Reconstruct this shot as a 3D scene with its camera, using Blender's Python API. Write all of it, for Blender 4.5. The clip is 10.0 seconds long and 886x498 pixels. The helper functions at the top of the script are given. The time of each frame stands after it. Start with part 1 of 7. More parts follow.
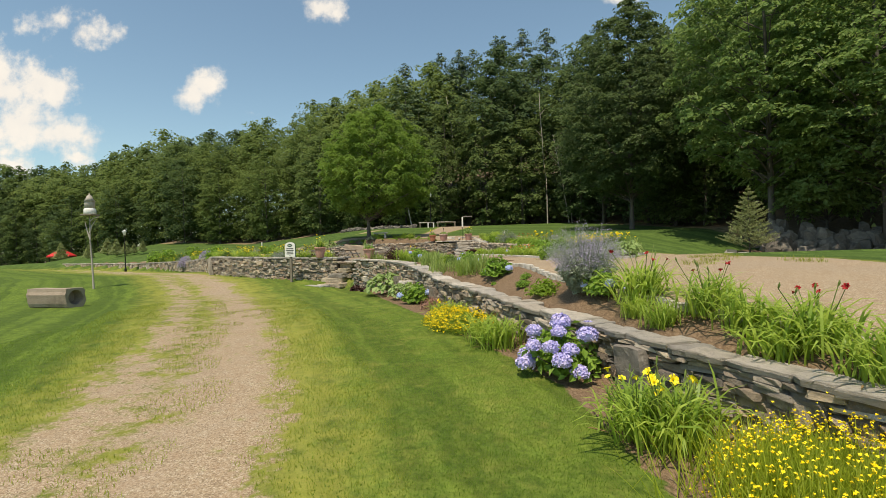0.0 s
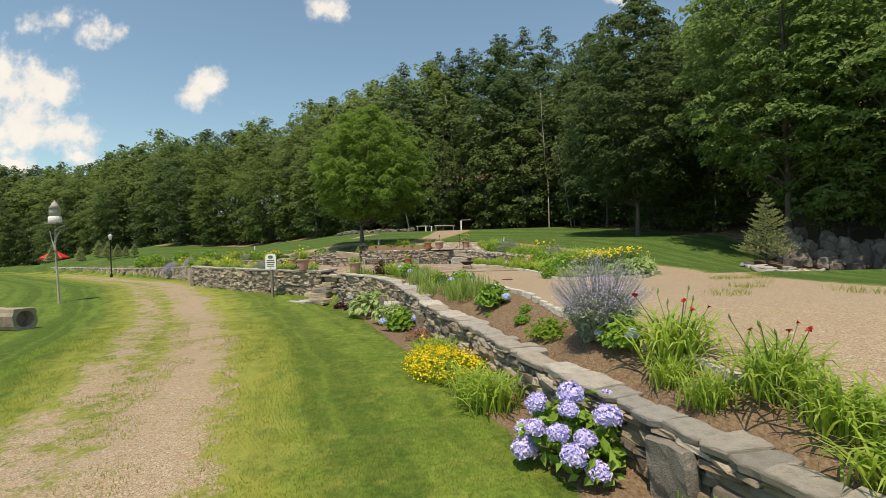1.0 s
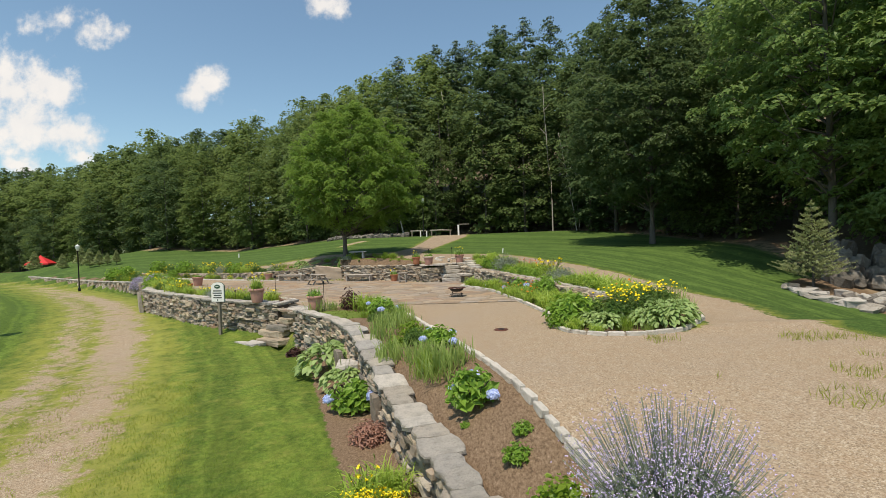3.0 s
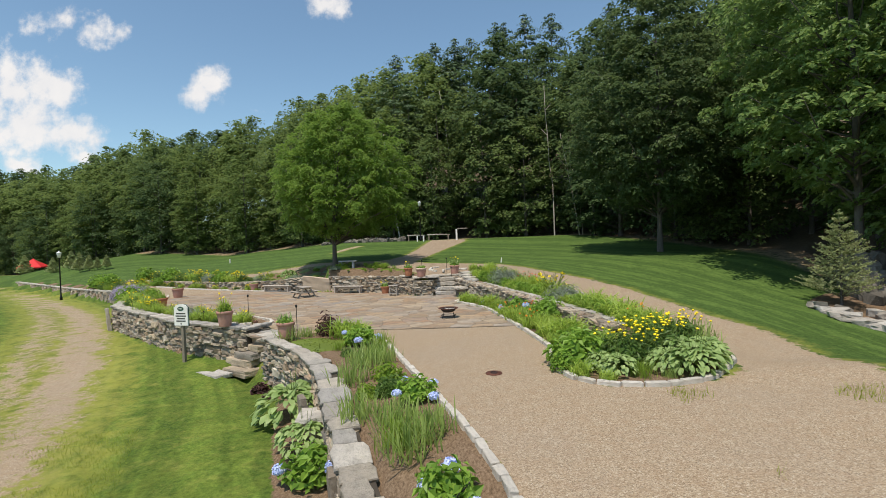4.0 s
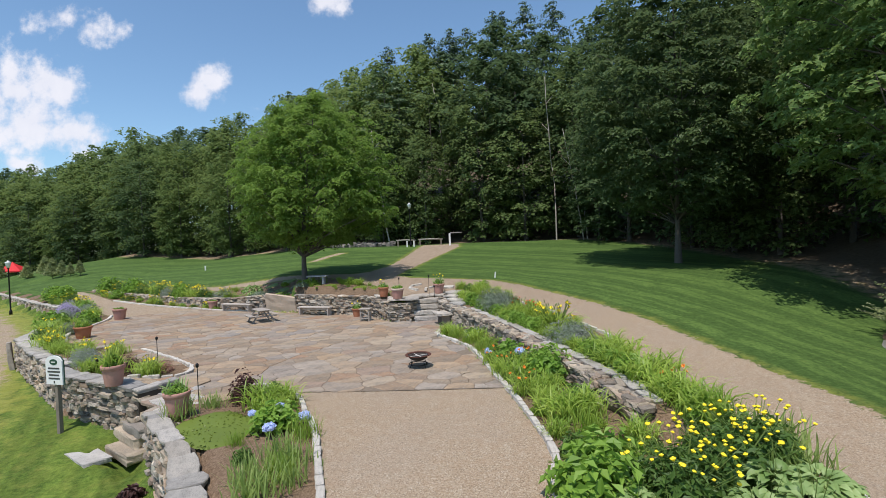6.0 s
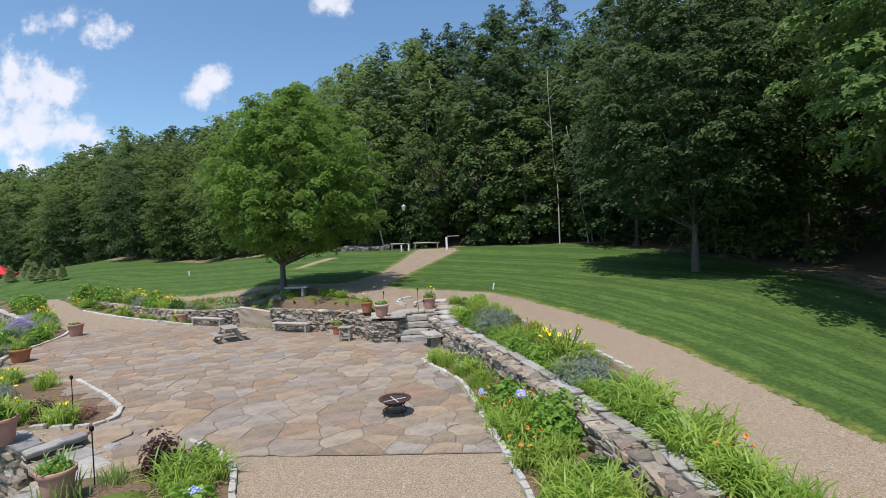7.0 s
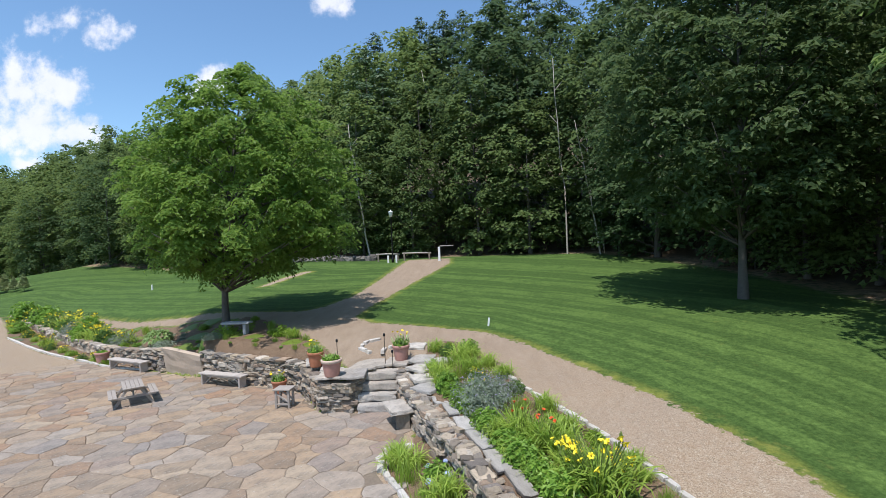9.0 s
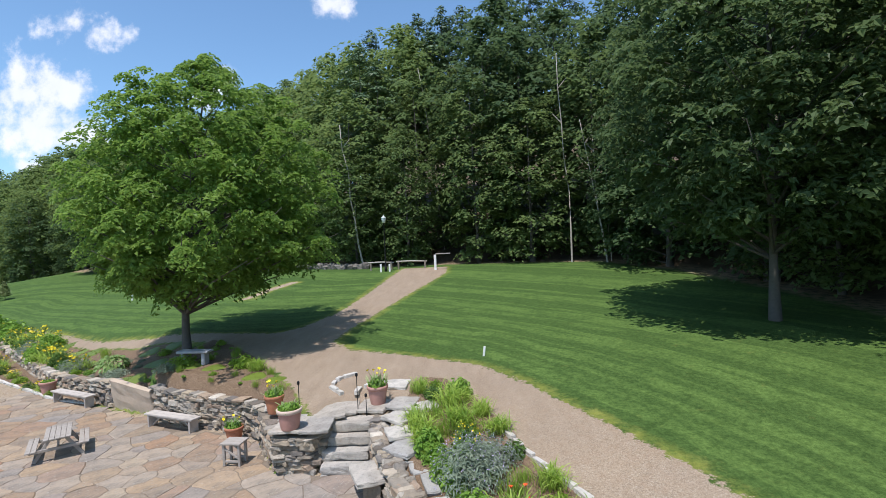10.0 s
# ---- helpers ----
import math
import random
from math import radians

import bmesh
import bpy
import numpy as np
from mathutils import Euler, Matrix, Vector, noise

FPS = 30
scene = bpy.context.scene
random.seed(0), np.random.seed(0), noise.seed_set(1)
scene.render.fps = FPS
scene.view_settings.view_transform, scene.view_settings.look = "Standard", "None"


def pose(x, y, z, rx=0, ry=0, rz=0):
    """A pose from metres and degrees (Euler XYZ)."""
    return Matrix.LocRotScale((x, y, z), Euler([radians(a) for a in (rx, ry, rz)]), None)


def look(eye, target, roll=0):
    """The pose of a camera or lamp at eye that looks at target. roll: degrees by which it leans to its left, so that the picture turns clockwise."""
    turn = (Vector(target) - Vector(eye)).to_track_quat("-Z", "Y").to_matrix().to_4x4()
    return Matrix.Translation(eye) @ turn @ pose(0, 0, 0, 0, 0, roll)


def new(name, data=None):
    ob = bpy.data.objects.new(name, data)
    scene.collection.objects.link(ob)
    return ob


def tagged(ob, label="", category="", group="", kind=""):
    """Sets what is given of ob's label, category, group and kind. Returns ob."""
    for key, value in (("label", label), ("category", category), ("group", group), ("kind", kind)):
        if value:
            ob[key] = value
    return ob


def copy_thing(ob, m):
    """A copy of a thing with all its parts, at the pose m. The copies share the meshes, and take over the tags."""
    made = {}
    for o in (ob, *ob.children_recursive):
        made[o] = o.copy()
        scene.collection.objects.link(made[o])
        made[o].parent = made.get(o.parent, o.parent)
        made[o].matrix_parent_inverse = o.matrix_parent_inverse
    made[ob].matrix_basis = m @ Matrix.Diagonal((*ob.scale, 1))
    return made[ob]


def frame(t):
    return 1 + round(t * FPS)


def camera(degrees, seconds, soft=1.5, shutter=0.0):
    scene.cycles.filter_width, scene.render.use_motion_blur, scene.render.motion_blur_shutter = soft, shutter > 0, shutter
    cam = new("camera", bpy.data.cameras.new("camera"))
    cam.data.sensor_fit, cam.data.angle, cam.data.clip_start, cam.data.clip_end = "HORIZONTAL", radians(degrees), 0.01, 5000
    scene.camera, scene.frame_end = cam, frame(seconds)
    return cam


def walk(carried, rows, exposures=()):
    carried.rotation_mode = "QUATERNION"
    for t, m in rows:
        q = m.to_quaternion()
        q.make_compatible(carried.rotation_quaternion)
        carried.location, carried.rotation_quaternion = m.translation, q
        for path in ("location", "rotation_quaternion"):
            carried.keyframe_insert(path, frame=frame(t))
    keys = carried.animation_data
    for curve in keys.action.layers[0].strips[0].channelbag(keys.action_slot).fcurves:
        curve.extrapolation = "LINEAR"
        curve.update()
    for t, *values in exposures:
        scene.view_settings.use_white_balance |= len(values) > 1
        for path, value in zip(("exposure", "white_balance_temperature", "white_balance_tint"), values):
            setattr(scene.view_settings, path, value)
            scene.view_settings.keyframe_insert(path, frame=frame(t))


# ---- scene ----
cam = camera(84.0, 10.0, soft=0.65)
PATH = [
    (0, (0.415, -0.477, 0.524), (0.336, 1.521, 0.516), -1.8),
    (0.5, (0.547, 0.374, 0.75), (0.466, 2.373, 0.743), -1.7),
    (1, (0.663, 1.207, 1.013), (0.58, 3.206, 1.004), -1.7),
    (1.5, (0.783, 2.043, 1.232), (0.698, 4.041, 1.22), -1.8),
    (2, (0.906, 2.915, 1.458), (0.82, 4.913, 1.443), -2.0),
    (2.5, (1.057, 3.838, 1.723), (0.968, 5.835, 1.705), -2.1),
    (2.7, (1.12, 4.205, 1.803), (1.029, 6.202, 1.783), -2.15),
    (3.8, (1.465, 6.105, 2.37), (1.362, 8.102, 2.345), -2.3),
    (4, (1.521, 6.463, 2.449), (1.42, 8.46, 2.425), -2.3),
    (4.5, (1.653, 7.364, 2.722), (1.55, 9.361, 2.695), -2.4),
    (5, (1.845, 8.316, 2.889), (1.739, 10.313, 2.861), -2.4),
    (5.5, (2.031, 9.286, 2.972), (1.924, 11.283, 2.944), -2.5),
    (5.7, (2.1, 9.69, 3.02), (1.992, 11.687, 2.99), -2.45),
    (6.8, (2.374, 12.261, 3.371), (2.267, 14.258, 3.333), -2.5),
    (7, (2.429, 12.757, 3.411), (2.318, 14.754, 3.378), -2.5),
    (7.5, (2.55, 13.945, 3.551), (2.437, 15.941, 3.518), -2.6),
    (8, (2.665, 15.089, 3.727), (2.552, 17.085, 3.696), -2.5),
    (8.5, (2.799, 16.358, 3.948), (2.682, 18.354, 3.917), -2.6),
    (9, (2.915, 17.531, 4.148), (2.796, 19.528, 4.114), -2.6),
    (9.5, (3.054, 18.682, 4.352), (2.932, 20.678, 4.32), -2.7),
    (10, (3.212, 19.79, 4.57), (3.084, 21.786, 4.541), -2.7),
]
walk(cam, [(t, look(eye, target, roll)) for t, eye, target, roll in PATH],
     [(0.0, 0.3, 8000, 10), (2.5, 0.28, 7500, 11), (4.5, 0.25, 6850, 12), (5.5, 0.25, 6500, 15), (7.5, 0.31, 6200, 15), (10.0, 0.48, 6100, 15)])

# ---- world, sun and exposure ----
SUN_EL, SUN_FROM = radians(69), Vector((-0.32, -0.95, 0)).normalized()
world = bpy.data.worlds.new("sky")
scene.world = world
world.use_nodes = True


def sky_nodes():
    nt = world.node_tree
    nt.nodes.clear()
    N, L = nt.nodes.new, nt.links.new

    def m(op, a, b=None, c=None):
        n = N("ShaderNodeMath")
        n.operation = op
        for i, v in enumerate((a, b, c)):
            if v is None:
                continue
            if isinstance(v, (int, float)):
                n.inputs[i].default_value = v
            else:
                L(v, n.inputs[i])
        return n.outputs[0]

    sky = N("ShaderNodeTexSky")
    sky.sky_type, sky.sun_disc = "NISHITA", False
    sky.sun_elevation, sky.sun_rotation = SUN_EL, math.atan2(SUN_FROM.x, SUN_FROM.y)
    sky.air_density, sky.dust_density, sky.ozone_density = 1.0, 0.7, 1.0
    co = N("ShaderNodeTexCoord").outputs["Generated"]
    sep = N("ShaderNodeSeparateXYZ")
    L(co, sep.inputs[0])
    ahead = m("MAXIMUM", sep.outputs[1], 0.05)
    u, v = m("DIVIDE", sep.outputs[0], ahead), m("DIVIDE", sep.outputs[2], ahead)
    uv = N("ShaderNodeCombineXYZ")
    L(u, uv.inputs[0]), L(v, uv.inputs[1])

    def noise_at(scale, detail, rough):
        n = N("ShaderNodeTexNoise")
        n.inputs["Scale"].default_value, n.inputs["Detail"].default_value, n.inputs["Roughness"].default_value = scale, detail, rough
        L(uv.outputs[0], n.inputs["Vector"])
        return n.outputs["Fac"]

    rag, fine = noise_at(9, 8, 0.62), noise_at(30, 4, 0.6)
    # clouds: across, up, half width, half height, thickness
    clouds = [(-0.875, 0.367, 0.102, 0.072, 1.0), (-0.95, 0.36, 0.102, 0.078, 0.95), (-0.835, 0.35, 0.045, 0.078, 0.9), (-0.92, 0.29, 0.128, 0.078, 1.0), (-0.83, 0.262, 0.096, 0.052, 1.0), (-0.77, 0.245, 0.051, 0.039, 0.9), (-0.79, 0.212, 0.064, 0.026, 0.55), (-0.95, 0.2, 0.102, 0.026, 0.6),
              (-0.83, 0.5, 0.064, 0.052, 0.75), (-0.775, 0.468, 0.051, 0.039, 0.7), (-0.705, 0.463, 0.019, 0.018, 0.4), (-0.548, 0.332, 0.054, 0.047, 0.95), (-0.525, 0.35, 0.036, 0.044, 0.9), (-0.426, 0.29, 0.020, 0.016, 0.5), (-0.607, 0.36, 0.032, 0.018, 0.4), (-0.27, 0.497, 0.067, 0.039, 0.95), (0.33, 0.485, 0.038, 0.018, 0.5)]
    total = None
    for cu, cv, w, h, thick in clouds:
        du, dv = m("DIVIDE", m("SUBTRACT", u, cu), w), m("DIVIDE", m("SUBTRACT", v, cv), h)
        far = m("SQRT", m("ADD", m("MULTIPLY", du, du), m("MULTIPLY", dv, dv)))
        dens = m("MULTIPLY", m("SUBTRACT", 1.15, far), thick)
        total = dens if total is None else m("MAXIMUM", total, dens)
    dens = m("ADD", m("ADD", total, m("MULTIPLY_ADD", rag, 3.2, -1.75)), m("MULTIPLY_ADD", fine, 0.7, -0.35))
    ramp = N("ShaderNodeMapRange")
    ramp.interpolation_type = "SMOOTHSTEP"
    ramp.inputs["From Min"].default_value, ramp.inputs["From Max"].default_value = 0.0, 0.75
    L(dens, ramp.inputs["Value"])
    mix = N("ShaderNodeMix")
    mix.data_type = "RGBA"
    L(m("MULTIPLY", ramp.outputs[0], 0.93), mix.inputs["Factor"])
    tint = N("ShaderNodeMix")
    tint.data_type, tint.blend_type = "RGBA", "MULTIPLY"
    tint.inputs["Factor"].default_value, tint.inputs["B"].default_value = 1.0, (0.9, 1.08, 1.1, 1)
    L(sky.outputs[0], tint.inputs["A"])
    L(tint.outputs["Result"], mix.inputs["A"])
    shade = N("ShaderNodeMix")
    shade.data_type = "RGBA"
    L(rag, shade.inputs["Factor"])
    shade.inputs["A"].default_value, shade.inputs["B"].default_value = (4.9, 5.2, 5.8, 1), (7.0, 7.0, 7.0, 1)
    L(shade.outputs["Result"], mix.inputs["B"])
    bg, out = N("ShaderNodeBackground"), N("ShaderNodeOutputWorld")
    bg.inputs["Strength"].default_value = 0.122
    L(mix.outputs["Result"], bg.inputs["Color"])
    L(bg.outputs[0], out.inputs["Surface"])


sky_nodes()
sun = new("sun", bpy.data.lights.new("sun", "SUN"))
sun.data.energy, sun.data.angle, sun.data.color = 3.6, radians(0.53), (1.0, 0.95, 0.87)
toward = -(SUN_FROM * math.cos(SUN_EL) + Vector((0, 0, math.sin(SUN_EL))))
sun.matrix_basis = look((-20, -15, 40), Vector((-20, -15, 40)) + toward)


# ---- materials ----
class Nodes:
    """A small builder for node materials."""

    def __init__(self, name):
        self.mat = bpy.data.materials.new(name)
        self.mat.use_nodes = True
        self.nt = self.mat.node_tree
        self.nt.nodes.clear()
        self.out = self.nt.nodes.new("ShaderNodeOutputMaterial")
        self.bsdf = self.nt.nodes.new("ShaderNodeBsdfPrincipled")
        self.nt.links.new(self.bsdf.outputs[0], self.out.inputs["Surface"])
        self.co = self.nt.nodes.new("ShaderNodeTexCoord").outputs["Object"]
        self.geo = self.nt.nodes.new("ShaderNodeNewGeometry")

    def put(self, value, socket):
        if isinstance(value, (int, float)):
            socket.default_value = value
        elif isinstance(value, (tuple, list)):
            socket.default_value = (*value, 1) if len(value) == 3 and socket.type == "RGBA" else value
        else:
            self.nt.links.new(value, socket)

    def noise(self, scale, detail=4, rough=0.55, vector=None, stretch=None):
        n = self.nt.nodes.new("ShaderNodeTexNoise")
        n.inputs["Scale"].default_value, n.inputs["Detail"].default_value, n.inputs["Roughness"].default_value = scale, detail, rough
        vec = self.co if vector is None else vector
        if stretch:
            mp = self.nt.nodes.new("ShaderNodeMapping")
            mp.inputs["Scale"].default_value = stretch
            self.put(vec, mp.inputs["Vector"])
            vec = mp.outputs[0]
        self.put(vec, n.inputs["Vector"])
        return n.outputs["Fac"]

    def cells(self, scale, out="Color"):
        n = self.nt.nodes.new("ShaderNodeTexVoronoi")
        n.inputs["Scale"].default_value = scale
        self.put(self.co, n.inputs["Vector"])
        return n.outputs[out]

    def math(self, op, a, b=None, c=None):
        n = self.nt.nodes.new("ShaderNodeMath")
        n.operation = op
        for i, v in enumerate((a, b, c)):
            if v is not None:
                self.put(v, n.inputs[i])
        return n.outputs[0]

    def span(self, value, lo, hi, to_lo=0.0, to_hi=1.0):
        n = self.nt.nodes.new("ShaderNodeMapRange")
        n.interpolation_type = "SMOOTHSTEP"
        for v, k in ((value, "Value"), (lo, "From Min"), (hi, "From Max"), (to_lo, "To Min"), (to_hi, "To Max")):
            self.put(v, n.inputs[k])
        return n.outputs[0]

    def mix(self, fac, a, b, how="MIX"):
        n = self.nt.nodes.new("ShaderNodeMix")
        n.data_type, n.blend_type = "RGBA", how
        self.put(fac, n.inputs["Factor"]), self.put(a, n.inputs["A"]), self.put(b, n.inputs["B"])
        return n.outputs["Result"]

    def ramp(self, fac, *stops):
        n = self.nt.nodes.new("ShaderNodeValToRGB")
        while len(n.color_ramp.elements) < len(stops):
            n.color_ramp.elements.new(0.5)
        for e, (p, c) in zip(n.color_ramp.elements, stops):
            e.position, e.color = p, (*c, 1)
        self.put(fac, n.inputs[0])
        return n.outputs[0]

    def attr(self, name):
        n = self.nt.nodes.new("ShaderNodeAttribute")
        n.attribute_name = name
        return n.outputs["Fac"]

    def chance(self):
        return self.nt.nodes.new("ShaderNodeObjectInfo").outputs["Random"]

    def island(self):
        return self.geo.outputs["Random Per Island"]

    def bump(self, height, strength=0.5, distance=0.02):
        n = self.nt.nodes.new("ShaderNodeBump")
        n.inputs["Strength"].default_value, n.inputs["Distance"].default_value = strength, distance
        self.put(height, n.inputs["Height"])
        self.put(n.outputs[0], self.bsdf.inputs["Normal"])

    def done(self, color, rough=0.8, spec=0.3, metal=0.0):
        self.put(color, self.bsdf.inputs["Base Color"]), self.put(rough, self.bsdf.inputs["Roughness"])
        self.put(spec, self.bsdf.inputs["Specular IOR Level"]), self.put(metal, self.bsdf.inputs["Metallic"])
        return self.mat


def leaf_material(name, dark, light, by_object=0.35, through_share=0.35, rough=0.5, spec=0.35, by_spray=0.0):
    """Leaves: colour varies from leaf to leaf, spray to spray and plant to plant, and part of the light passes through."""
    n = Nodes(name)
    pick = n.math("ADD", n.math("MULTIPLY", n.island(), 1 - by_object - by_spray), n.math("MULTIPLY", n.chance(), by_object))
    if by_spray:
        pick = n.math("ADD", pick, n.math("MULTIPLY", n.span(n.noise(0.8, 2), 0.35, 0.68), by_spray))
    col = n.mix(pick, dark, light)
    col = n.mix(n.math("MULTIPLY", n.noise(1.3, 3), 0.5), col, tuple(c * 0.6 for c in dark))
    n.done(col, rough, spec)
    tr = n.nt.nodes.new("ShaderNodeBsdfTranslucent")
    n.put(n.mix(0.5, col, tuple(min(1, c * 1.6) for c in light)), tr.inputs["Color"])
    mx = n.nt.nodes.new("ShaderNodeMixShader")
    mx.inputs[0].default_value = through_share
    n.put(n.bsdf.outputs[0], mx.inputs[1]), n.put(tr.outputs[0], mx.inputs[2])
    n.put(mx.outputs[0], n.out.inputs["Surface"])
    return n.mat


def petal_material(name, a, b):
    n = Nodes(name)
    return n.done(n.mix(n.island(), a, b), 0.6, 0.2)


def stone_material(name, *colors, bump=0.6, mottle=0.42, stain=0.45):
    n = Nodes(name)
    step = 1 / max(1, len(colors) - 1)
    pick = n.math("FRACT", n.math("ADD", n.chance(), n.island()))
    col = n.ramp(pick, *[(i * step, c) for i, c in enumerate(colors)])
    col = n.mix(n.span(n.noise(2.5, 6, 0.65), 0.35, 0.7), col, n.mix(stain, col, (0.09, 0.085, 0.075)))
    col = n.mix(n.math("MULTIPLY", n.span(n.noise(14, 5, 0.7), 0.55, 0.72), 0.4), col, (0.5, 0.48, 0.43))
    col = n.mix(n.math("MULTIPLY", n.span(n.noise(17, 7, 0.78), 0.5, 0.66), mottle), col, n.mix(0.7, col, (0.05, 0.045, 0.04)))
    n.bump(n.math("ADD", n.noise(9, 7, 0.65), n.math("MULTIPLY", n.noise(60, 3, 0.6), 0.5)), min(1.0, bump * 1.25), 0.05)
    return n.done(col, 0.85, 0.25)


def plain(name, color, rough=0.6, spec=0.3, metal=0.0, wear=0.25, scale=6.0):
    n = Nodes(name)
    col = n.mix(n.math("MULTIPLY", n.span(n.noise(scale, 6, 0.65), 0.35, 0.75), wear), color, tuple(c * 0.45 for c in color))
    col = n.mix(n.math("MULTIPLY", n.noise(scale * 9, 3), wear * 0.5), col, tuple(min(1, c * 1.4 + 0.03) for c in color))
    n.bump(n.noise(scale * 8, 4), 0.15, 0.01)
    return n.done(col, rough, spec, metal)


def ground_material():
    n = Nodes("lawn_gravel_and_soil")
    fine, mid, big = n.noise(55, 3, 0.7), n.noise(5.5, 5, 0.6), n.noise(0.45, 4, 0.5)
    tuft = n.noise(16, 4, 0.65)
    # lawn, with mowing stripes
    lane = n.nt.nodes.new("ShaderNodeCombineXYZ")
    n.put(n.math("MULTIPLY_ADD", n.attr("stripe"), 1.0, n.math("MULTIPLY", big, 0.7)), lane.inputs[0])
    n.put(n.math("MULTIPLY", big, 0.5), lane.inputs[1])
    stripe = n.span(n.noise(1.25, 2.5, 0.7, lane.outputs[0]), 0.44, 0.56)
    grass = n.mix(n.math("MULTIPLY_ADD", tuft, 0.55, n.math("MULTIPLY", fine, 0.45)), (0.028, 0.062, 0.013), (0.077, 0.131, 0.03))
    grass = n.mix(n.math("MULTIPLY", n.math("MULTIPLY", stripe, n.span(n.noise(1.1, 5, 0.6), 0.25, 0.6)), 0.75), grass, n.mix(1.0, grass, (1.9, 1.72, 1.75), "MULTIPLY"))
    grass = n.mix(n.attr("meadow"), grass, n.mix(1.0, grass, (1.25, 1.15, 0.8), "MULTIPLY"))
    grass = n.mix(0.7, grass, n.mix(n.span(n.noise(8, 9, 0.8), 0.36, 0.64), (0.55, 0.6, 0.5), (1.45, 1.38, 1.4)), "MULTIPLY")
    dry = n.math("MULTIPLY", n.span(n.math("ADD", n.attr("dry"), n.math("ADD", n.math("MULTIPLY_ADD", mid, 0.8, -0.4), n.math("MULTIPLY_ADD", n.noise(1.9, 7, 0.72), 1.9, -0.95))), 0.16, 1.08), 0.78)
    grass = n.mix(dry, grass, n.mix(fine, (0.215, 0.22, 0.038), (0.385, 0.36, 0.105)))
    patch = n.span(n.math("ADD", n.noise(2.1, 5, 0.62), n.math("MULTIPLY_ADD", tuft, 0.3, -0.15)), 0.36, 0.66)
    grass = n.mix(n.math("MULTIPLY", n.math("MULTIPLY", patch, n.span(n.attr("dry"), 0.1, 0.5)), 0.55), grass, n.mix(fine, (0.19, 0.21, 0.03), (0.31, 0.3, 0.06)))
    # gravel and worn earth
    stones = n.cells(80)
    bw = n.nt.nodes.new("ShaderNodeSeparateColor")
    n.put(stones, bw.inputs[0])
    gravel = n.ramp(bw.outputs[0], (0.0, (0.21, 0.155, 0.105)), (0.3, (0.36, 0.272, 0.178)), (0.7, (0.45, 0.35, 0.24)), (1.0, (0.6, 0.52, 0.41)))
    gravel = n.mix(n.math("MULTIPLY", n.span(mid, 0.3, 0.75), 0.5), gravel, (0.37, 0.25, 0.155))
    gravel = n.mix(n.math("MULTIPLY", n.span(big, 0.4, 0.7), 0.25), gravel, (0.36, 0.3, 0.24))
    gravel = n.mix(n.math("MULTIPLY", n.span(n.noise(26, 4, 0.8), 0.44, 0.62), 0.5), gravel, n.mix(1.0, gravel, (0.52, 0.5, 0.48), "MULTIPLY"))
    gravel = n.mix(n.math("MULTIPLY", n.span(n.noise(31, 4, 0.8), 0.54, 0.68), 0.45), gravel, (0.62, 0.54, 0.43))
    dirt = n.mix(n.noise(1.4, 6, 0.65, stretch=(2.2, 0.5, 1)), (0.17, 0.12, 0.08), (0.46, 0.36, 0.265))
    gravel = n.mix(n.math("MULTIPLY", n.attr("dirt"), 0.65), gravel, dirt)
    edge = n.math("ADD", n.math("MULTIPLY_ADD", mid, 0.7, -0.35), n.math("MULTIPLY_ADD", tuft, 0.3, -0.15))
    is_gravel = n.span(n.math("ADD", n.attr("gravel"), edge), -0.05, 0.06)
    worn = n.math("ADD", n.attr("track"), n.math("ADD", n.math("ADD", n.math("MULTIPLY_ADD", mid, 1.8, -0.9), n.math("MULTIPLY_ADD", n.noise(1.5, 4, 0.6), 2.2, -1.1)), n.math("MULTIPLY_ADD", tuft, 1.3, -0.65)))
    is_track = n.span(worn, -0.22, 0.42)
    col = n.mix(is_track, grass, gravel)
    col = n.mix(is_gravel, col, gravel)
    # mulched beds
    mulch = n.ramp(n.noise(34, 5, 0.75, stretch=(1, 0.5, 1)), (0.25, (0.055, 0.034, 0.02)), (0.5, (0.2, 0.135, 0.085)), (0.8, (0.39, 0.285, 0.195)))
    is_soil = n.span(n.math("ADD", n.attr("soil"), n.math("MULTIPLY", edge, 0.35)), -0.03, 0.03)
    col = n.mix(is_soil, col, mulch)
    # leaf litter under the woods
    litter = n.mix(mid, (0.06, 0.044, 0.028), (0.19, 0.14, 0.092))
    is_wood = n.span(n.math("ADD", n.attr("wood"), n.math("MULTIPLY_ADD", mid, 3.0, -1.5)), -0.5, 0.9)
    col = n.mix(is_wood, col, litter)
    # a band of dry stalks where the mown grass ends
    rim = n.math("MULTIPLY", n.span(n.attr("wood"), -0.7, 0.1), n.span(n.attr("wood"), 2.2, 1.0))
    col = n.mix(n.math("MULTIPLY", rim, n.span(n.noise(2.6, 6, 0.7), 0.38, 0.58)), col, n.mix(fine, (0.17, 0.12, 0.07), (0.4, 0.3, 0.19)))
    bare = n.math("MAXIMUM", n.math("MAXIMUM", is_gravel, is_track), is_soil)
    h = n.math("ADD", n.math("MULTIPLY", fine, 0.6), n.math("ADD", n.math("MULTIPLY", tuft, 0.8), n.math("MULTIPLY", n.math("MULTIPLY", bw.outputs[1], bare), 0.5)))
    n.bump(h, 0.75, 0.03)
    return n.done(col, 0.9, 0.15)


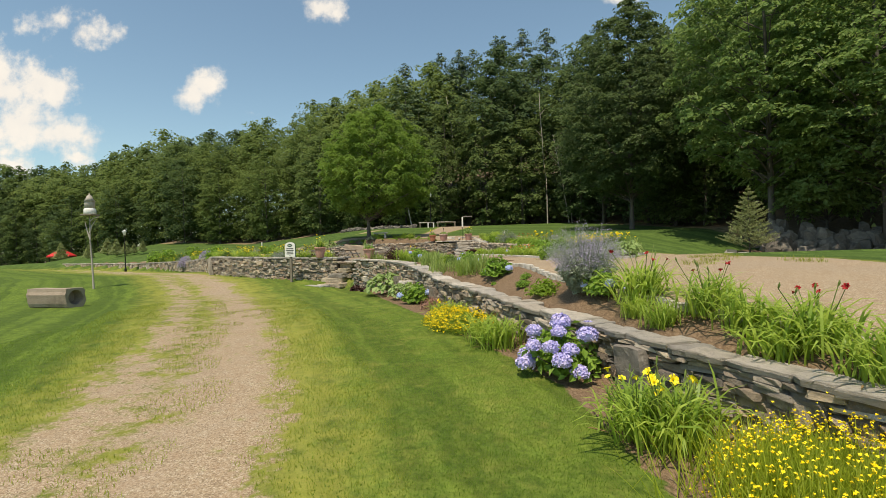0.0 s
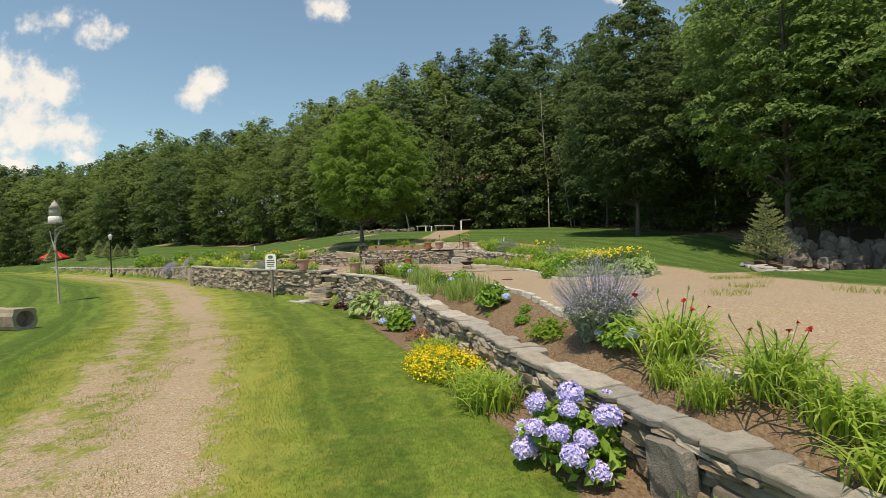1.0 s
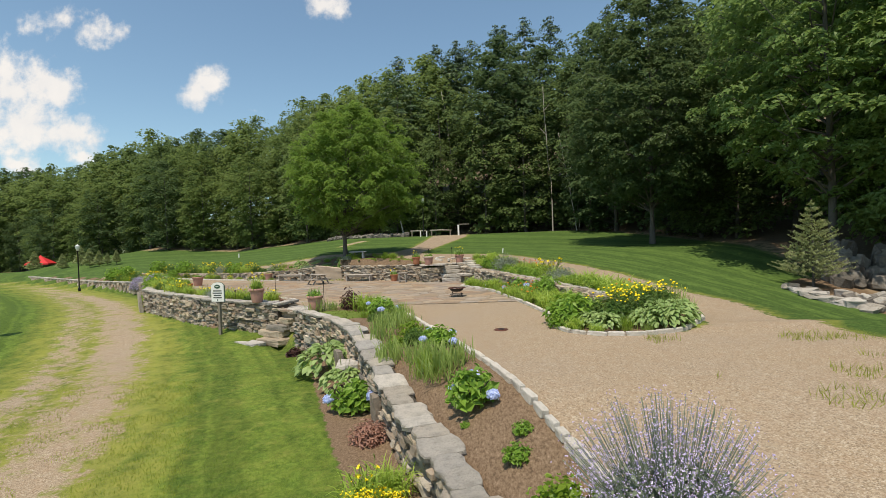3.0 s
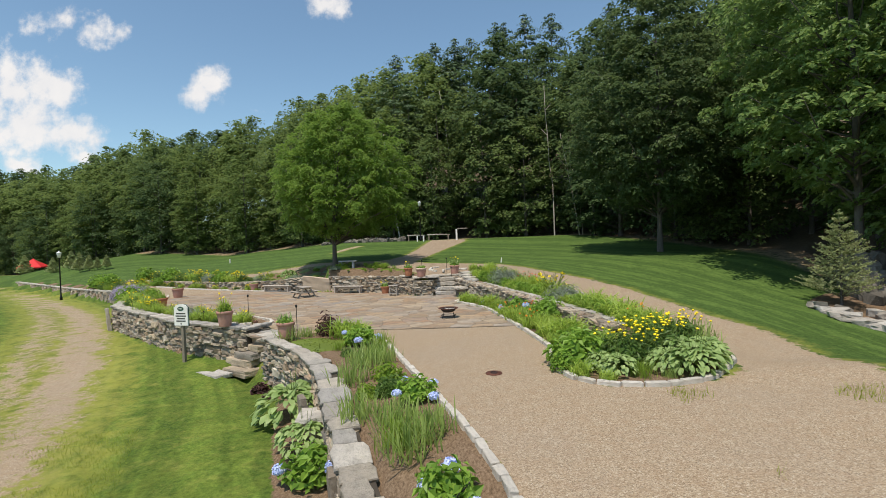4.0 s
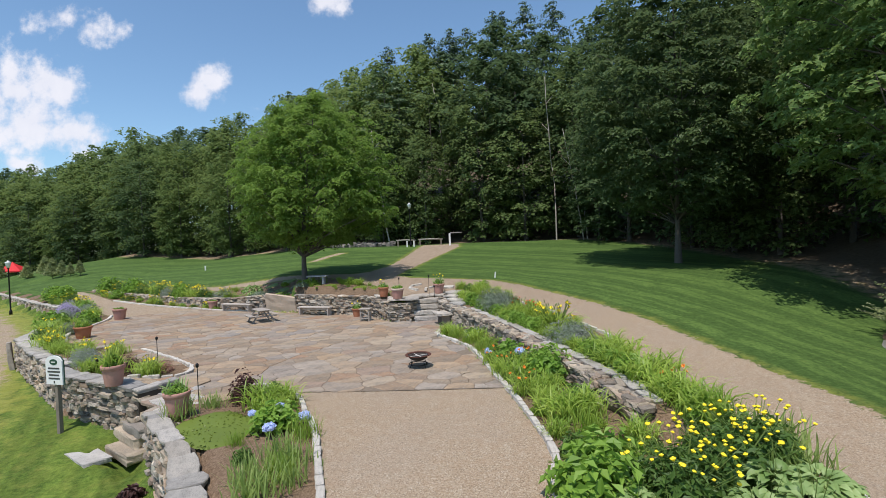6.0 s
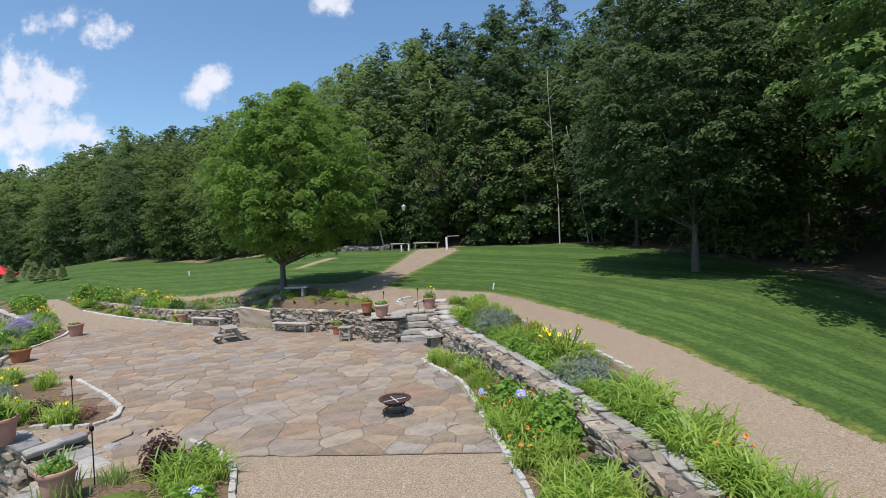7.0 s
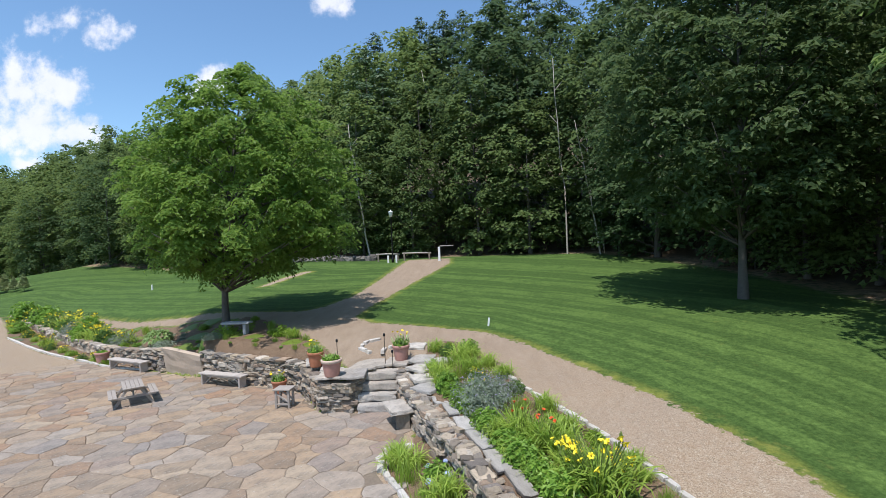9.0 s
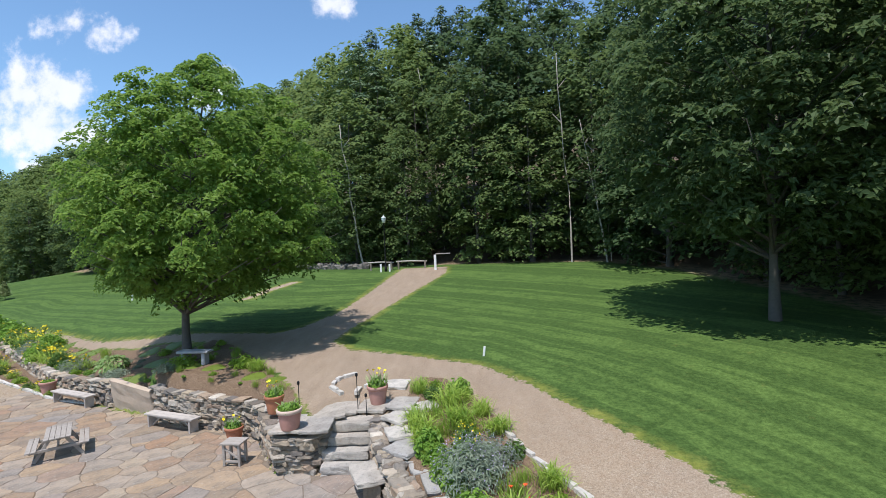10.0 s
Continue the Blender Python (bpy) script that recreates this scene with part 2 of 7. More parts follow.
M_GROUND = ground_material()
M_STONE = stone_material("fieldstone", (0.17, 0.14, 0.11), (0.5, 0.42, 0.32), (0.56, 0.45, 0.32), (0.24, 0.2, 0.16), (0.68, 0.6, 0.49), (0.33, 0.275, 0.21), (0.47, 0.34, 0.235), (0.19, 0.17, 0.15), (0.47, 0.41, 0.34), stain=0.35)
M_CAP = stone_material("flat_capstone", (0.42, 0.385, 0.34), (0.6, 0.55, 0.48), (0.5, 0.44, 0.365), (0.68, 0.625, 0.55), (0.44, 0.415, 0.385), (0.56, 0.51, 0.44), bump=1.0, mottle=0.45, stain=0.35)
M_FLAG = stone_material("flagstone", (0.355, 0.240, 0.149), (0.265, 0.200, 0.140), (0.413, 0.300, 0.194), (0.292, 0.255, 0.221), (0.345, 0.215, 0.131), (0.286, 0.220, 0.158), (0.371, 0.315, 0.257), (0.382, 0.270, 0.167), (0.292, 0.245, 0.203), (0.413, 0.325, 0.230), (0.270, 0.205, 0.144), bump=0.4, mottle=0.4, stain=0.4)
M_SLAB = stone_material("tan_slab", (0.5, 0.39, 0.29), (0.52, 0.42, 0.32), bump=0.2, mottle=0.15, stain=0.2)
M_CURB = stone_material("granite_block", (0.66, 0.61, 0.53), (0.76, 0.71, 0.64), (0.7, 0.64, 0.56), mottle=0.12, stain=0.2)
# boulder colour darkened to hold the rock heap's shade; pale_boulder is not
M_SHADEDROCK = stone_material("boulder", (0.11, 0.1, 0.088), (0.2, 0.18, 0.155), (0.27, 0.245, 0.21))
M_PALEROCK = stone_material("pale_boulder", (0.42, 0.39, 0.35), (0.55, 0.52, 0.47), (0.36, 0.32, 0.27), stain=0.3)
M_JOINT = plain("sandy_joint", (0.19, 0.15, 0.11), 0.95, wear=0.6, scale=15)
M_CORE = plain("packed_earth", (0.06, 0.05, 0.04), 0.95)
M_BARK = plain("bark", (0.11, 0.097, 0.084), 0.9, wear=0.6, scale=9)
M_PALEBARK = plain("pale_bark", (0.42, 0.38, 0.33), 0.9, wear=0.5, scale=5)
M_MAPLE = leaf_material("maple_leaf", (0.085, 0.165, 0.027), (0.265, 0.39, 0.078), by_object=0.3, by_spray=0.35, through_share=0.46, rough=0.5, spec=0.25)
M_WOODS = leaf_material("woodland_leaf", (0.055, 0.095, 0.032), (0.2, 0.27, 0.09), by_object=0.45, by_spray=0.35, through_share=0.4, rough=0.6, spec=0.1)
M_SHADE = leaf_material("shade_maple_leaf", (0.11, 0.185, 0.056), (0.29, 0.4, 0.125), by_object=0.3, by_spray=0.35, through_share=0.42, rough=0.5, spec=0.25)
# a paler and a darker tone of the woodland leaf
M_LIGHTWOODS = leaf_material("pale_woodland_leaf", (0.07, 0.12, 0.036), (0.24, 0.31, 0.095), by_object=0.45, by_spray=0.35, through_share=0.42, rough=0.6, spec=0.1)
M_DARKWOODS = leaf_material("dark_woodland_leaf", (0.045, 0.082, 0.034), (0.13, 0.19, 0.072), by_object=0.45, by_spray=0.35, through_share=0.38, rough=0.6, spec=0.1)
# darker leaf colour that carries the shade inside the tall maple's crown
M_DIMMAPLE = leaf_material("shade_dimmed_maple_leaf", (0.055, 0.092, 0.034), (0.18, 0.25, 0.095), by_object=0.3, by_spray=0.4, through_share=0.36, rough=0.5, spec=0.2)
M_PINE = leaf_material("pine_needle", (0.05, 0.095, 0.04), (0.12, 0.19, 0.075), by_object=0.4, through_share=0.15)
M_SPRUCE = leaf_material("spruce_needle", (0.25, 0.29, 0.12), (0.48, 0.52, 0.24), through_share=0.15)


# ---- building helpers ----
def mesh_of(name, verts, faces, mat, smooth=False):
    me = bpy.data.meshes.new(name)
    me.from_pydata([tuple(v) for v in verts] if not isinstance(verts, np.ndarray) else verts.tolist(), [], faces if not isinstance(faces, np.ndarray) else faces.tolist())
    me.materials.append(mat)
    if smooth:
        me.shade_smooth()
    me.update()
    return me


def bm_mesh(name, bm, mat, smooth=False):
    me = bpy.data.meshes.new(name)
    bm.to_mesh(me)
    bm.free()
    me.materials.append(mat)
    if smooth:
        me.shade_smooth()
    return me


def part(name, data, parent, label="", m=None):
    """A mesh as one part under a thing or a part."""
    ob = new(name, data)
    ob.parent = parent
    if m is not None:
        ob.matrix_basis = m
    return tagged(ob, label) if label else ob


def thing(name, label, category, m=None, group="", kind="", data=None):
    ob = tagged(new(name, data), label, category, group, kind)
    if m is not None:
        ob.matrix_basis = m
    return ob


def step_up(e0, e1, x):
    t = np.clip((x - e0) / (e1 - e0), 0, 1)
    return t * t * (3 - 2 * t)


def line_distance(x, y, line, closed=False):
    """Distance to a polyline, and how far along it the nearest point lies."""
    pts = np.array(line, float)
    if closed:
        pts = np.vstack([pts, pts[:1]])
    best, along, run = np.full(x.shape, 1e9), np.zeros(x.shape), 0.0
    for a, b in zip(pts[:-1], pts[1:]):
        d = b - a
        n = math.hypot(*d)
        if n < 1e-6:
            continue
        t = np.clip(((x - a[0]) * d[0] + (y - a[1]) * d[1]) / n**2, 0, 1)
        far = np.hypot(x - a[0] - t * d[0], y - a[1] - t * d[1])
        along = np.where(far < best, run + t * n, along)
        best, run = np.minimum(best, far), run + n
    return best, along


def inside(x, y, poly):
    p = np.array(poly, float)
    res = np.zeros(x.shape, bool)
    for (ax, ay), (bx, by) in zip(p, np.roll(p, -1, 0)):
        if ay != by:
            res ^= ((ay > y) != (by > y)) & (x < (bx - ax) * (y - ay) / (by - ay) + ax)
    return res


def signed(x, y, poly):
    """Distance to a polygon's edge, positive inside."""
    return np.where(inside(x, y, poly), 1, -1) * line_distance(x, y, poly, True)[0]


def rounded(line, rounds=2):
    """The polyline with its corners cut."""
    for _ in range(rounds):
        out = [line[0]]
        for (ax, ay), (bx, by) in zip(line[:-1], line[1:]):
            out += [(ax * 0.75 + bx * 0.25, ay * 0.75 + by * 0.25), (ax * 0.25 + bx * 0.75, ay * 0.25 + by * 0.75)]
        line = out + [line[-1]]
    return line


# ---- plan ----
# the lower retaining wall's outer edge, on either side of the garden steps
WALL_A = [(9.5, -9), (6.2, -2.6), (4.5, 1.0), (3.45, 3.2), (2.75, 4.8), (2.4, 5.8), (1.65, 7.6), (1.07, 9.3), (0.4, 11.0), (-0.25, 12.7), (-0.9, 14.4), (-1.55, 16.0), (-2.4, 17.4), (-3.3, 18.4), (-3.95, 19.1)]
WALL_B = [(-5.2, 20.55), (-6.2, 20.95), (-7.7, 21.6), (-10.4, 23.75), (-13.4, 26.25), (-14.5, 28.2), (-20.7, 37.0), (-22.5, 38.6), (-29, 43.9), (-37, 50.2), (-52, 62), (-75, 80)]
FRONT = WALL_A + WALL_B
# the upper wall: east of the stair, and west of it
WALL_C = [(4.75, 18.3), (4.3, 20.2), (3.2, 24.0), (2.46, 25.9), (1.75, 27.6), (1.18, 28.9), (0.8, 30.1), (0.78, 30.7)]
WALL_D = [(-1.05, 29.45), (-1.5, 30.2), (-2.4, 31.55), (-3.75, 31.95), (-5.4, 32.6), (-6.1, 33.1)]
WALL_E = [(-8.0, 34.0), (-10.1, 35.1), (-12.8, 36.9), (-20.3, 42.8), (-30, 50.5)]
UPPER = [(5.6, 14.5), (5.4, 16.5)] + WALL_C + [(0.95, 30.95), (0.05, 30.95), (0.05, 29.5)] + WALL_D + WALL_E + [(-60, 74), (-60, 400), (400, 400), (400, 14.5)]
TERRACE = FRONT + [(-75, 400), (500, 400), (500, -9)]
CURB_W = [(5.6, 1.0), (4.1, 4.2), (3.0, 7.2), (2.25, 9.4), (1.6, 12.4), (0.8, 14.6), (0.21, 16.3), (-0.55, 18.5), (-1.05, 19.4), (-1.35, 20.1), (-2.0, 20.8), (-2.7, 21.2)]
CURB_B = [(-6.2, 21.75), (-5.4, 21.9), (-5.05, 22.4), (-5.3, 23.0), (-5.9, 23.6), (-6.6, 24.2), (-8.2, 25.4)]
CURB_L = [(-12.6, 27.4), (-13.5, 28.5), (-14.3, 30.2), (-15.0, 32.6), (-16.0, 34.2), (-18.2, 36.0), (-24, 41.3), (-33, 49)]
CURB_I = [(1.55, 27.35), (1.15, 27.2), (0.97, 26.8), (1.12, 26.3), (1.55, 25.5), (2.06, 24.6), (2.33, 23.4), (2.6, 21.7), (2.85, 20.6), (3.2, 18.3), (3.3, 17.3), (3.1, 16.4), (3.08, 15.7), (3.25, 15.15), (3.6, 14.72), (4.1, 14.57), (4.75, 14.56), (5.4, 14.8), (6.0, 15.25), (6.35, 15.8), (6.4, 16.3)]
EDGE_P = [(6.4, 16.3), (6.3, 17.6), (5.95, 20), (6.15, 23.2), (5.5, 25.7), (4.7, 27.4), (4.1, 28.4), (3.6, 29.7), (2.9, 31.4), (2.3, 32.2)]
CURB_U = [(-9.0, 34.35), (-10.5, 34.8), (-12.1, 35.75), (-16, 37.9), (-21.7, 42), (-27.3, 47.5), (-33, 52.5)]
COURT = [(8.2, -9)] + CURB_W + [(-5.2, 21.6)] + CURB_B[1:] + [(-11, 26.6)] + CURB_L + CURB_U[::-1] + [(-6, 33), (-2.4, 31.6), (-1.1, 29.5), (1.3, 29.4)] + CURB_I[:-3] + [(7.2, 15.3), (8.3, 15), (8.5, 12.4), (9.6, 6), (14, -9)]
PATHWAY = [(6.1, 14.6)] + EDGE_P + [(1.75, 32.2), (1.5, 30.4), (1.3, 29.5), (-0.1, 29.6), (-1.2, 31.4), (-2.4, 33.0), (-4.5, 34.6), (-6.2, 36.8), (-7.4, 37.3), (-10, 38.0), (-14, 40.3), (-20, 44.6), (-27, 49.5), (-28, 51), (-20, 45.5), (-14, 41), (-9.8, 38.6), (-6.3, 37.9), (-4.3, 37.6), (-3.6, 38.5),
           (-2.9, 41), (-2.6, 44), (-2.35, 48), (-2.15, 51.3), (-1.9, 55.2), (1.2, 55.2), (1.3, 51.8), (0.4, 47.5), (-0.3, 44.6), (-1.0, 41), (-1.5, 38.3), (-1.7, 36.2), (-0.9, 35.0), (0.9, 34.3), (3.2, 33.1), (4.3, 31.8), (5.2, 30.4), (6.7, 28.1), (7.6, 26), (8.4, 22.5), (8.9, 19.2), (8.4, 15), (8.0, 14)]
DRIVE = [(-1.6, -9), (-1.9, -3), (-2.3, 1.0), (-2.95, 4.3), (-4.3, 8.0), (-6.1, 12.0), (-8.8, 16.9), (-12.4, 22.3), (-15.9, 26.8), (-21.0, 32.6), (-32.0, 42.8), (-62.3, 69.3)]
BED_FRONT = [(5.5, -9), (3.0, -1), (2.1, 2.4), (1.9, 4.2), (1.62, 5.95), (0.9, 7.8), (0.45, 8.9), (-0.05, 9.9), (-0.45, 10.9), (-1.5, 13.5), (-2.4, 15.8), (-3.3, 18.4)] + WALL_A[::-1]
BEDS = [BED_FRONT, WALL_A + CURB_W[::-1], WALL_B[:4] + [(-11, 26.6)] + CURB_B[::-1], WALL_B[3:] + CURB_L[::-1], CURB_I + EDGE_P + [(1.6, 32.4), (1.35, 30)], CURB_U + WALL_E[::-1],
        WALL_E + [(-30, 52.3), (-20.3, 44.8), (-14, 40.2), (-10, 37.9), (-7.4, 37.2), (-6.6, 35.2), (-6.5, 33.6)], WALL_D + [(-6.6, 34.6), (-7.6, 36.3), (-6.4, 37.0), (-5.2, 36.1), (-3.6, 34.4), (-2.5, 32.9), (-1.5, 31.8), (-0.9, 30.6)], [(13.3, 24.2), (13.2, 22.1), (13.6, 20.6), (15.2, 18.4), (19, 17.5), (22, 22), (18.5, 27.2), (15.4, 26.4), (14.2, 25.4)]]
STEP_HEAD = [(-6.3, 21.75), (-5.6, 20.9), (-5.2, 20.6), (-3.6, 19.6), (-2.6, 21.3), (-4.8, 22.8), (-5.5, 21.95)]
WOOD_EDGE = [(24, -9), (21.5, 8), (18.5, 18), (17.2, 25), (17.2, 33), (16.8, 42), (15, 49), (11.9, 54), (7, 56.2), (2, 57.5), (-6, 58.5), (-14, 63), (-26, 72), (-45, 83), (-75, 97), (-140, 120)]
WOODS = WOOD_EDGE + [(-300, 160), (-300, 600), (600, 600), (600, -9)]


def cap_height(x, y):
    """Height of the lower wall's top."""
    return np.interp(y, [0, 5, 9.3, 12.7, 16, 18.6, 20, 21.2, 26.3, 30, 37, 45], [-0.7, -0.62, -0.5, -0.3, 0.06, 0.15, 0.2, 0.27, 0.4, 0.34, 0.1, -0.1])


def upper_cap(x, y):
    east = np.interp(y, [14, 18.3, 20.2, 24, 28, 32, 36, 50], [0.1, 0.34, 0.43, 0.52, 0.68, 0.88, 0.9, 1.05])
    return np.where(np.asarray(x) < -7, np.interp(x, [-30, -20, -14, -10.5, -8], [0.2, 0.32, 0.44, 0.6, 0.82]), east)


def low_height(x, y):
    return -1.08 - 0.055 * np.clip(10.5 - y, 0, 14) + np.interp(y, [18.6, 21.2, 26.3, 36, 44, 64], [0, 0.3, 0.5, 0.32, 0.24, 0.42])


def ground_height(x, y):
    x, y = np.asarray(x, float), np.asarray(y, float)
    s1, s2 = signed(x, y, TERRACE), signed(x, y, UPPER)
    low = low_height(x, y) + 0.05 * np.sin(x * 0.35) * np.sin(y * 0.21)
    court = -0.06 * np.clip(11 - y, 0, 12)
    court = court + (cap_height(x, y) - 0.07 - court) * (1 - step_up(0.3, 1.5, s1)) * step_up(-8, 2, y)
    up = 0.085 * (y - 21.5) + 0.2 * np.exp(-(((y - 33) / 5) ** 2)) - 0.115 * np.clip(-9 - x, 0, 24) - 0.14 * np.clip(x - 9.5, 0, 8) * step_up(34, 22, y)
    up = np.where((y < 24) & (x < 9.5), np.maximum(up, 0.03 * (y - 21.5)), up)
    up = np.minimum(up, 2.75 + 0.02 * (y - 54))
    hill = np.clip(signed(x, y, WOODS), 0, 400)
    right = step_up(-60, 10, x)
    up = up + (0.16 + 0.19 * right) * np.minimum(hill, 110) * step_up(0, 12, hill)
    near_wall = 1 - step_up(0.5, np.where(x > -6.4, 2.3, 4.2), s2)
    set_in = up + (upper_cap(x, y) - 0.1 - up) * near_wall
    up = np.where(x > -6.4, np.maximum(up, set_in), set_in)
    z = court + (up - court) * step_up(0.08, 0.4, s2)
    z = low + (z - low) * step_up(0.08, 0.42, s1)
    # a notch for the garden steps
    deep, across = (x + 4.75) * 0.66 + (y - 19.78) * 0.75, (x + 4.75) * -0.75 + (y - 19.78) * 0.66
    notch = (np.abs(across) < 0.85) & (deep > -0.4) & (deep < 1.1)
    return np.where(notch, np.minimum(z, -1.2 + 1.15 * np.clip(deep / 0.95, 0, 1)), z)


def height(x, y):
    return float(ground_height(np.array([x]), np.array([y]))[0])


def build_ground():
    def axis(lo, hi, step, far):
        core = np.arange(lo, hi + step / 2, step)
        out, d = [], step
        while (out[-1] if out else 0) < far:
            d *= 1.22
            out.append((out[-1] if out else 0) + d)
        out = np.array(out)
        return np.concatenate([lo - out[::-1], core, hi + out])

    xs, ys = axis(-22, 21, 0.22, 2500), axis(-4, 58, 0.22, 2500)
    gx, gy = np.meshgrid(xs, ys)
    x, y = gx.ravel(), gy.ravel()
    z = ground_height(x, y)
    nx, ny = len(xs), len(ys)
    idx = np.arange(nx * ny).reshape(ny, nx)
    faces = np.stack([idx[:-1, :-1], idx[:-1, 1:], idx[1:, 1:], idx[1:, :-1]], -1).reshape(-1, 4)
    me = mesh_of("ground", np.stack([x, y, z], 1), faces, M_GROUND, True)
    gravel = np.max([signed(x, y, COURT), signed(x, y, PATHWAY), signed(x, y, STEP_HEAD), 0.3 - line_distance(x, y, [(-9.1, 45.3), (-8.9, 47.5), (-8.3, 50.2)])[0]], 0)
    soil = np.max([signed(x, y, b) for b in BEDS], 0)
    far, _ = line_distance(x, y, rounded(DRIVE))
    side = np.where(x * 0.88 + y * 0.45 > np.interp(y, [p[1] for p in DRIVE], [p[0] for p in DRIVE]) * 0.88 + y * 0.45, 1, -1)
    track = 0.42 - np.where(far < 0.85, 0.55, 1.2) * np.abs(far - 0.85) + 0.26 * step_up(14, 3, y) + 0.16 * side
    low = signed(x, y, TERRACE) < 0
    track = np.where(low, np.where(far > 1.75, -2, track), -2)
    dry = np.where(low, 0.13 + 0.11 * side + 0.68 * step_up(3.0, 1.1, far), 0.45 * step_up(-0.6, -0.05, gravel))
    mown, _ = line_distance(x, y, [(9, -20), (9, 12), (8.8, 22), (6.8, 28), (4.4, 31.7), (2, 34.4), (-1, 36.7), (-8, 41)])
    stripe = np.where(low, far, np.where(x > -2.3, mown, line_distance(x, y, [(-40, 60), (-20, 45.5), (-14, 41), (-9.8, 38.6), (-6.3, 37.9), (-2, 38.2)])[0]))
    for key, val in (("dirt", step_up(-0.3, 0.2, signed(x, y, PATHWAY)) * step_up(24, 33, y)), ("meadow", low.astype(float)), ("gravel", gravel), ("soil", soil), ("track", track), ("dry", dry), ("stripe", stripe), ("wood", np.clip(signed(x, y, WOODS), -6, 6))):
        me.attributes.new(key, "FLOAT", "POINT").data.foreach_set("value", val.astype(np.float32))
    tagged(new("ground", me), "mown green lawn with gravel paths, a worn drive and mulched beds", "ground", kind="structure")


build_ground()


# ---- dry stone ----
def rough_block(name, mat, seed, cut=0.17, jitter=0.09):
    """A stone of unit size with broken edges and an uneven face."""
    rng = random.Random(seed)
    bm = bmesh.new()
    bmesh.ops.create_cube(bm, size=1.0)
    bmesh.ops.bevel(bm, geom=list(bm.edges), offset=cut, segments=1, profile=0.6, affect="EDGES")
    for v in bm.verts:
        v.co += Vector([rng.uniform(-jitter, jitter) for _ in range(3)])
    return bm_mesh(name, bm, mat)


BLOCKS = [rough_block("stone", M_STONE, s, 0.12, 0.085) for s in range(14)]


def flat_stone(name, mat, seed):
    """A flat stone of unit size with a broken, roughly squared outline and an uneven top."""
    rng = random.Random(seed)
    ring = [(-1, -1), (-0.3, -1), (0.35, -1), (1, -1), (1, 0.1), (1, 1), (0.3, 1), (-0.35, 1), (-1, 1), (-1, -0.1)]
    ring = [(x * 0.5 + rng.uniform(-0.035, 0.035) - 0.05 * x * (abs(x) + abs(y) > 1.9) * rng.random(), y * 0.5 + rng.uniform(-0.06, 0.06) - 0.1 * y * (abs(x) + abs(y) > 1.9) * rng.random()) for x, y in ring]
    n, vs = len(ring), []
    for z, k in ((-0.5, 0.95), (0.25, 1.0), (0.5, 0.955)):
        vs += [(x * k, y * k, z + rng.uniform(-0.12, 0.12)) for x, y in ring]
    vs.append((rng.uniform(-0.1, 0.1), rng.uniform(-0.1, 0.1), 0.5))
    fs = [(r * n + i, r * n + (i + 1) % n, (r + 1) * n + (i + 1) % n, (r + 1) * n + i) for r in (0, 1) for i in range(n)]
    fs += [(2 * n + i, 2 * n + (i + 1) % n, 3 * n) for i in range(n)]
    return mesh_of(name, vs, fs, mat)


CAPS = [flat_stone("capstone", M_CAP, 40 + s) for s in range(12)]
PALE_CAPS = [flat_stone("capstone", M_PALEROCK, 80 + s) for s in range(6)]
CURBS = [rough_block("curbstone", M_CURB, 60 + s, 0.1, 0.05) for s in range(6)]


def joined(name, pieces, mat, parent, label=""):
    """Many placed pieces as one mesh."""
    vs, fs, at = [], [], 0
    for me, m in pieces:
        co = np.array([v.co for v in me.vertices])
        mm = np.array(m)
        vs.append(co @ mm[:3, :3].T + mm[:3, 3])
        fs += [tuple(i + at for i in p.vertices) for p in me.polygons]
        at += len(co)
    ob = part(name, mesh_of(name, np.vstack(vs), fs, mat), parent, label)
    return tagged(ob, kind="stuff")


def walk_line(line, spacing=0.05):
    """Points along a line with their directions."""
    pts = [Vector((*p, 0)) for p in line]
    out = []
    for a, b in zip(pts[:-1], pts[1:]):
        n = max(1, int((b - a).length / spacing))
        for i in range(n):
            out.append((a.lerp(b, i / n), (b - a).normalized(), (b - a).length / n))
    return out


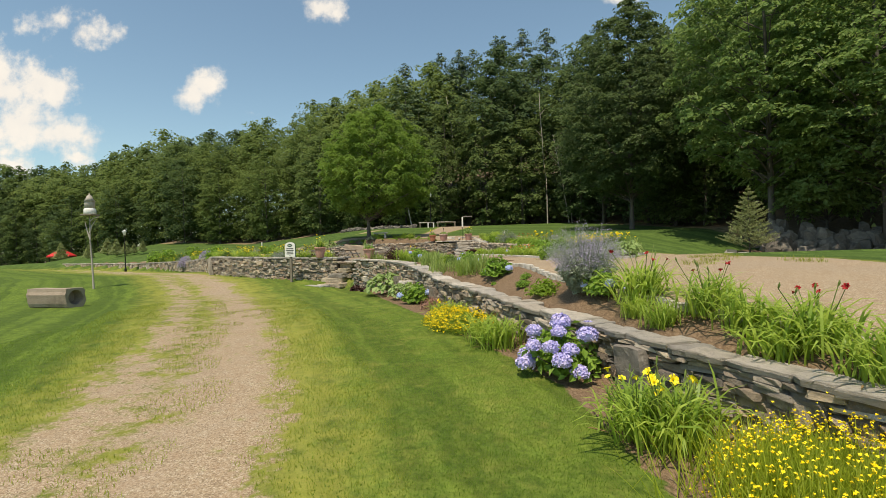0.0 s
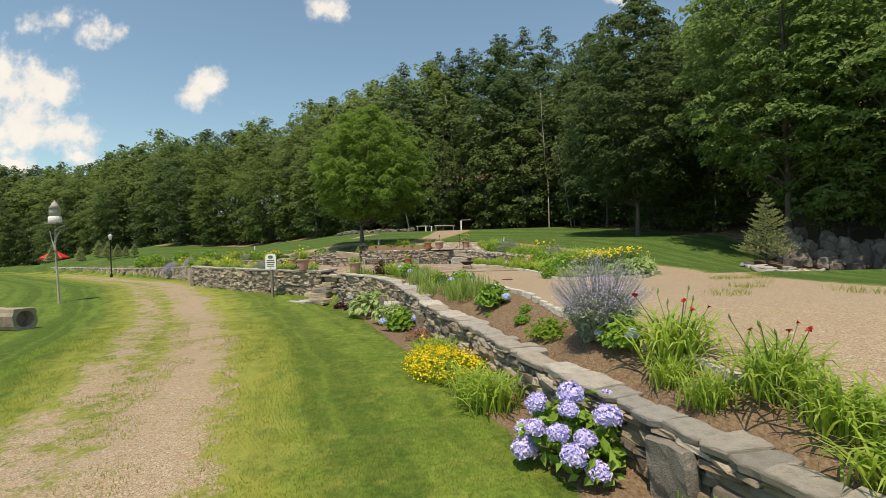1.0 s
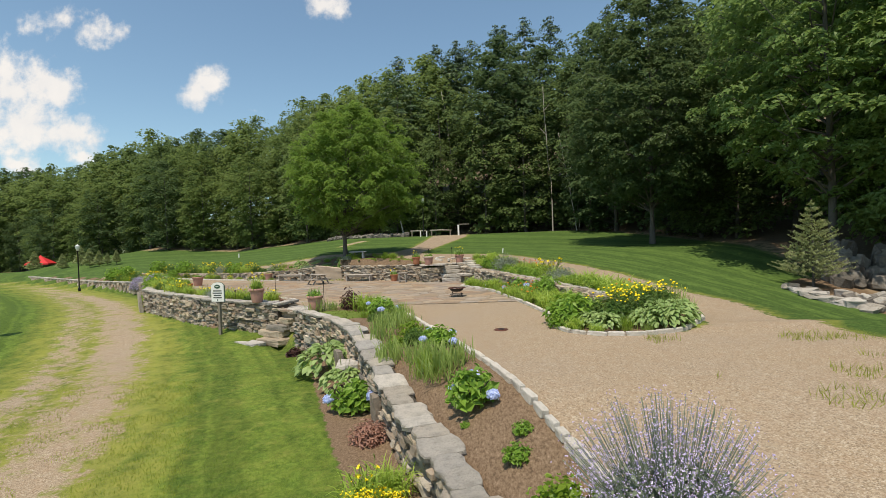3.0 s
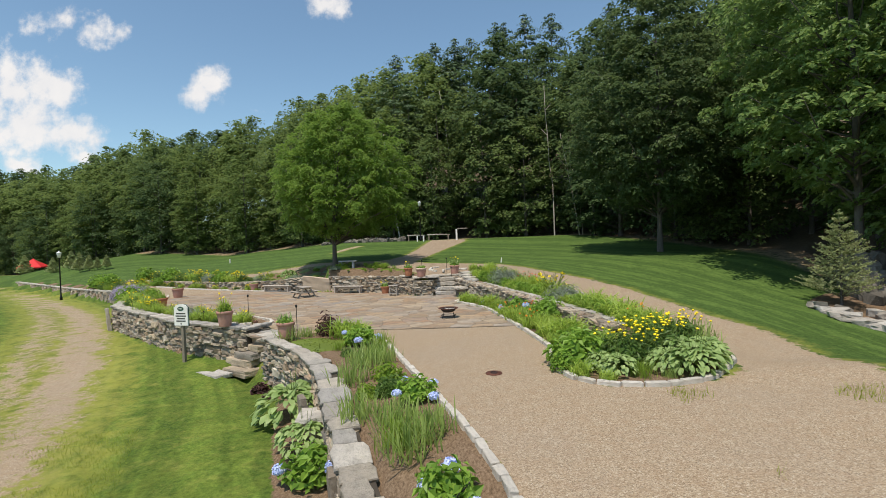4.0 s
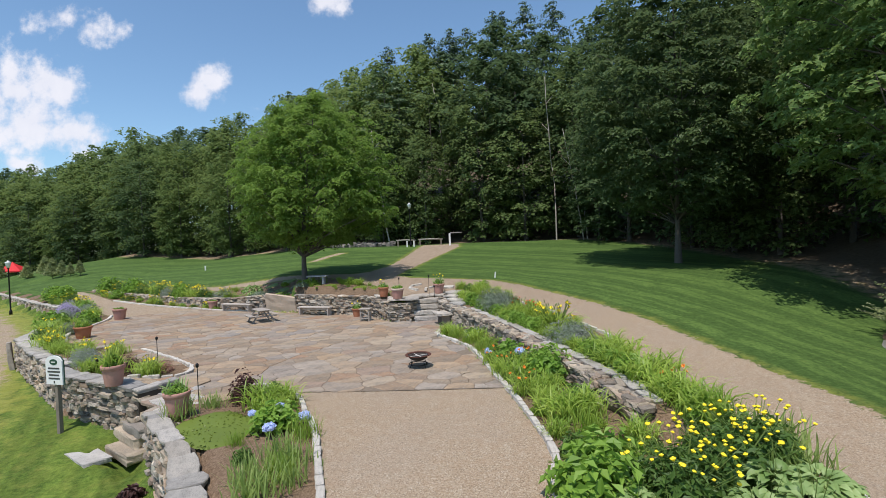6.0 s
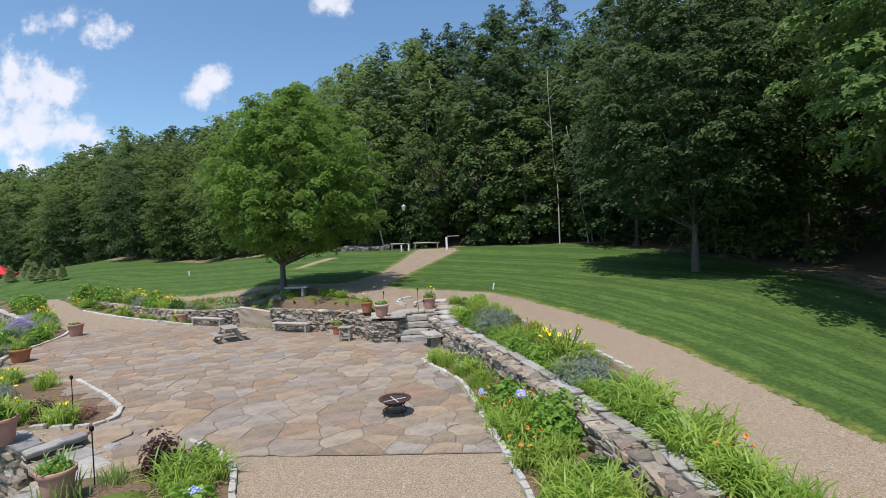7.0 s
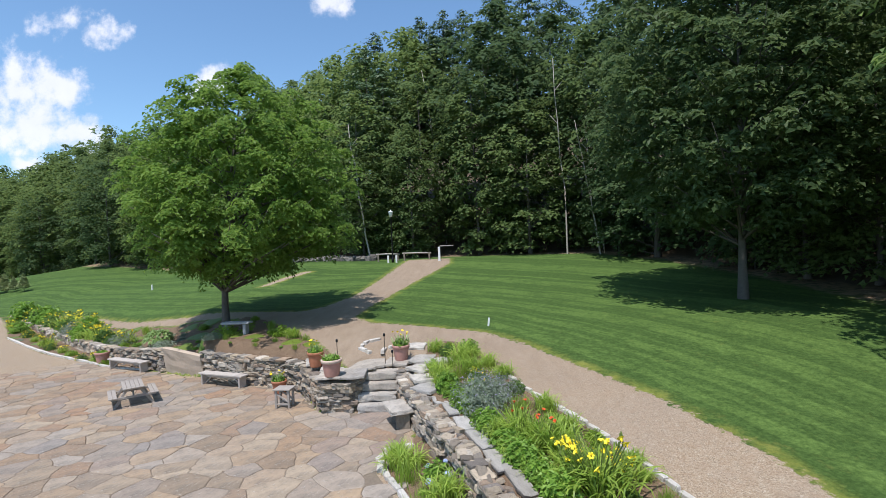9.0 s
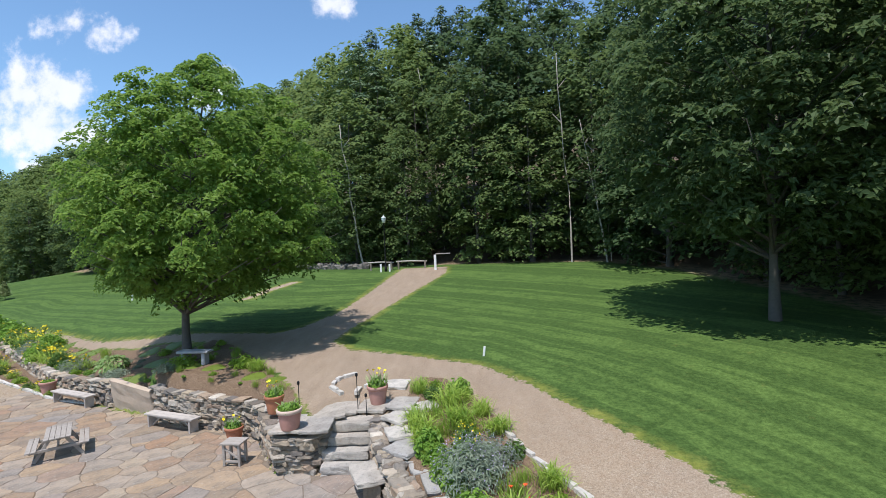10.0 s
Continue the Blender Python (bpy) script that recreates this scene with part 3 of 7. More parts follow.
def stone_wall(name, line, top, base, inner, near, seed, limit=300, width=0.42, cap=True, big=0.085, coping=False):
    """A dry stone wall. inner: +1 if its earth side lies to the left of the line. near(x, y): whether its stones are parts of their own."""
    rng = random.Random(seed)
    root = thing(name, "grey-brown dry stone retaining wall with flat capstones", "stone wall", kind="structure")
    steps = walk_line(rounded(line, 1))
    lengths = np.cumsum([0] + [s[2] for s in steps])
    total = lengths[-1]

    def spot(s):
        i = min(len(steps) - 1, max(0, int(np.searchsorted(lengths, s) - 1)))
        p, d, _ = steps[i]
        return p + d * (s - lengths[i]), d

    # the packed core behind the face
    vs, fs = [], []
    for i in range(int(total / 0.4) + 2):
        p, d = spot(min(total, i * 0.4))
        q = Vector((-d.y, d.x, 0)) * inner
        a, b = p + q * 0.12, p + q * (width - 0.05)
        zt, zb = float(top(p.x, p.y)) - 0.08, float(base(p.x, p.y)) - 0.3
        vs += [(a.x, a.y, zb), (a.x, a.y, zt), (b.x, b.y, zt), (b.x, b.y, zb)]
        if i:
            k = 4 * i
            fs += [(k - 4 + j, k - 4 + (j + 1) % 4, k + (j + 1) % 4, k + j) for j in range(4)]
    fs += [(0, 1, 2, 3), (len(vs) - 1, len(vs) - 2, len(vs) - 3, len(vs) - 4)]
    part("core", mesh_of("core", vs, fs, M_CORE), root, "dark packed rubble core")
    pieces, single = [], []
    level, z0 = 0, 0.0
    highest = max(float(top(s[0].x, s[0].y)) - float(base(s[0].x, s[0].y)) for s in steps[::8])
    while z0 < highest + 0.1:
        h = rng.uniform(0.04, big + 0.03)
        s = rng.uniform(-0.2, 0)
        while s < total:
            ln = rng.uniform(0.1, 0.4) * (1.2 if h < 0.06 else 1)
            p, d = spot(min(total, max(0, s + ln / 2)))
            zb, zt = float(base(p.x, p.y)) - 0.06, float(top(p.x, p.y)) - (0.09 if cap else 0)
            low = zb + z0
            hh = min(h, zt - low)
            tall = 1.0
            if hh > 0.022 and s + ln * 0.6 < total:
                if rng.random() < 0.09 and low + 2.2 * hh < zt:
                    tall = 2.0
                q = Vector((-d.y, d.x, 0)) * inner
                deep = rng.uniform(0.24, 0.36)
                c = p + q * (deep / 2 + rng.uniform(-0.06, 0.05))
                m = Matrix.Translation((c.x, c.y, low + hh * tall / 2)) @ Matrix.Rotation(math.atan2(d.y, d.x) + rng.uniform(-0.1, 0.1), 4, "Z") @ Matrix.Rotation(rng.uniform(-0.09, 0.09), 4, "Y") @ Matrix.Diagonal((ln * 1.02, deep, hh * tall * 1.04, 1))
                (single if near(c.x, c.y) else pieces).append((rng.choice(BLOCKS), m))
            s += ln
        z0 += h
    rng.shuffle(single)
    for me, m in single[:limit]:
        part("stone", me, root, m=m)
    if pieces or single[limit:]:
        joined("stonework", pieces + single[limit:], M_STONE, root)
    if cap:
        s = 0.0
        while s < total:
            ln = rng.uniform(0.22, 0.68)
            p, d = spot(min(total, s + ln / 2))
            q = Vector((-d.y, d.x, 0)) * inner
            w = width + rng.uniform(-0.13, 0.09)
            c = p + q * (w / 2 - 0.05 + rng.uniform(-0.03, 0.05))
            zt = float(top(p.x, p.y))
            slope = math.atan((float(top(p.x + d.x * 0.4, p.y + d.y * 0.4)) - zt) / 0.4)
            m = Matrix.Translation((c.x, c.y, zt - 0.045 + rng.uniform(-0.016, 0.012))) @ Matrix.Rotation(math.atan2(d.y, d.x) + rng.uniform(-0.045, 0.045), 4, "Z") @ Matrix.Rotation(-slope + rng.uniform(-0.03, 0.03), 4, "Y") @ Matrix.Diagonal((ln * 1.07, w * 1.04, rng.uniform(0.055, 0.09), 1))
            part("capstone", rng.choice(CAPS), root, m=m)
            s += ln
    if coping:
        # tumbled stones along the edge, and a row of broad slabs laid behind them
        s = 0.0
        while s < total:
            ln = rng.uniform(0.1, 0.26)
            p, d = spot(min(total, s + ln / 2))
            q = Vector((-d.y, d.x, 0)) * inner
            for row in (0.1, 0.27):
                c = p + q * (row + rng.uniform(-0.05, 0.05))
                m = Matrix.Translation((c.x, c.y, float(top(p.x, p.y)) - 0.05 + rng.uniform(-0.04, 0.03))) @ Euler((rng.uniform(-0.5, 0.5), rng.uniform(-0.4, 0.4), math.atan2(d.y, d.x) + rng.uniform(-0.6, 0.6))).to_matrix().to_4x4() @ Matrix.Diagonal((ln, rng.uniform(0.13, 0.22), rng.uniform(0.07, 0.13), 1))
                part("stone", rng.choice(BLOCKS), root, m=m)
            s += ln
        s = 0.2
        while s < total:
            ln = rng.uniform(0.35, 0.85)
            p, d = spot(min(total, s + ln / 2))
            c = p + Vector((-d.y, d.x, 0)) * inner * rng.uniform(0.5, 0.58)
            zt = float(top(p.x, p.y))
            slope = math.atan((float(top(p.x + d.x * 0.4, p.y + d.y * 0.4)) - zt) / 0.4)
            m = Matrix.Translation((c.x, c.y, zt - 0.06 + rng.uniform(-0.015, 0.015))) @ Matrix.Rotation(math.atan2(d.y, d.x) + rng.uniform(-0.12, 0.12), 4, "Z") @ Matrix.Rotation(-slope, 4, "Y") @ Matrix.Diagonal((ln, rng.uniform(0.22, 0.32), 0.07, 1))
            part("capstone", rng.choice(PALE_CAPS), root, m=m)
            s += ln * rng.uniform(0.95, 1.15)
    return root


stone_wall("stone_wall_front", WALL_A[1:], cap_height, low_height, -1, lambda x, y: 2.5 < y < 12, 1, width=0.43)
stone_wall("stone_wall_lower", WALL_B[:5], cap_height, low_height, -1, lambda x, y: x > -9, 2)
stone_wall("stone_wall_corner", WALL_B[4:7], cap_height, low_height, -1, lambda x, y: False, 10)
stone_wall("stone_wall_far", WALL_B[6:-1], cap_height, low_height, -1, lambda x, y: False, 3, big=0.2)
stone_wall("stone_wall_bed", WALL_C, upper_cap, lambda x, y: 0.0 * x, -1, lambda x, y: True, 4, limit=240, width=0.4, cap=False, coping=True)
stone_wall("stone_wall_upper", WALL_D, upper_cap, lambda x, y: 0.0 * x, -1, lambda x, y: True, 5, cap=False)
stone_wall("stone_wall_terrace", WALL_E, upper_cap, lambda x, y: 0.0 * x, -1, lambda x, y: x > -12, 6, cap=False)


# ---- curbs of granite blocks ----
def curb(name, line, seed):
    rng = random.Random(seed)
    root = thing(name, "low pale granite block edging set in gravel", "edging", kind="structure")
    steps = walk_line(rounded(line), 0.03)
    s, due = 0.0, 0.0
    for p, d, n in steps:
        s += n
        if s >= due:
            ln = rng.uniform(0.2, 0.4)
            q = p + d * ln / 2
            m = Matrix.Translation((q.x, q.y, height(q.x, q.y) + 0.02)) @ Matrix.Rotation(math.atan2(d.y, d.x) + rng.uniform(-0.08, 0.08), 4, "Z") @ Matrix.Diagonal((ln, rng.uniform(0.085, 0.125), rng.uniform(0.1, 0.13), 1))
            part("curbstone", rng.choice(CURBS), root, m=m)
            due = s + ln + 0.01
    return root


curb("edging_west", CURB_W[1:], 11)
curb("edging_terrace", CURB_B, 12)
curb("edging_north", CURB_L[:5], 13)
curb("edging_island", CURB_I, 14)
curb("edging_upper", CURB_U[:5], 15)
curb("edging_ring", [(-0.12, 31.35), (-0.42, 31.7), (-0.52, 32.05), (-0.42, 32.4), (-0.1, 32.6)], 21)
curb("edging_path", [(6.0, 24.2), (5.55, 25.6), (4.8, 27.3), (4.1, 28.4), (3.75, 29.2)], 16)
curb("edging_stair", [(0.75, 30.95), (0.3, 31.1), (0.2, 31.5), (0.5, 31.9), (0.9, 32.0)], 17)


# ---- flagstone patio ----
PATIO = [(-1.9, 20.65), (0.4, 20.55), (2.78, 20.55), (2.5, 21.9), (2.25, 23.4), (1.95, 24.5), (1.45, 25.4), (1.02, 26.2), (0.85, 26.8), (1.05, 27.35), (1.3, 27.6), (1.15, 29.4), (-0.95, 29.35), (-2.35, 31.45), (-5.6, 32.4), (-8, 33.8), (-9.2, 34.2), (-12.2, 35.6), (-14.6, 34.0), (-14.8, 32.3), (-14.2, 30.2), (-13.2, 28.2), (-11, 26.7), (-6.6, 24.3), (-5.2, 23.1), (-4.9, 22.4), (-5.2, 21.7), (-4.6, 20.2), (-3.7, 19.6), (-2.9, 21.3)]


def build_patio():
    rng = random.Random(7)
    root = thing("patio", "patio of irregular brown and grey flagstones", "patio", kind="structure")
    n = len(PATIO)
    part("joint_bed", mesh_of("joint_bed", [(x, y, 0.014) for x, y in PATIO], [tuple(range(n))], M_JOINT), root, "dark sandy joints")
    seeds = []
    lo, hi = np.min(PATIO, 0), np.max(PATIO, 0)
    tries = 0
    while tries < 9000:
        tries += 1
        p = (rng.uniform(lo[0] - 1, hi[0] + 1), rng.uniform(lo[1] - 1, hi[1] + 1))
        gap = rng.choice((0.3, 0.42, 0.56, 0.8))
        if all(math.hypot((p[0] - q[0]) * 0.74, p[1] - q[1]) > gap for q in seeds):
            seeds.append(p)
    sx, count, rest = np.array(seeds), 0, []
    weight = [rng.uniform(0, 0.16) for _ in seeds]
    keep = signed(sx[:, 0], sx[:, 1], PATIO) > -0.15
    for i, p in enumerate(seeds):
        if not keep[i]:
            continue
        cell = [(p[0] - 2, p[1] - 2), (p[0] + 2, p[1] - 2), (p[0] + 2, p[1] + 2), (p[0] - 2, p[1] + 2)]
        cuts = []
        for j in np.argsort(np.hypot(sx[:, 0] - p[0], sx[:, 1] - p[1]))[1:16]:
            q = sx[j]
            nrm = (q[0] - p[0], q[1] - p[1])
            share = 0.5 + (weight[i] - weight[j]) / (2 * (nrm[0] ** 2 + nrm[1] ** 2))
            cuts.append(((p[0] + nrm[0] * share, p[1] + nrm[1] * share), nrm))
        if p[0] > -2.0 and p[1] < 22.5:
            cuts.append(((p[0], 20.56), (0.02, -1.0)))
        for mid, nrm in cuts:
            out = []
            for a, b in zip(cell, cell[1:] + cell[:1]):
                da, db = (a[0] - mid[0]) * nrm[0] + (a[1] - mid[1]) * nrm[1], (b[0] - mid[0]) * nrm[0] + (b[1] - mid[1]) * nrm[1]
                if da <= 0:
                    out.append(a)
                if (da < 0) != (db < 0):
                    t = da / (da - db)
                    out.append((a[0] + t * (b[0] - a[0]), a[1] + t * (b[1] - a[1])))
            cell = out
            if len(cell) < 3:
                break
        if len(cell) < 3 or max(c[1] for c in cell) - min(c[1] for c in cell) < 0.12:
            continue
        cx, cy = sum(c[0] for c in cell) / len(cell), sum(c[1] for c in cell) / len(cell)
        ring = []
        for a, b in zip(cell, cell[1:] + cell[:1]):
            if math.hypot(b[0] - a[0], b[1] - a[1]) < 0.08:
                continue
            ring.append((a[0] * 0.96 + b[0] * 0.04, a[1] * 0.96 + b[1] * 0.04))
            ends = sorted((a, b))
            for k in (1, 2) if a < b else (2, 1):
                u = k / 3
                px, py = ends[0][0] + (ends[1][0] - ends[0][0]) * u, ends[0][1] + (ends[1][1] - ends[0][1]) * u
                w = noise.noise_vector((px * 1.9, py * 1.9, 0.3)) * 0.075
                ring.append((px + w.x, py + w.y))
            ring.append((a[0] * 0.04 + b[0] * 0.96, a[1] * 0.04 + b[1] * 0.96))
        pts = []
        for a in ring:
            d = math.hypot(a[0] - cx, a[1] - cy)
            k = max(0.3, (d - 0.008) / d)
            pts.append((a[0] - cx) * k), pts.append((a[1] - cy) * k)
        n, tilt, lift = len(ring), (rng.uniform(-0.006, 0.006), rng.uniform(-0.006, 0.006)), rng.uniform(-0.004, 0.006)
        vs = [(pts[2 * k], pts[2 * k + 1], -0.03) for k in range(n)] + [(pts[2 * k], pts[2 * k + 1], 0.016 + lift + pts[2 * k] * tilt[0] + pts[2 * k + 1] * tilt[1]) for k in range(n)]
        vs += [(pts[2 * k] * 0.955, pts[2 * k + 1] * 0.955, 0.026 + lift + pts[2 * k] * tilt[0] + pts[2 * k + 1] * tilt[1]) for k in range(n)]
        fs = [tuple(range(2 * n, 3 * n))] + [(r * n + k, r * n + (k + 1) % n, (r + 1) * n + (k + 1) % n, (r + 1) * n + k) for r in (0, 1) for k in range(n)]
        me, at = mesh_of("flagstone", vs, fs, M_FLAG), pose(cx, cy, max(0.0, height(cx, cy)))
        if count < 500:
            part("flagstone", me, root, m=at)
            count += 1
        else:
            rest.append((me, at))
    if rest:
        joined("flagstones", rest, M_FLAG, root, "farther flagstones of the same paving")


build_patio()


# ---- stairs ----
def slab(sx, sy, sz, seed, mat=None, cut=0.05, jitter=0.03):
    """A hewn slab with an uneven face and chipped edges."""
    rng = random.Random(seed)
    bm = bmesh.new()
    bmesh.ops.create_cube(bm, size=1.0)
    bmesh.ops.subdivide_edges(bm, edges=list(bm.edges), cuts=4, use_grid_fill=True)
    off = Vector((rng.uniform(0, 50), rng.uniform(0, 50), rng.uniform(0, 50)))
    for v in bm.verts:
        out = sum(abs(c) > 0.49 for c in v.co)
        p = Vector((v.co.x * sx, v.co.y * sy, v.co.z * sz))
        d = noise.noise_vector(p * 4.5 + off) * (0.3 + jitter) * 0.09 + noise.noise_vector(p * 13 + off) * 0.012
        chip = 1 - (0.03 if out > 1 else 0) * rng.uniform(0.2, 2.2)
        v.co = Vector((p.x * chip, p.y * chip, p.z * (chip if out > 2 else 1))) + Vector((d.x, d.y, d.z * 0.7))
    return bm_mesh("slab", bm, mat or M_CAP)


def upper_stair():
    root = thing("stone_stair", "short flight of rough stone slab steps beside the stacked pier", "stairs", kind="structure")
    for i in range(4):
        part("tread", slab(1.0, 0.5, 0.17, 200 + i), root, m=pose(0.42 - 0.03 * i, 29.6 + 0.24 * i, 0.11 + 0.2 * i, 0, 0, (1.5, -1, 2, -1.5)[i]))
        part("riser", slab(0.96, 0.3, 0.1, 210 + i, M_STONE), root, m=pose(0.42 - 0.03 * i, 29.67 + 0.24 * i, 0.01 + 0.2 * i))
    part("landing", slab(0.62, 0.8, 0.08, 230), root, m=pose(0.08, 30.85, 0.862, 0, 0, 8))
    part("landing", slab(0.7, 0.85, 0.08, 231), root, m=pose(0.74, 30.95, 0.87, 0, 0, -5))
    return root


upper_stair()
walkway = thing("stone_landing", "broad pale flat stones laid beside the stair head", "paving", kind="structure")
for k, (px, py) in enumerate([(1.55, 29.5), (1.5, 30.15), (1.45, 30.8), (1.9, 30.6), (1.75, 28.9), (1.05, 31.9)]):
    part("flagstone", slab(0.55 + 0.1 * (k % 3), 0.62 + 0.06 * (k % 2), 0.08, 260 + k), walkway, m=pose(px, py, height(px, py) + 0.0, 0, 0, 20 + 31 * k))
# the pier beside the stair, and its flat top
stone_wall("stone_pier", [(-0.02, 30.9), (-0.04, 29.42), (-1.05, 29.42)], upper_cap, lambda x, y: 0.0 * x, -1, lambda x, y: True, 8, cap=False, width=0.6)
pier = thing("pier_top", "flat grey slabs on top of the stair pier", "stone slab", kind="structure")
for k, (px, py, sx, sy) in enumerate([(-0.75, 29.85, 0.75, 0.85), (-0.22, 29.8, 0.6, 0.8), (-0.9, 30.6, 0.8, 0.8), (-0.2, 30.6, 0.7, 0.9), (-1.5, 31.3, 0.9, 0.8)]):
    part("slab", slab(sx, sy, 0.07, 240 + k), pier, m=pose(px, py, 0.87, 0, 0, 5 * k))
# a broad flag that bridges the corner beside the stair as a seat
seat = thing("stone_bench", "broad grey slab laid as a seat in the wall corner", "stone bench", pose(1.06, 28.55, 0))
part("seat", slab(0.5, 0.85, 0.09, 250), seat, m=pose(0, 0, 0.42, 0, 0, 26))
part("support", slab(0.3, 0.22, 0.4, 251, M_STONE), seat, m=pose(-0.02, 0.24, 0.19))
part("support", slab(0.3, 0.2, 0.4, 252, M_STONE), seat, m=pose(0.16, -0.2, 0.19))
# a grey slab set out from the front wall as a seat
ledge = thing("stone_bench", "square grey slab seat propped against the wall", "stone bench", pose(-1.42, 15.2, height(-1.42, 15.2), 0, 0, 8))
part("seat", slab(0.46, 0.6, 0.1, 255), ledge, m=pose(0, 0, -0.57 - height(-1.42, 15.2)))
part("support", slab(0.2, 0.3, 0.5, 256, M_STONE), ledge, m=pose(0.1, -0.12, 0.2))
# garden steps down to the lower lawn
lower = thing("garden_steps", "rough steps of stacked fieldstone down to the lawn", "stairs", kind="structure")
_step = random.Random(61)
for k, (px, py, pz, sx, sy, sz, turn) in enumerate([(-5.2, 20.27, -0.96, 1.75, 0.6, 0.2, -35), (-5.1, 20.42, -0.74, 1.35, 0.5, 0.2, -38), (-4.85, 20.32, -0.53, 1.1, 0.5, 0.18, -38), (-4.65, 20.42, -0.33, 1.05, 0.5, 0.18, -43), (-4.5, 20.5, -0.13, 1.0, 0.5, 0.18, -36)]):
    part("step", slab(sx, sy, sz, 270 + k, M_STONE, 0.05, 0.02), lower, m=pose(px, py, pz, 2, -2, turn))
for k in range(26):
    level = _step.randrange(1, 5)
    across = _step.choice((-0.62, 0.6, 0.5)) + _step.uniform(-0.12, 0.12)
    part("stone", _step.choice(BLOCKS), lower, m=Matrix.Translation((-5.1 + 0.17 * level + 0.78 * across, 20.25 + 0.08 * level - 0.62 * across, -1.0 + 0.22 * level)) @ Euler((_step.uniform(-0.1, 0.1), _step.uniform(-0.1, 0.1), -0.65 + _step.uniform(-0.3, 0.3))).to_matrix().to_4x4() @ Matrix.Diagonal((_step.uniform(0.2, 0.42), _step.uniform(0.2, 0.3), _step.uniform(0.1, 0.2), 1)))
for k, (px, py, sx, sy) in enumerate([(-4.05, 20.25, 0.9, 0.75), (-4.5, 20.95, 0.95, 0.7), (-3.75, 19.75, 0.7, 0.55)]):
    part("landing", slab(sx, sy, 0.08, 280 + k, M_CAP), lower, m=pose(px, py, 0.015, 0, 0, -30 + 12 * k))
part("foot_slab", slab(1.05, 0.5, 0.12, 286, M_PALEROCK), lower, m=pose(-5.68, 19.8, float(low_height(-5.68, 19.8)) - 0.01, 0, 0, -33))
stone_wall("stone_wall_return", [(-5.2, 20.5), (-4.85, 21.05)], cap_height, lambda x, y: -1.1 + 1.4 * (y - 20.4), -1, lambda x, y: True, 9, width=0.35)
slab_root = thing("stone_slab", "tall smooth tan slab closing the gap in the wall", "stone slab", pose(-6.98, 33.58, 0.36, -9, -5, 157), kind="structure")
part("slab", slab(1.95, 0.17, 0.95, 290, M_SLAB, 0.04, 0.02), slab_root)


# ---- trees ----
def tube(points, radii, sides=7):
    """Vertices and faces of a tapered tube along points."""
    vs, fs = [], []
    for i, (p, r) in enumerate(zip(points, radii)):
        a = Vector(points[min(i + 1, len(points) - 1)]) - Vector(points[max(i - 1, 0)])
        q = a.to_track_quat("Z", "Y")
        for k in range(sides):
            w = 2 * math.pi * k / sides
            vs.append(Vector(p) + q @ Vector((r * math.cos(w), r * math.sin(w), 0)))
        if i:
            b = i * sides
            fs += [(b - sides + k, b - sides + (k + 1) % sides, b + (k + 1) % sides, b + k) for k in range(sides)]
    fs.append(tuple(range(len(vs) - sides, len(vs))))
    return vs, fs


def merge(*sets):
    vs, fs = [], []
    for v, f in sets:
        at = len(vs)
        vs += list(v)
        fs += [tuple(i + at for i in g) for g in f]
    return vs, fs


def leaf_cards(pos, nrm, size, rng, long=1.5, tri=False):
    """Pointed leaf-like quads at pos with normals nrm; numpy in, vertices and faces out."""
    n = len(pos)
    nrm = nrm / np.linalg.norm(nrm, axis=1, keepdims=True)
    rnd = rng.normal(size=(n, 3))
    a = np.cross(nrm, rnd)
    a /= np.linalg.norm(a, axis=1, keepdims=True) + 1e-9
    b = np.cross(nrm, a)
    s = (size * rng.uniform(0.6, 1.3, n))[:, None]
    droop = nrm * s * 0.18
    if tri:
        v = np.stack([pos - a * s * long / 2 - droop, pos + b * s * 0.5 + a * s * 0.25 + droop, pos - b * s * 0.5 + a * s * 0.3 + droop], 1).reshape(-1, 3)
        return v, np.arange(3 * n).reshape(n, 3)
    v = np.stack([pos - a * s * long / 2 - droop, pos + b * s * 0.42 + droop, pos + a * s * long / 2 - droop, pos - b * s * 0.42 + droop], 1).reshape(-1, 3)
    f = np.arange(4 * n).reshape(n, 4)
    return v, f


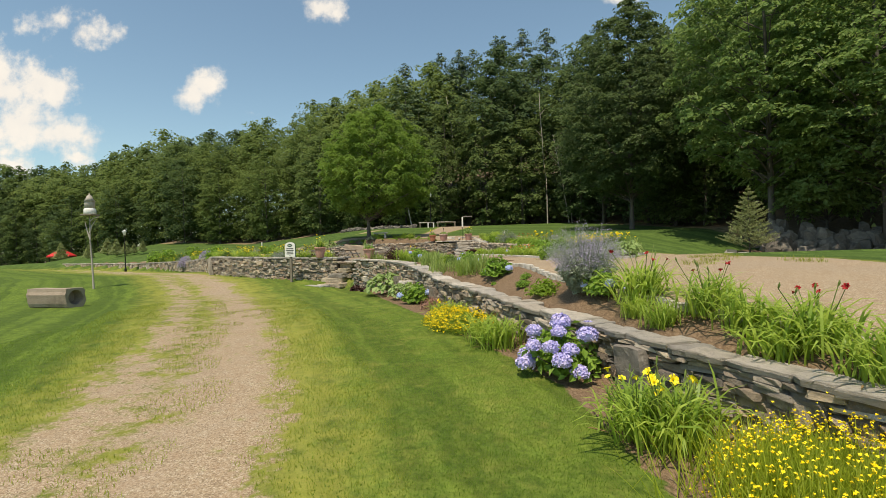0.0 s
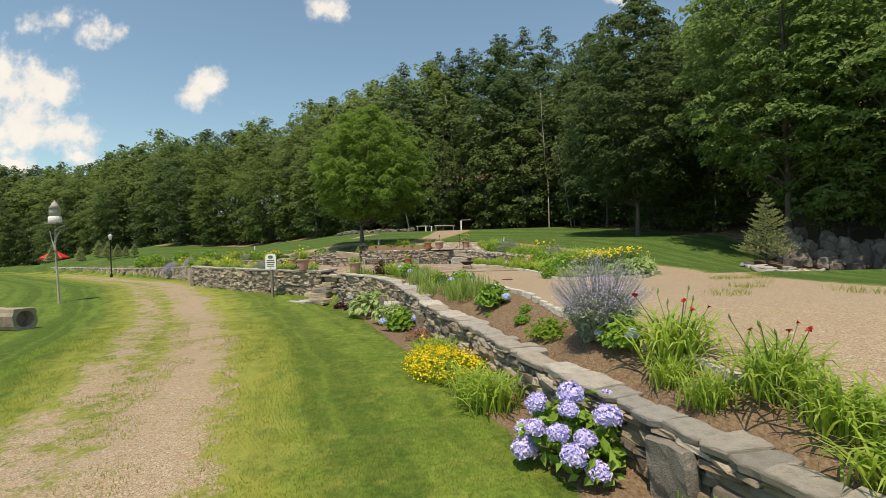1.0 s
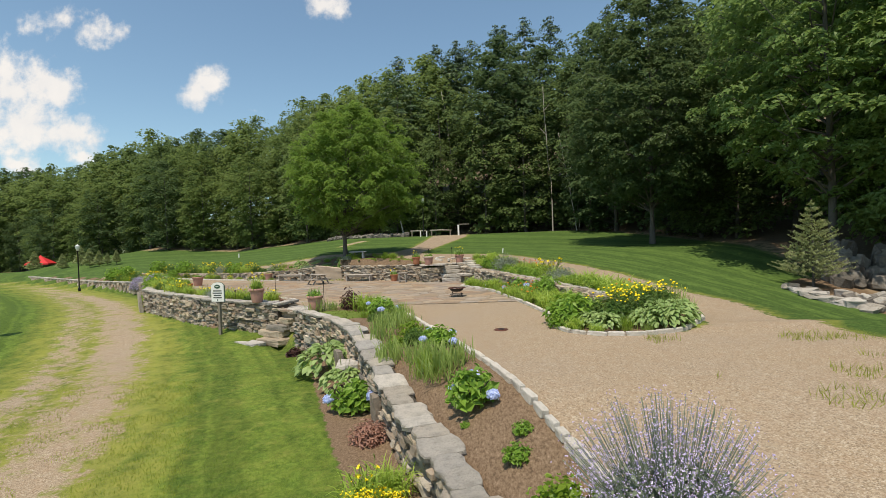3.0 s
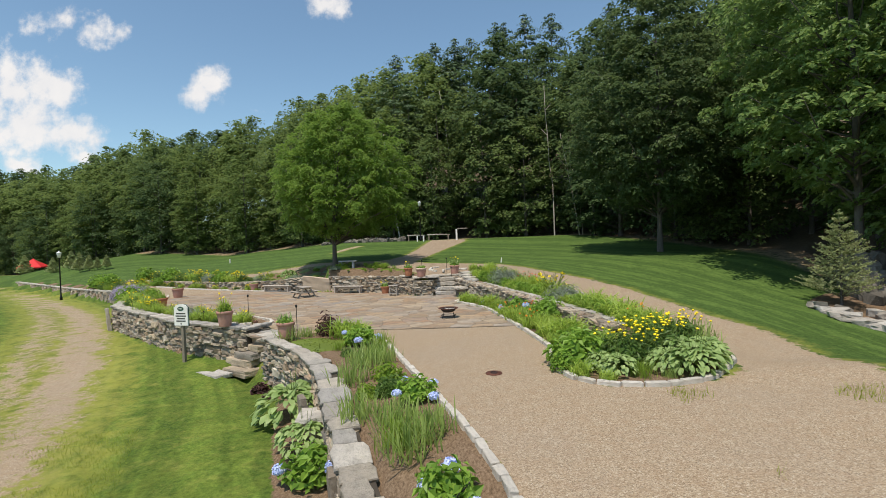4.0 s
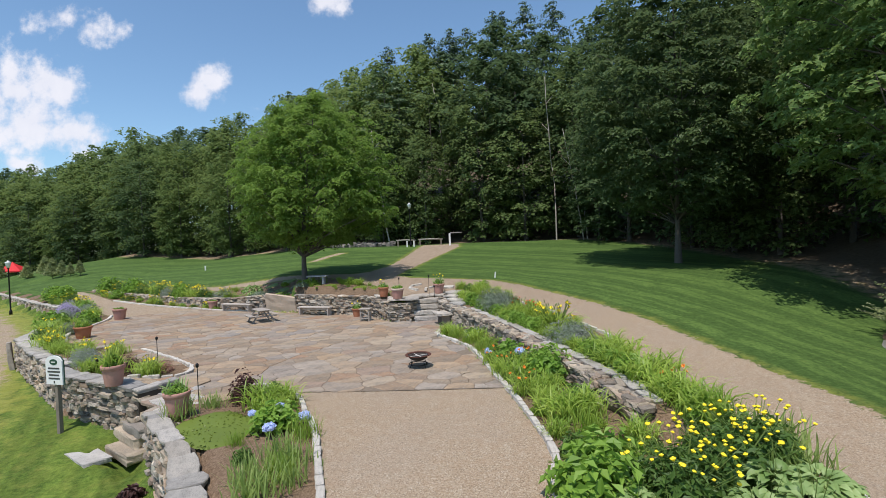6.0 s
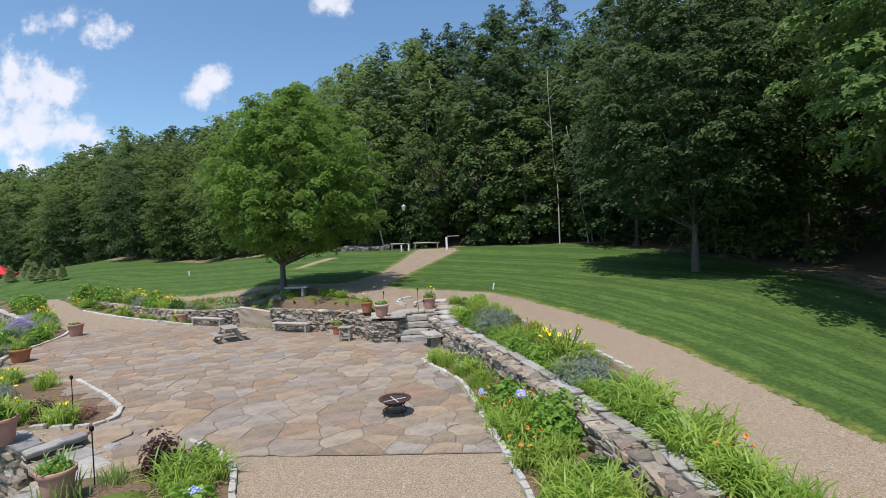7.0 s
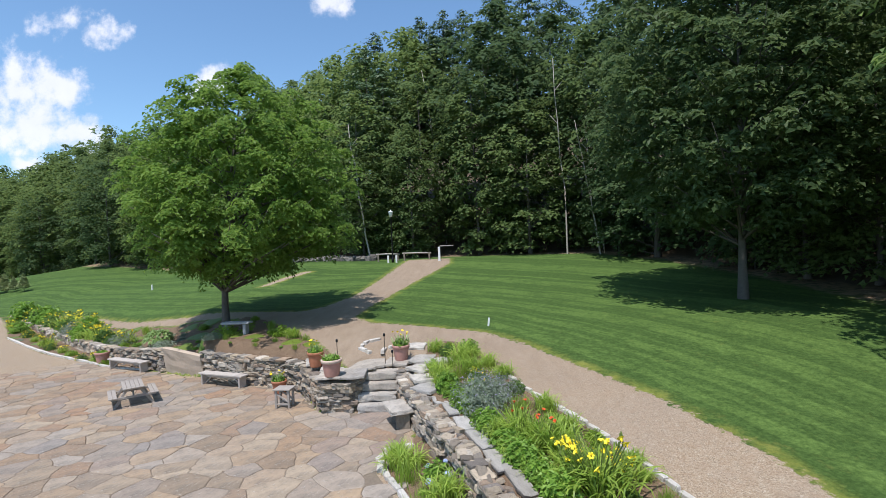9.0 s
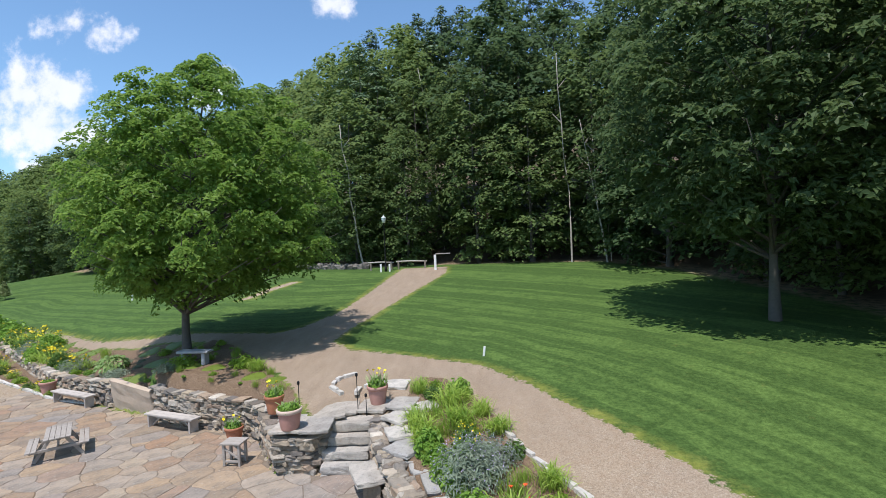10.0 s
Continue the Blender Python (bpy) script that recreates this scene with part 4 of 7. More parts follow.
def limb_tree(seed, form, limbs, along, leaves, clump, size, leaf, bark, trunk_r, rise=(0.3, 0.8), flat=0.45, spread=0.24, long=1.5, tri=False, shown=40, up=0.8, aside=(0.0, 0.0)):
    """A trunk with limbs that reach out to a crown's outline, each limb carrying tufts of leaves towards its tip.
    form: heights and radii of the crown, from its lowest twigs to its top."""
    rng = np.random.default_rng(seed)
    fz, fr = np.array(form, float).T
    clear, tall = fz[0], fz[-1]
    zz = np.linspace(clear, tall, 60)
    share = np.cumsum(np.interp(zz, fz, fr) + 0.25 * fr.max())
    share = (share - share[0]) / (share[-1] - share[0])
    lean = rng.uniform(-0.02, 0.02, 2)
    spine = np.array([(aside[0] * t ** 1.6 + lean[0] * tall * t + 0.05 * math.sin(5 * t + seed), aside[1] * t ** 1.6 + lean[1] * tall * t + 0.05 * math.cos(4 * t + seed), tall * 0.94 * t - 0.3 * (t == 0)) for t in np.linspace(0, 1, 10)])
    sets = [tube([tuple(q) for q in spine], [trunk_r * (1.5 if i == 0 else 1.0) * (1 - 0.9 * i / 9) for i in range(10)], 8)]
    centre, out_dir, tuft = [], [], []
    for i in range(limbs):
        zt = float(np.interp((i + rng.uniform(0, 1)) / limbs, share, zz))
        w = i * 2.39996 + rng.uniform(-0.35, 0.35)
        reach = float(np.interp(zt, fz, fr)) * rng.uniform(0.8, 1.07)
        z0 = min(max(zt - reach * rng.uniform(*rise), clear * 0.7), tall * 0.9)
        k = z0 / (tall * 0.94) * 9
        start = spine[int(k)] + (spine[min(9, int(k) + 1)] - spine[int(k)]) * (k - int(k))
        d = np.array([math.cos(w), math.sin(w), 0.0])
        tip = np.array([aside[0] + lean[0] * z0, aside[1] + lean[1] * z0, 0]) + d * reach + np.array([0, 0, zt])
        knee = (start + tip) / 2 + np.array([rng.normal() * 0.06 * reach, rng.normal() * 0.06 * reach, 0.07 * reach])
        if i % max(1, limbs // shown) == 0:
            r0 = trunk_r * (1 - 0.85 * z0 / tall) * 0.42
            sets.append(tube([tuple(start), tuple((start + knee * 2 + tip) / 4), tuple(tip)], [r0, r0 * 0.6, r0 * 0.15], 5))
        n = max(3, round(along * (0.35 + 0.65 * reach / fr.max())))
        side = np.array([-d[1], d[0], 0.0])
        for j in range(n):
            t = 0.36 + 0.64 * ((j + rng.uniform(0.2, 1)) / n) ** 0.75
            q = start * (1 - t) ** 2 + knee * 2 * t * (1 - t) + tip * t * t
            q = q + side * rng.normal() * spread * reach * (0.45 + 0.5 * t) + np.array([0, 0, rng.normal() * 0.05 * reach])
            centre.append(q), out_dir.append(d * 0.8 + np.array([0, 0, (zt - clear) / (tall - clear) - 0.35]))
            tuft.append(clump * rng.uniform(0.65, 1.3))
    for zt in np.linspace(tall * 0.9, tall, 5):
        centre.append(np.array([spine[-1][0], spine[-1][1], zt])), out_dir.append(np.array([0, 0, 1.0])), tuft.append(clump * 0.6)
    c, o, wide = np.array(centre), np.array(out_dir), np.array(tuft)
    m = len(c)
    turn, rim = rng.uniform(0, 6.283, (m, leaves)), np.sqrt(rng.uniform(0, 1, (m, leaves)))
    rim = rim * (1 + 0.22 * np.sin(3 * turn + np.arange(m)[:, None]))
    gx, gy = rim * np.cos(turn), rim * np.sin(turn)
    under = (rng.uniform(0, 1, (m, leaves)) < 0.22) * rng.uniform(0.2, 0.9, (m, leaves))
    rise_up = flat * (1.0 - rim ** 2 - under) - 0.32 * (gx * o[:, None, 0] + gy * o[:, None, 1]) + rng.normal(size=(m, leaves)) * 0.07
    pos = c[:, None] + wide[:, None, None] * np.stack([gx, gy, rise_up], -1)
    nrm = np.array([0, 0, up]) + np.stack([gx, gy, gx * 0], -1).reshape(-1, 3) * 0.75 + np.repeat(o, leaves, 0) * 0.35 + rng.normal(size=(m * leaves, 3)) * (0.16 if tri else 0.24)
    v, f = leaf_cards(pos.reshape(-1, 3), nrm, np.full(m * leaves, size), rng, long, tri)
    vs, fs = merge(*sets)
    return mesh_of("trunk", vs, fs, bark, True), mesh_of("crown", v, f, leaf)


def spruce_meshes(seed, tall, wide, leaf, bark, dense=46, needle=0.045):
    """A young spruce: whorls of rising twigs, each set with short needles, under a bare leader."""
    rng = np.random.default_rng(seed)
    pos, nrm, sets = [], [], [tube([(0, 0, -0.3), (0.02, 0, tall * 0.5), (0, 0, tall)], [0.06, 0.035, 0.008], 7)]
    whorls = 12
    for i in range(whorls):
        t = i / (whorls - 1)
        z = 0.35 + (tall - 0.55) * t
        for k in range(7 if t < 0.8 else 5):
            w = k * 6.283 / (7 if t < 0.8 else 5) + i * 0.7 + rng.uniform(-0.25, 0.25)
            reach = (wide / 2 * (1 - t) ** 0.85 + 0.1) * rng.uniform(0.78, 1.12)
            d = np.array([math.cos(w), math.sin(w), rng.uniform(0.3, 0.55) + 0.25 * t])
            base = np.array([0, 0, z])
            sets.append(tube([tuple(base), tuple(base + d * reach)], [0.014, 0.004], 4))
            side = np.array([-d[1], d[0], 0.0])
            arms = [(base, d * reach)] + [(base + d * reach * q, (d * 0.7 + side * sgn * 0.75) * reach * (1 - q) * 0.75) for q in (0.35, 0.62) for sgn in (-1, 1)]
            for at, go in arms:
                n = max(5, int(np.linalg.norm(go) * dense))
                q = at + go * rng.uniform(0.05, 1.03, n)[:, None] + rng.normal(size=(n, 3)) * 0.022
                pos.append(q), nrm.append(rng.normal(size=(n, 3)) * 0.5 + np.array([0, 0, 1.0]))
    pos.append(np.stack([rng.normal(size=40) * 0.012, rng.normal(size=40) * 0.012, rng.uniform(tall - 0.35, tall, 40)], 1)), nrm.append(rng.normal(size=(40, 3)))
    pos, nrm = np.vstack(pos), np.vstack(nrm)
    v, f = leaf_cards(pos, nrm, np.full(len(pos), needle), rng, 2.0)
    vs, fs = merge(*sets)
    return mesh_of("trunk", vs, fs, bark, True), mesh_of("crown", v, f, leaf)


def plant_tree(kind, meshes, label, category, m, group=""):
    root = thing(kind, label, category, m, group)
    part("trunk", meshes[0], root)
    part("crown", meshes[1], root)
    return root


# the two maples on the lawn
MAPLE = [(2.25, 0.9), (2.75, 2.9), (3.4, 3.95), (4.3, 4.3), (5.5, 4.2), (6.8, 3.8), (8.0, 3.1), (9.0, 2.25), (9.7, 1.35), (10.2, 0.4)]
plant_tree("maple_tree", limb_tree(3, MAPLE, 150, 9, 70, 0.38, 0.105, M_MAPLE, M_BARK, 0.14, shown=60, flat=0.6, aside=(0.75, 0.95)), "full round green maple standing in the dirt above the wall", "tree", pose(-6.4, 35.45, height(-6.4, 35.45)))
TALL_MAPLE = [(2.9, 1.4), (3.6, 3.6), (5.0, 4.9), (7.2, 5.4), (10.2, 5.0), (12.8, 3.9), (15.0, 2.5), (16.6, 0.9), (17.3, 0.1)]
plant_tree("maple_tree", limb_tree(5, TALL_MAPLE, 150, 9, 46, 0.56, 0.16, M_DIMMAPLE, M_BARK, 0.15, shown=40), "tall green maple on the upper lawn, leaf colour darkened for shade", "tree", pose(13.2, 36.9, height(13.2, 36.9)))
part("low_branch", mesh_of("low_branch", *tube([(0.05, 0, 2.5), (0.5, -0.15, 2.62), (1.2, -0.3, 2.95), (1.9, -0.45, 3.7), (2.4, -0.5, 4.6)], [0.07, 0.06, 0.05, 0.04, 0.02], 7), M_BARK, True), bpy.data.objects["maple_tree.001"], "bare curved low branch")
plant_tree("spruce_tree", spruce_meshes(9, 3.45, 2.5, M_SPRUCE, M_BARK), "young pale green spruce beside the rocks", "tree", pose(14.7, 24.6, height(14.7, 24.6)))

SHADE_TREES = ((7, 17.5, 27.4, 1.0), (8, 21.0, 24.2, 0.9), (11, 20.2, 26.9, 0.4), (13, 22.5, 32.5, 0.95))
SHADE_FORM = [(4.2, 1.4), (5.2, 3.4), (7.0, 4.8), (10.0, 5.4), (13.5, 4.9), (16.8, 3.4), (19.0, 1.6), (20.5, 0.2)]
for seed, x, y, k in SHADE_TREES:
    form = [(z * k, r * (k if k > 0.6 else 0.6)) for z, r in SHADE_FORM]
    plant_tree("shade_tree", limb_tree(seed, form, 110 if k > 0.6 else 50, 8, 42, 0.56, 0.17, M_SHADE, M_BARK, 0.19 * k, shown=40), "tall green tree overhanging the rocks and lawn" if k > 0.6 else "smaller leaning green tree behind the rocks", "tree", pose(x, y, height(x, y)), "trees over the rocks")


FAR_SPRUCE = spruce_meshes(10, 3.45, 2.5, M_SPRUCE, M_BARK, 8, 0.16)
for x, y, tall in ((-48.9, 67.9, 0.75), (-46.8, 66.9, 0.6), (-45.4, 66.5, 0.45), (-43.8, 66.0, 0.5), (-52.4, 70.8, 0.8), (-63.5, 75.5, 0.9), (-57.0, 73.0, 0.7)):
    plant_tree("spruce_tree", FAR_SPRUCE, "small young evergreen on the far lawn", "tree", pose(x, y, height(x, y)) @ Matrix.Scale(tall, 4), "young evergreens")


def woods():
    rng = random.Random(21)
    edge_form = [(0.6, 1.8), (2.5, 2.8), (6.0, 3.4), (9.5, 3.7), (12.5, 3.3), (14.6, 2.2), (16.0, 0.5)]
    high_form = [(6.5, 1.8), (9.0, 3.3), (11.5, 3.8), (14.5, 3.6), (16.8, 2.4), (18.2, 0.6)]
    pine_form = [(6.0, 2.2), (9.0, 3.3), (13.0, 3.4), (17.0, 3.1), (20.5, 2.5), (23.5, 1.6), (25.3, 0.8), (26.0, 0.2)]
    brush_form = [(0.15, 1.2), (1.0, 2.1), (2.6, 2.1), (4.2, 1.3), (5.4, 0.3)]
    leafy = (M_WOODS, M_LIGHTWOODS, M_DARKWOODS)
    close = [limb_tree(120 + i, [(z, r * (0.92 + 0.09 * (i % 4))) for z, r in edge_form], 42, 6, 35, 0.84 + 0.08 * (i % 3), 0.268, leafy[(0, 1, 2, 0, 1, 0, 2)[i]], M_BARK, 0.16, (0.4, 0.95), 0.5, 0.26, tri=True, shown=12) for i in range(7)]
    broad = [limb_tree(100 + i, [(z, r * (0.95 + 0.08 * (i % 3))) for z, r in high_form], 32, 5, 28, 1.12, 0.365, leafy[(0, 1, 0, 2, 1, 0)[i]], M_BARK, 0.2, (0.4, 0.95), 0.5, 0.26, tri=True, shown=8) for i in range(6)]
    brush = [limb_tree(130 + i, brush_form, 13, 4, 18, 0.5, 0.22, leafy[i % 2], M_BARK, 0.05, tri=True, shown=4) for i in range(4)]
    pines = [limb_tree(150 + i, [(z, r * (0.85 + 0.12 * i)) for z, r in pine_form], 64, 5, 26, 0.82, 0.22, M_PINE, M_BARK, 0.24, (-0.1, 0.15), 0.3, 0.15, 2.4, tri=True, shown=30, up=0.5) for i in range(4)]
    height_of = {id(m): max(v.co.z for v in m[1].vertices) for m in close + broad + brush + pines}
    edge = rounded(WOOD_EDGE, 2)
    keep = [(x, y) for _, x, y, _ in SHADE_TREES] + [(14.7, 24.6)]
    # the skyline's height over the garden, by bearing
    bearing = [-1.2, -0.968, -0.845, -0.77, -0.72, -0.66, -0.6, -0.54, -0.48, -0.385, -0.33, -0.307, -0.27, -0.219, -0.172, -0.125, -0.067, -0.02, 0.025, 0.071, 0.163, 0.219, 0.42, 0.51, 0.8]
    rise = [0.2, 0.203, 0.188, 0.197, 0.217, 0.232, 0.252, 0.242, 0.254, 0.268, 0.262, 0.312, 0.306, 0.32, 0.334, 0.353, 0.372, 0.385, 0.375, 0.4, 0.42, 0.425, 0.43, 0.46, 0.6]
    depth = [(1.6, 0.46, 0.78), (5.5, 0.66, 0.92), (10.0, 0.82, 0.97), (15.0, 0.92, 1.02), (13.0, 0.94, 1.03)]
    s, due = 0.0, 0.0
    for p, d, n in walk_line(edge, 0.4):
        s += n
        if s < due:
            continue
        due = s + (3.7 if p.x > -30 else 4.6)
        if p.y < 8 or p.x < -125:
            continue
        out = Vector((d.y, -d.x, 0))
        out = -out if float(signed(np.array([p.x + out.x]), np.array([p.y + out.y]), WOODS)[0]) < 0 else out
        for r, (off, lo, hi) in enumerate(depth):
            q = p + out * (off + rng.uniform(-1.5, 1.5)) + d * rng.uniform(-1.8, 1.8)
            z = height(q.x, q.y)
            if p.y < 30 and r > 2 or r == 4 and p.x < -4 or any(math.hypot(q.x - a, q.y - b) < 4.2 for a, b in keep):
                continue
            top = float(np.interp(q.x / max(q.y, 1), bearing, rise)) * (q.y + 0.5) + 0.5 - z
            pine = r >= 1 and p.y > 50 and p.x > -24 and rng.random() < (0.25, 0.25, 0.4, 0.8, 0.8)[r]
            pool = close if r < 2 else broad
            # leaf tone by position: paler to the west, darker east and far west
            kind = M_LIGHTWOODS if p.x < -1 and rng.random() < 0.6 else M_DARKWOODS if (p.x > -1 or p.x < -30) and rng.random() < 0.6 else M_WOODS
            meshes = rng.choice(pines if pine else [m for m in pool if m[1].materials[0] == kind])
            k = max(5.0, top * 1.05 * rng.uniform(lo, hi)) / height_of[id(meshes)]
            fat = min(max(k, 0.7), 1.25) * rng.uniform(0.95, 1.25)
            m = Matrix.Translation((q.x, q.y, z)) @ Matrix.Rotation(rng.uniform(0, 6.28), 4, "Z") @ Matrix.Diagonal((fat, fat, k, 1))
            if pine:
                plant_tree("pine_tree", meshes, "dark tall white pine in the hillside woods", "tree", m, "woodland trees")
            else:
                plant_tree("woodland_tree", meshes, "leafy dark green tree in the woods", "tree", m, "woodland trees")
            for _ in range((2, 1, 1, 0, 0)[r]):
                b = q + Vector((rng.uniform(-2.5, 2.5), rng.uniform(-1.0, 1.5), 0))
                if p.y < 44 and p.x > 0 and rng.random() < 0.5 or float(signed(np.array([b.x]), np.array([b.y]), WOODS)[0]) < 0.7:
                    continue
                k = rng.uniform(0.35, 0.95)
                plant_tree("sapling", rng.choice(brush), "leafy green sapling at the edge of the woods", "tree", Matrix.Translation((b.x, b.y, height(b.x, b.y))) @ Matrix.Rotation(rng.uniform(0, 6.28), 4, "Z") @ Matrix.Diagonal((k, k, k * rng.uniform(0.8, 1.3), 1)), "woodland saplings")


woods()


# ---- garden plants ----
M_LILYLEAF = leaf_material("daylily_leaf", (0.14, 0.26, 0.034), (0.5, 0.62, 0.12), by_object=0.3, through_share=0.42, rough=0.42, spec=0.3)
M_BLUELEAF = leaf_material("iris_leaf", (0.2, 0.3, 0.07), (0.4, 0.5, 0.15), through_share=0.42)
M_HYDLEAF = leaf_material("hydrangea_leaf", (0.12, 0.235, 0.03), (0.31, 0.48, 0.075), through_share=0.3)
M_HOSTALEAF = leaf_material("hosta_leaf", (0.15, 0.26, 0.065), (0.46, 0.58, 0.24), through_share=0.3)
M_FINELEAF = leaf_material("fine_leaf", (0.14, 0.24, 0.025), (0.32, 0.45, 0.06), through_share=0.42)
M_THREADLEAF = leaf_material("thread_leaf", (0.26, 0.34, 0.03), (0.5, 0.56, 0.07), through_share=0.5)
M_DARKLEAF = leaf_material("dark_leaf", (0.07, 0.14, 0.03), (0.17, 0.28, 0.06), through_share=0.35)
M_GREYLEAF = leaf_material("silver_leaf", (0.19, 0.235, 0.16), (0.36, 0.42, 0.3), through_share=0.2)
M_REDLEAF = leaf_material("burgundy_leaf", (0.05, 0.022, 0.022), (0.15, 0.07, 0.055), through_share=0.2)
M_PINKLEAF = leaf_material("astilbe_plume", (0.32, 0.16, 0.12), (0.5, 0.3, 0.22), through_share=0.2)
M_MOSS = leaf_material("moss_leaf", (0.11, 0.16, 0.022), (0.22, 0.28, 0.045), through_share=0.1)
M_YELLOW = petal_material("yellow_petal", (0.85, 0.6, 0.015), (0.95, 0.8, 0.06))
M_BLUE = petal_material("blue_petal", (0.4, 0.38, 0.72), (0.7, 0.63, 0.86))
M_PALEBLUE = petal_material("pale_blue_petal", (0.42, 0.52, 0.85), (0.68, 0.74, 0.92))
M_RED = petal_material("red_petal", (0.22, 0.008, 0.012), (0.42, 0.018, 0.022))
M_ORANGE = petal_material("orange_petal", (0.8, 0.16, 0.02), (0.9, 0.3, 0.04))
M_SCARLET = petal_material("scarlet_petal", (0.62, 0.06, 0.015), (0.78, 0.13, 0.03))
M_LAVENDER = petal_material("lavender_petal", (0.45, 0.37, 0.6), (0.64, 0.55, 0.77))
M_STEM = leaf_material("green_stem", (0.1, 0.17, 0.03), (0.22, 0.28, 0.07), through_share=0.1)
M_DRYLEAF = leaf_material("dry_leaf", (0.18, 0.1, 0.05), (0.34, 0.22, 0.1), through_share=0.1)


def straps(rng, n, length, width, lean0, lean1, arch, base_r, kink=0.0):
    """Arching strap leaves in a clump: vertices and faces."""
    rows, vs, fs = 6, [], []
    for i in range(n):
        w = rng.uniform(0, 2 * math.pi)
        d = np.array([math.cos(w), math.sin(w), 0])
        side = np.array([-d[1], d[0], 0])
        ln, tilt = length * rng.uniform(0.6, 1.12), rng.uniform(lean0, lean1)
        bend = arch * rng.uniform(0.55, 1.25)
        p = np.array([*(rng.normal(size=2) * base_r), -0.02])
        twist = rng.normal() * 0.35
        at = len(vs)
        for r in range(rows):
            s = r / (rows - 1)
            wd = width * rng.uniform(0.9, 1.1) * (0.75 + 0.5 * s) * (1 - s**3) ** 0.8 * 0.5 if r < rows - 1 else 0.0
            q = side * math.cos(twist * s) + np.array([0, 0, 1]) * math.sin(twist * s)
            if r < rows - 1:
                vs += [p - q * wd, p + q * wd]
            else:
                vs.append(p)
            a = tilt + bend * s * s
            p = p + (d * math.sin(a) + np.array([0, 0, math.cos(a)])) * ln / (rows - 1)
        fs += [(at + 2 * r, at + 2 * r + 1, at + 2 * r + 3, at + 2 * r + 2) for r in range(rows - 2)] + [(at + 2 * rows - 4, at + 2 * rows - 3, at + 2 * rows - 2)]
    return [tuple(v) for v in vs], fs


def dome(rng, n, rx, rz, size, base=0.0, up=0.5, long=1.5, fill=0.6):
    """Leaves over and inside a low mound."""
    d = rng.normal(size=(n, 3))
    d[:, 2] = np.abs(d[:, 2])
    d /= np.linalg.norm(d, axis=1, keepdims=True)
    r = rng.uniform(fill, 1.06, n)[:, None] * (1 + 0.13 * np.sin(4 * np.arctan2(d[:, 1], d[:, 0]) + 1))[:, None]
    p = d * r * np.array([rx, rx, rz]) + np.array([0, 0, base])
    return leaf_cards(p, d + np.array([0, 0, up]) + rng.normal(size=(n, 3)) * 0.5, np.full(n, size), rng, long)


def lily_flower(name, mat, r=0.046):
    """A six-petalled trumpet that opens upwards."""
    vs, fs = [], []
    for k in range(6):
        w = k * math.pi / 3
        d, s = Vector((math.cos(w), math.sin(w), 0)), Vector((-math.sin(w), math.cos(w), 0))
        wide = 0.3 if k % 2 else 0.42
        at = len(vs)
        for rr, z, ww in ((0.08, -0.7, 0.08), (0.35, 0.0, wide * 0.7), (0.8, 0.35, wide), (1.12, 0.22, 0.04)):
            vs += [(d * rr - s * ww) * r + Vector((0, 0, z * r)), (d * rr + s * ww) * r + Vector((0, 0, z * r))]
        fs += [(at + 2 * i, at + 2 * i + 1, at + 2 * i + 3, at + 2 * i + 2) for i in range(3)]
    return mesh_of(name, vs, fs, mat)


def stalks(rng, tips, r=0.006, foot=0.08):
    sets = []
    for t in tips:
        b = (t[0] * foot / 0.3, t[1] * foot / 0.3, 0)
        mid = (t[0] * 0.55, t[1] * 0.55, t[2] * 0.55)
        sets.append(tube([b, mid, tuple(t)], [r, r * 0.85, r * 0.7], 4))
    return merge(*sets)


FLOWERS = {"yellow": lily_flower("flower", M_YELLOW), "red": lily_flower("flower", M_RED, 0.036), "scarlet": lily_flower("flower", M_SCARLET, 0.042), "orange": lily_flower("flower", M_ORANGE, 0.042)}


def daylily(seed, blooms, colour, size=1.0, leaves=180):
    rng = np.random.default_rng(seed)
    label = f"clump of arching green daylily leaves with {colour} flowers" if blooms else "clump of arching green daylily leaves without flowers"
    root = thing("daylily", label, "daylily", group="daylilies in the beds")
    part("foliage", mesh_of("foliage", *straps(rng, leaves, 0.66 * size, 0.024, 0.0, 0.62, 2.5, 0.14 * size), M_LILYLEAF), root)
    part("dry_leaves", mesh_of("dry_leaves", *straps(rng, 10, 0.45 * size, 0.018, 0.9, 1.4, 0.6, 0.1 * size), M_DRYLEAF), root, "withered brown leaves at the base")
    tips = [np.array([rng.uniform(-0.32, 0.32) * size, rng.uniform(-0.32, 0.32) * size, rng.uniform(*((0.44, 0.6) if colour == "red" else (0.42, 0.62))) * size]) for _ in range(blooms * 2)]
    if tips:
        tagged(part("scape", mesh_of("scape", *stalks(rng, tips), M_STEM), root, "slender flower stalks"), kind="stuff")
        for k, t in enumerate(tips):
            if k < blooms:
                part("flower", FLOWERS[colour], root, f"open {colour} trumpet flower", Matrix.Translation(Vector(t)) @ Euler((rng.uniform(-0.9, 0.9), rng.uniform(-0.9, 0.9), rng.uniform(0, 6))).to_matrix().to_4x4() @ Matrix.Scale(rng.uniform(0.65, 0.95), 4))
        buds = merge(*[tube([tuple(t), tuple(t + np.array([0.01, 0, 0.03])), tuple(t + np.array([0.015, 0, 0.06]))], [0.006, 0.011, 0.003], 5) for t in tips[blooms:]])
        tagged(part("bud", mesh_of("bud", *buds, M_STEM), root), kind="stuff")
    return root


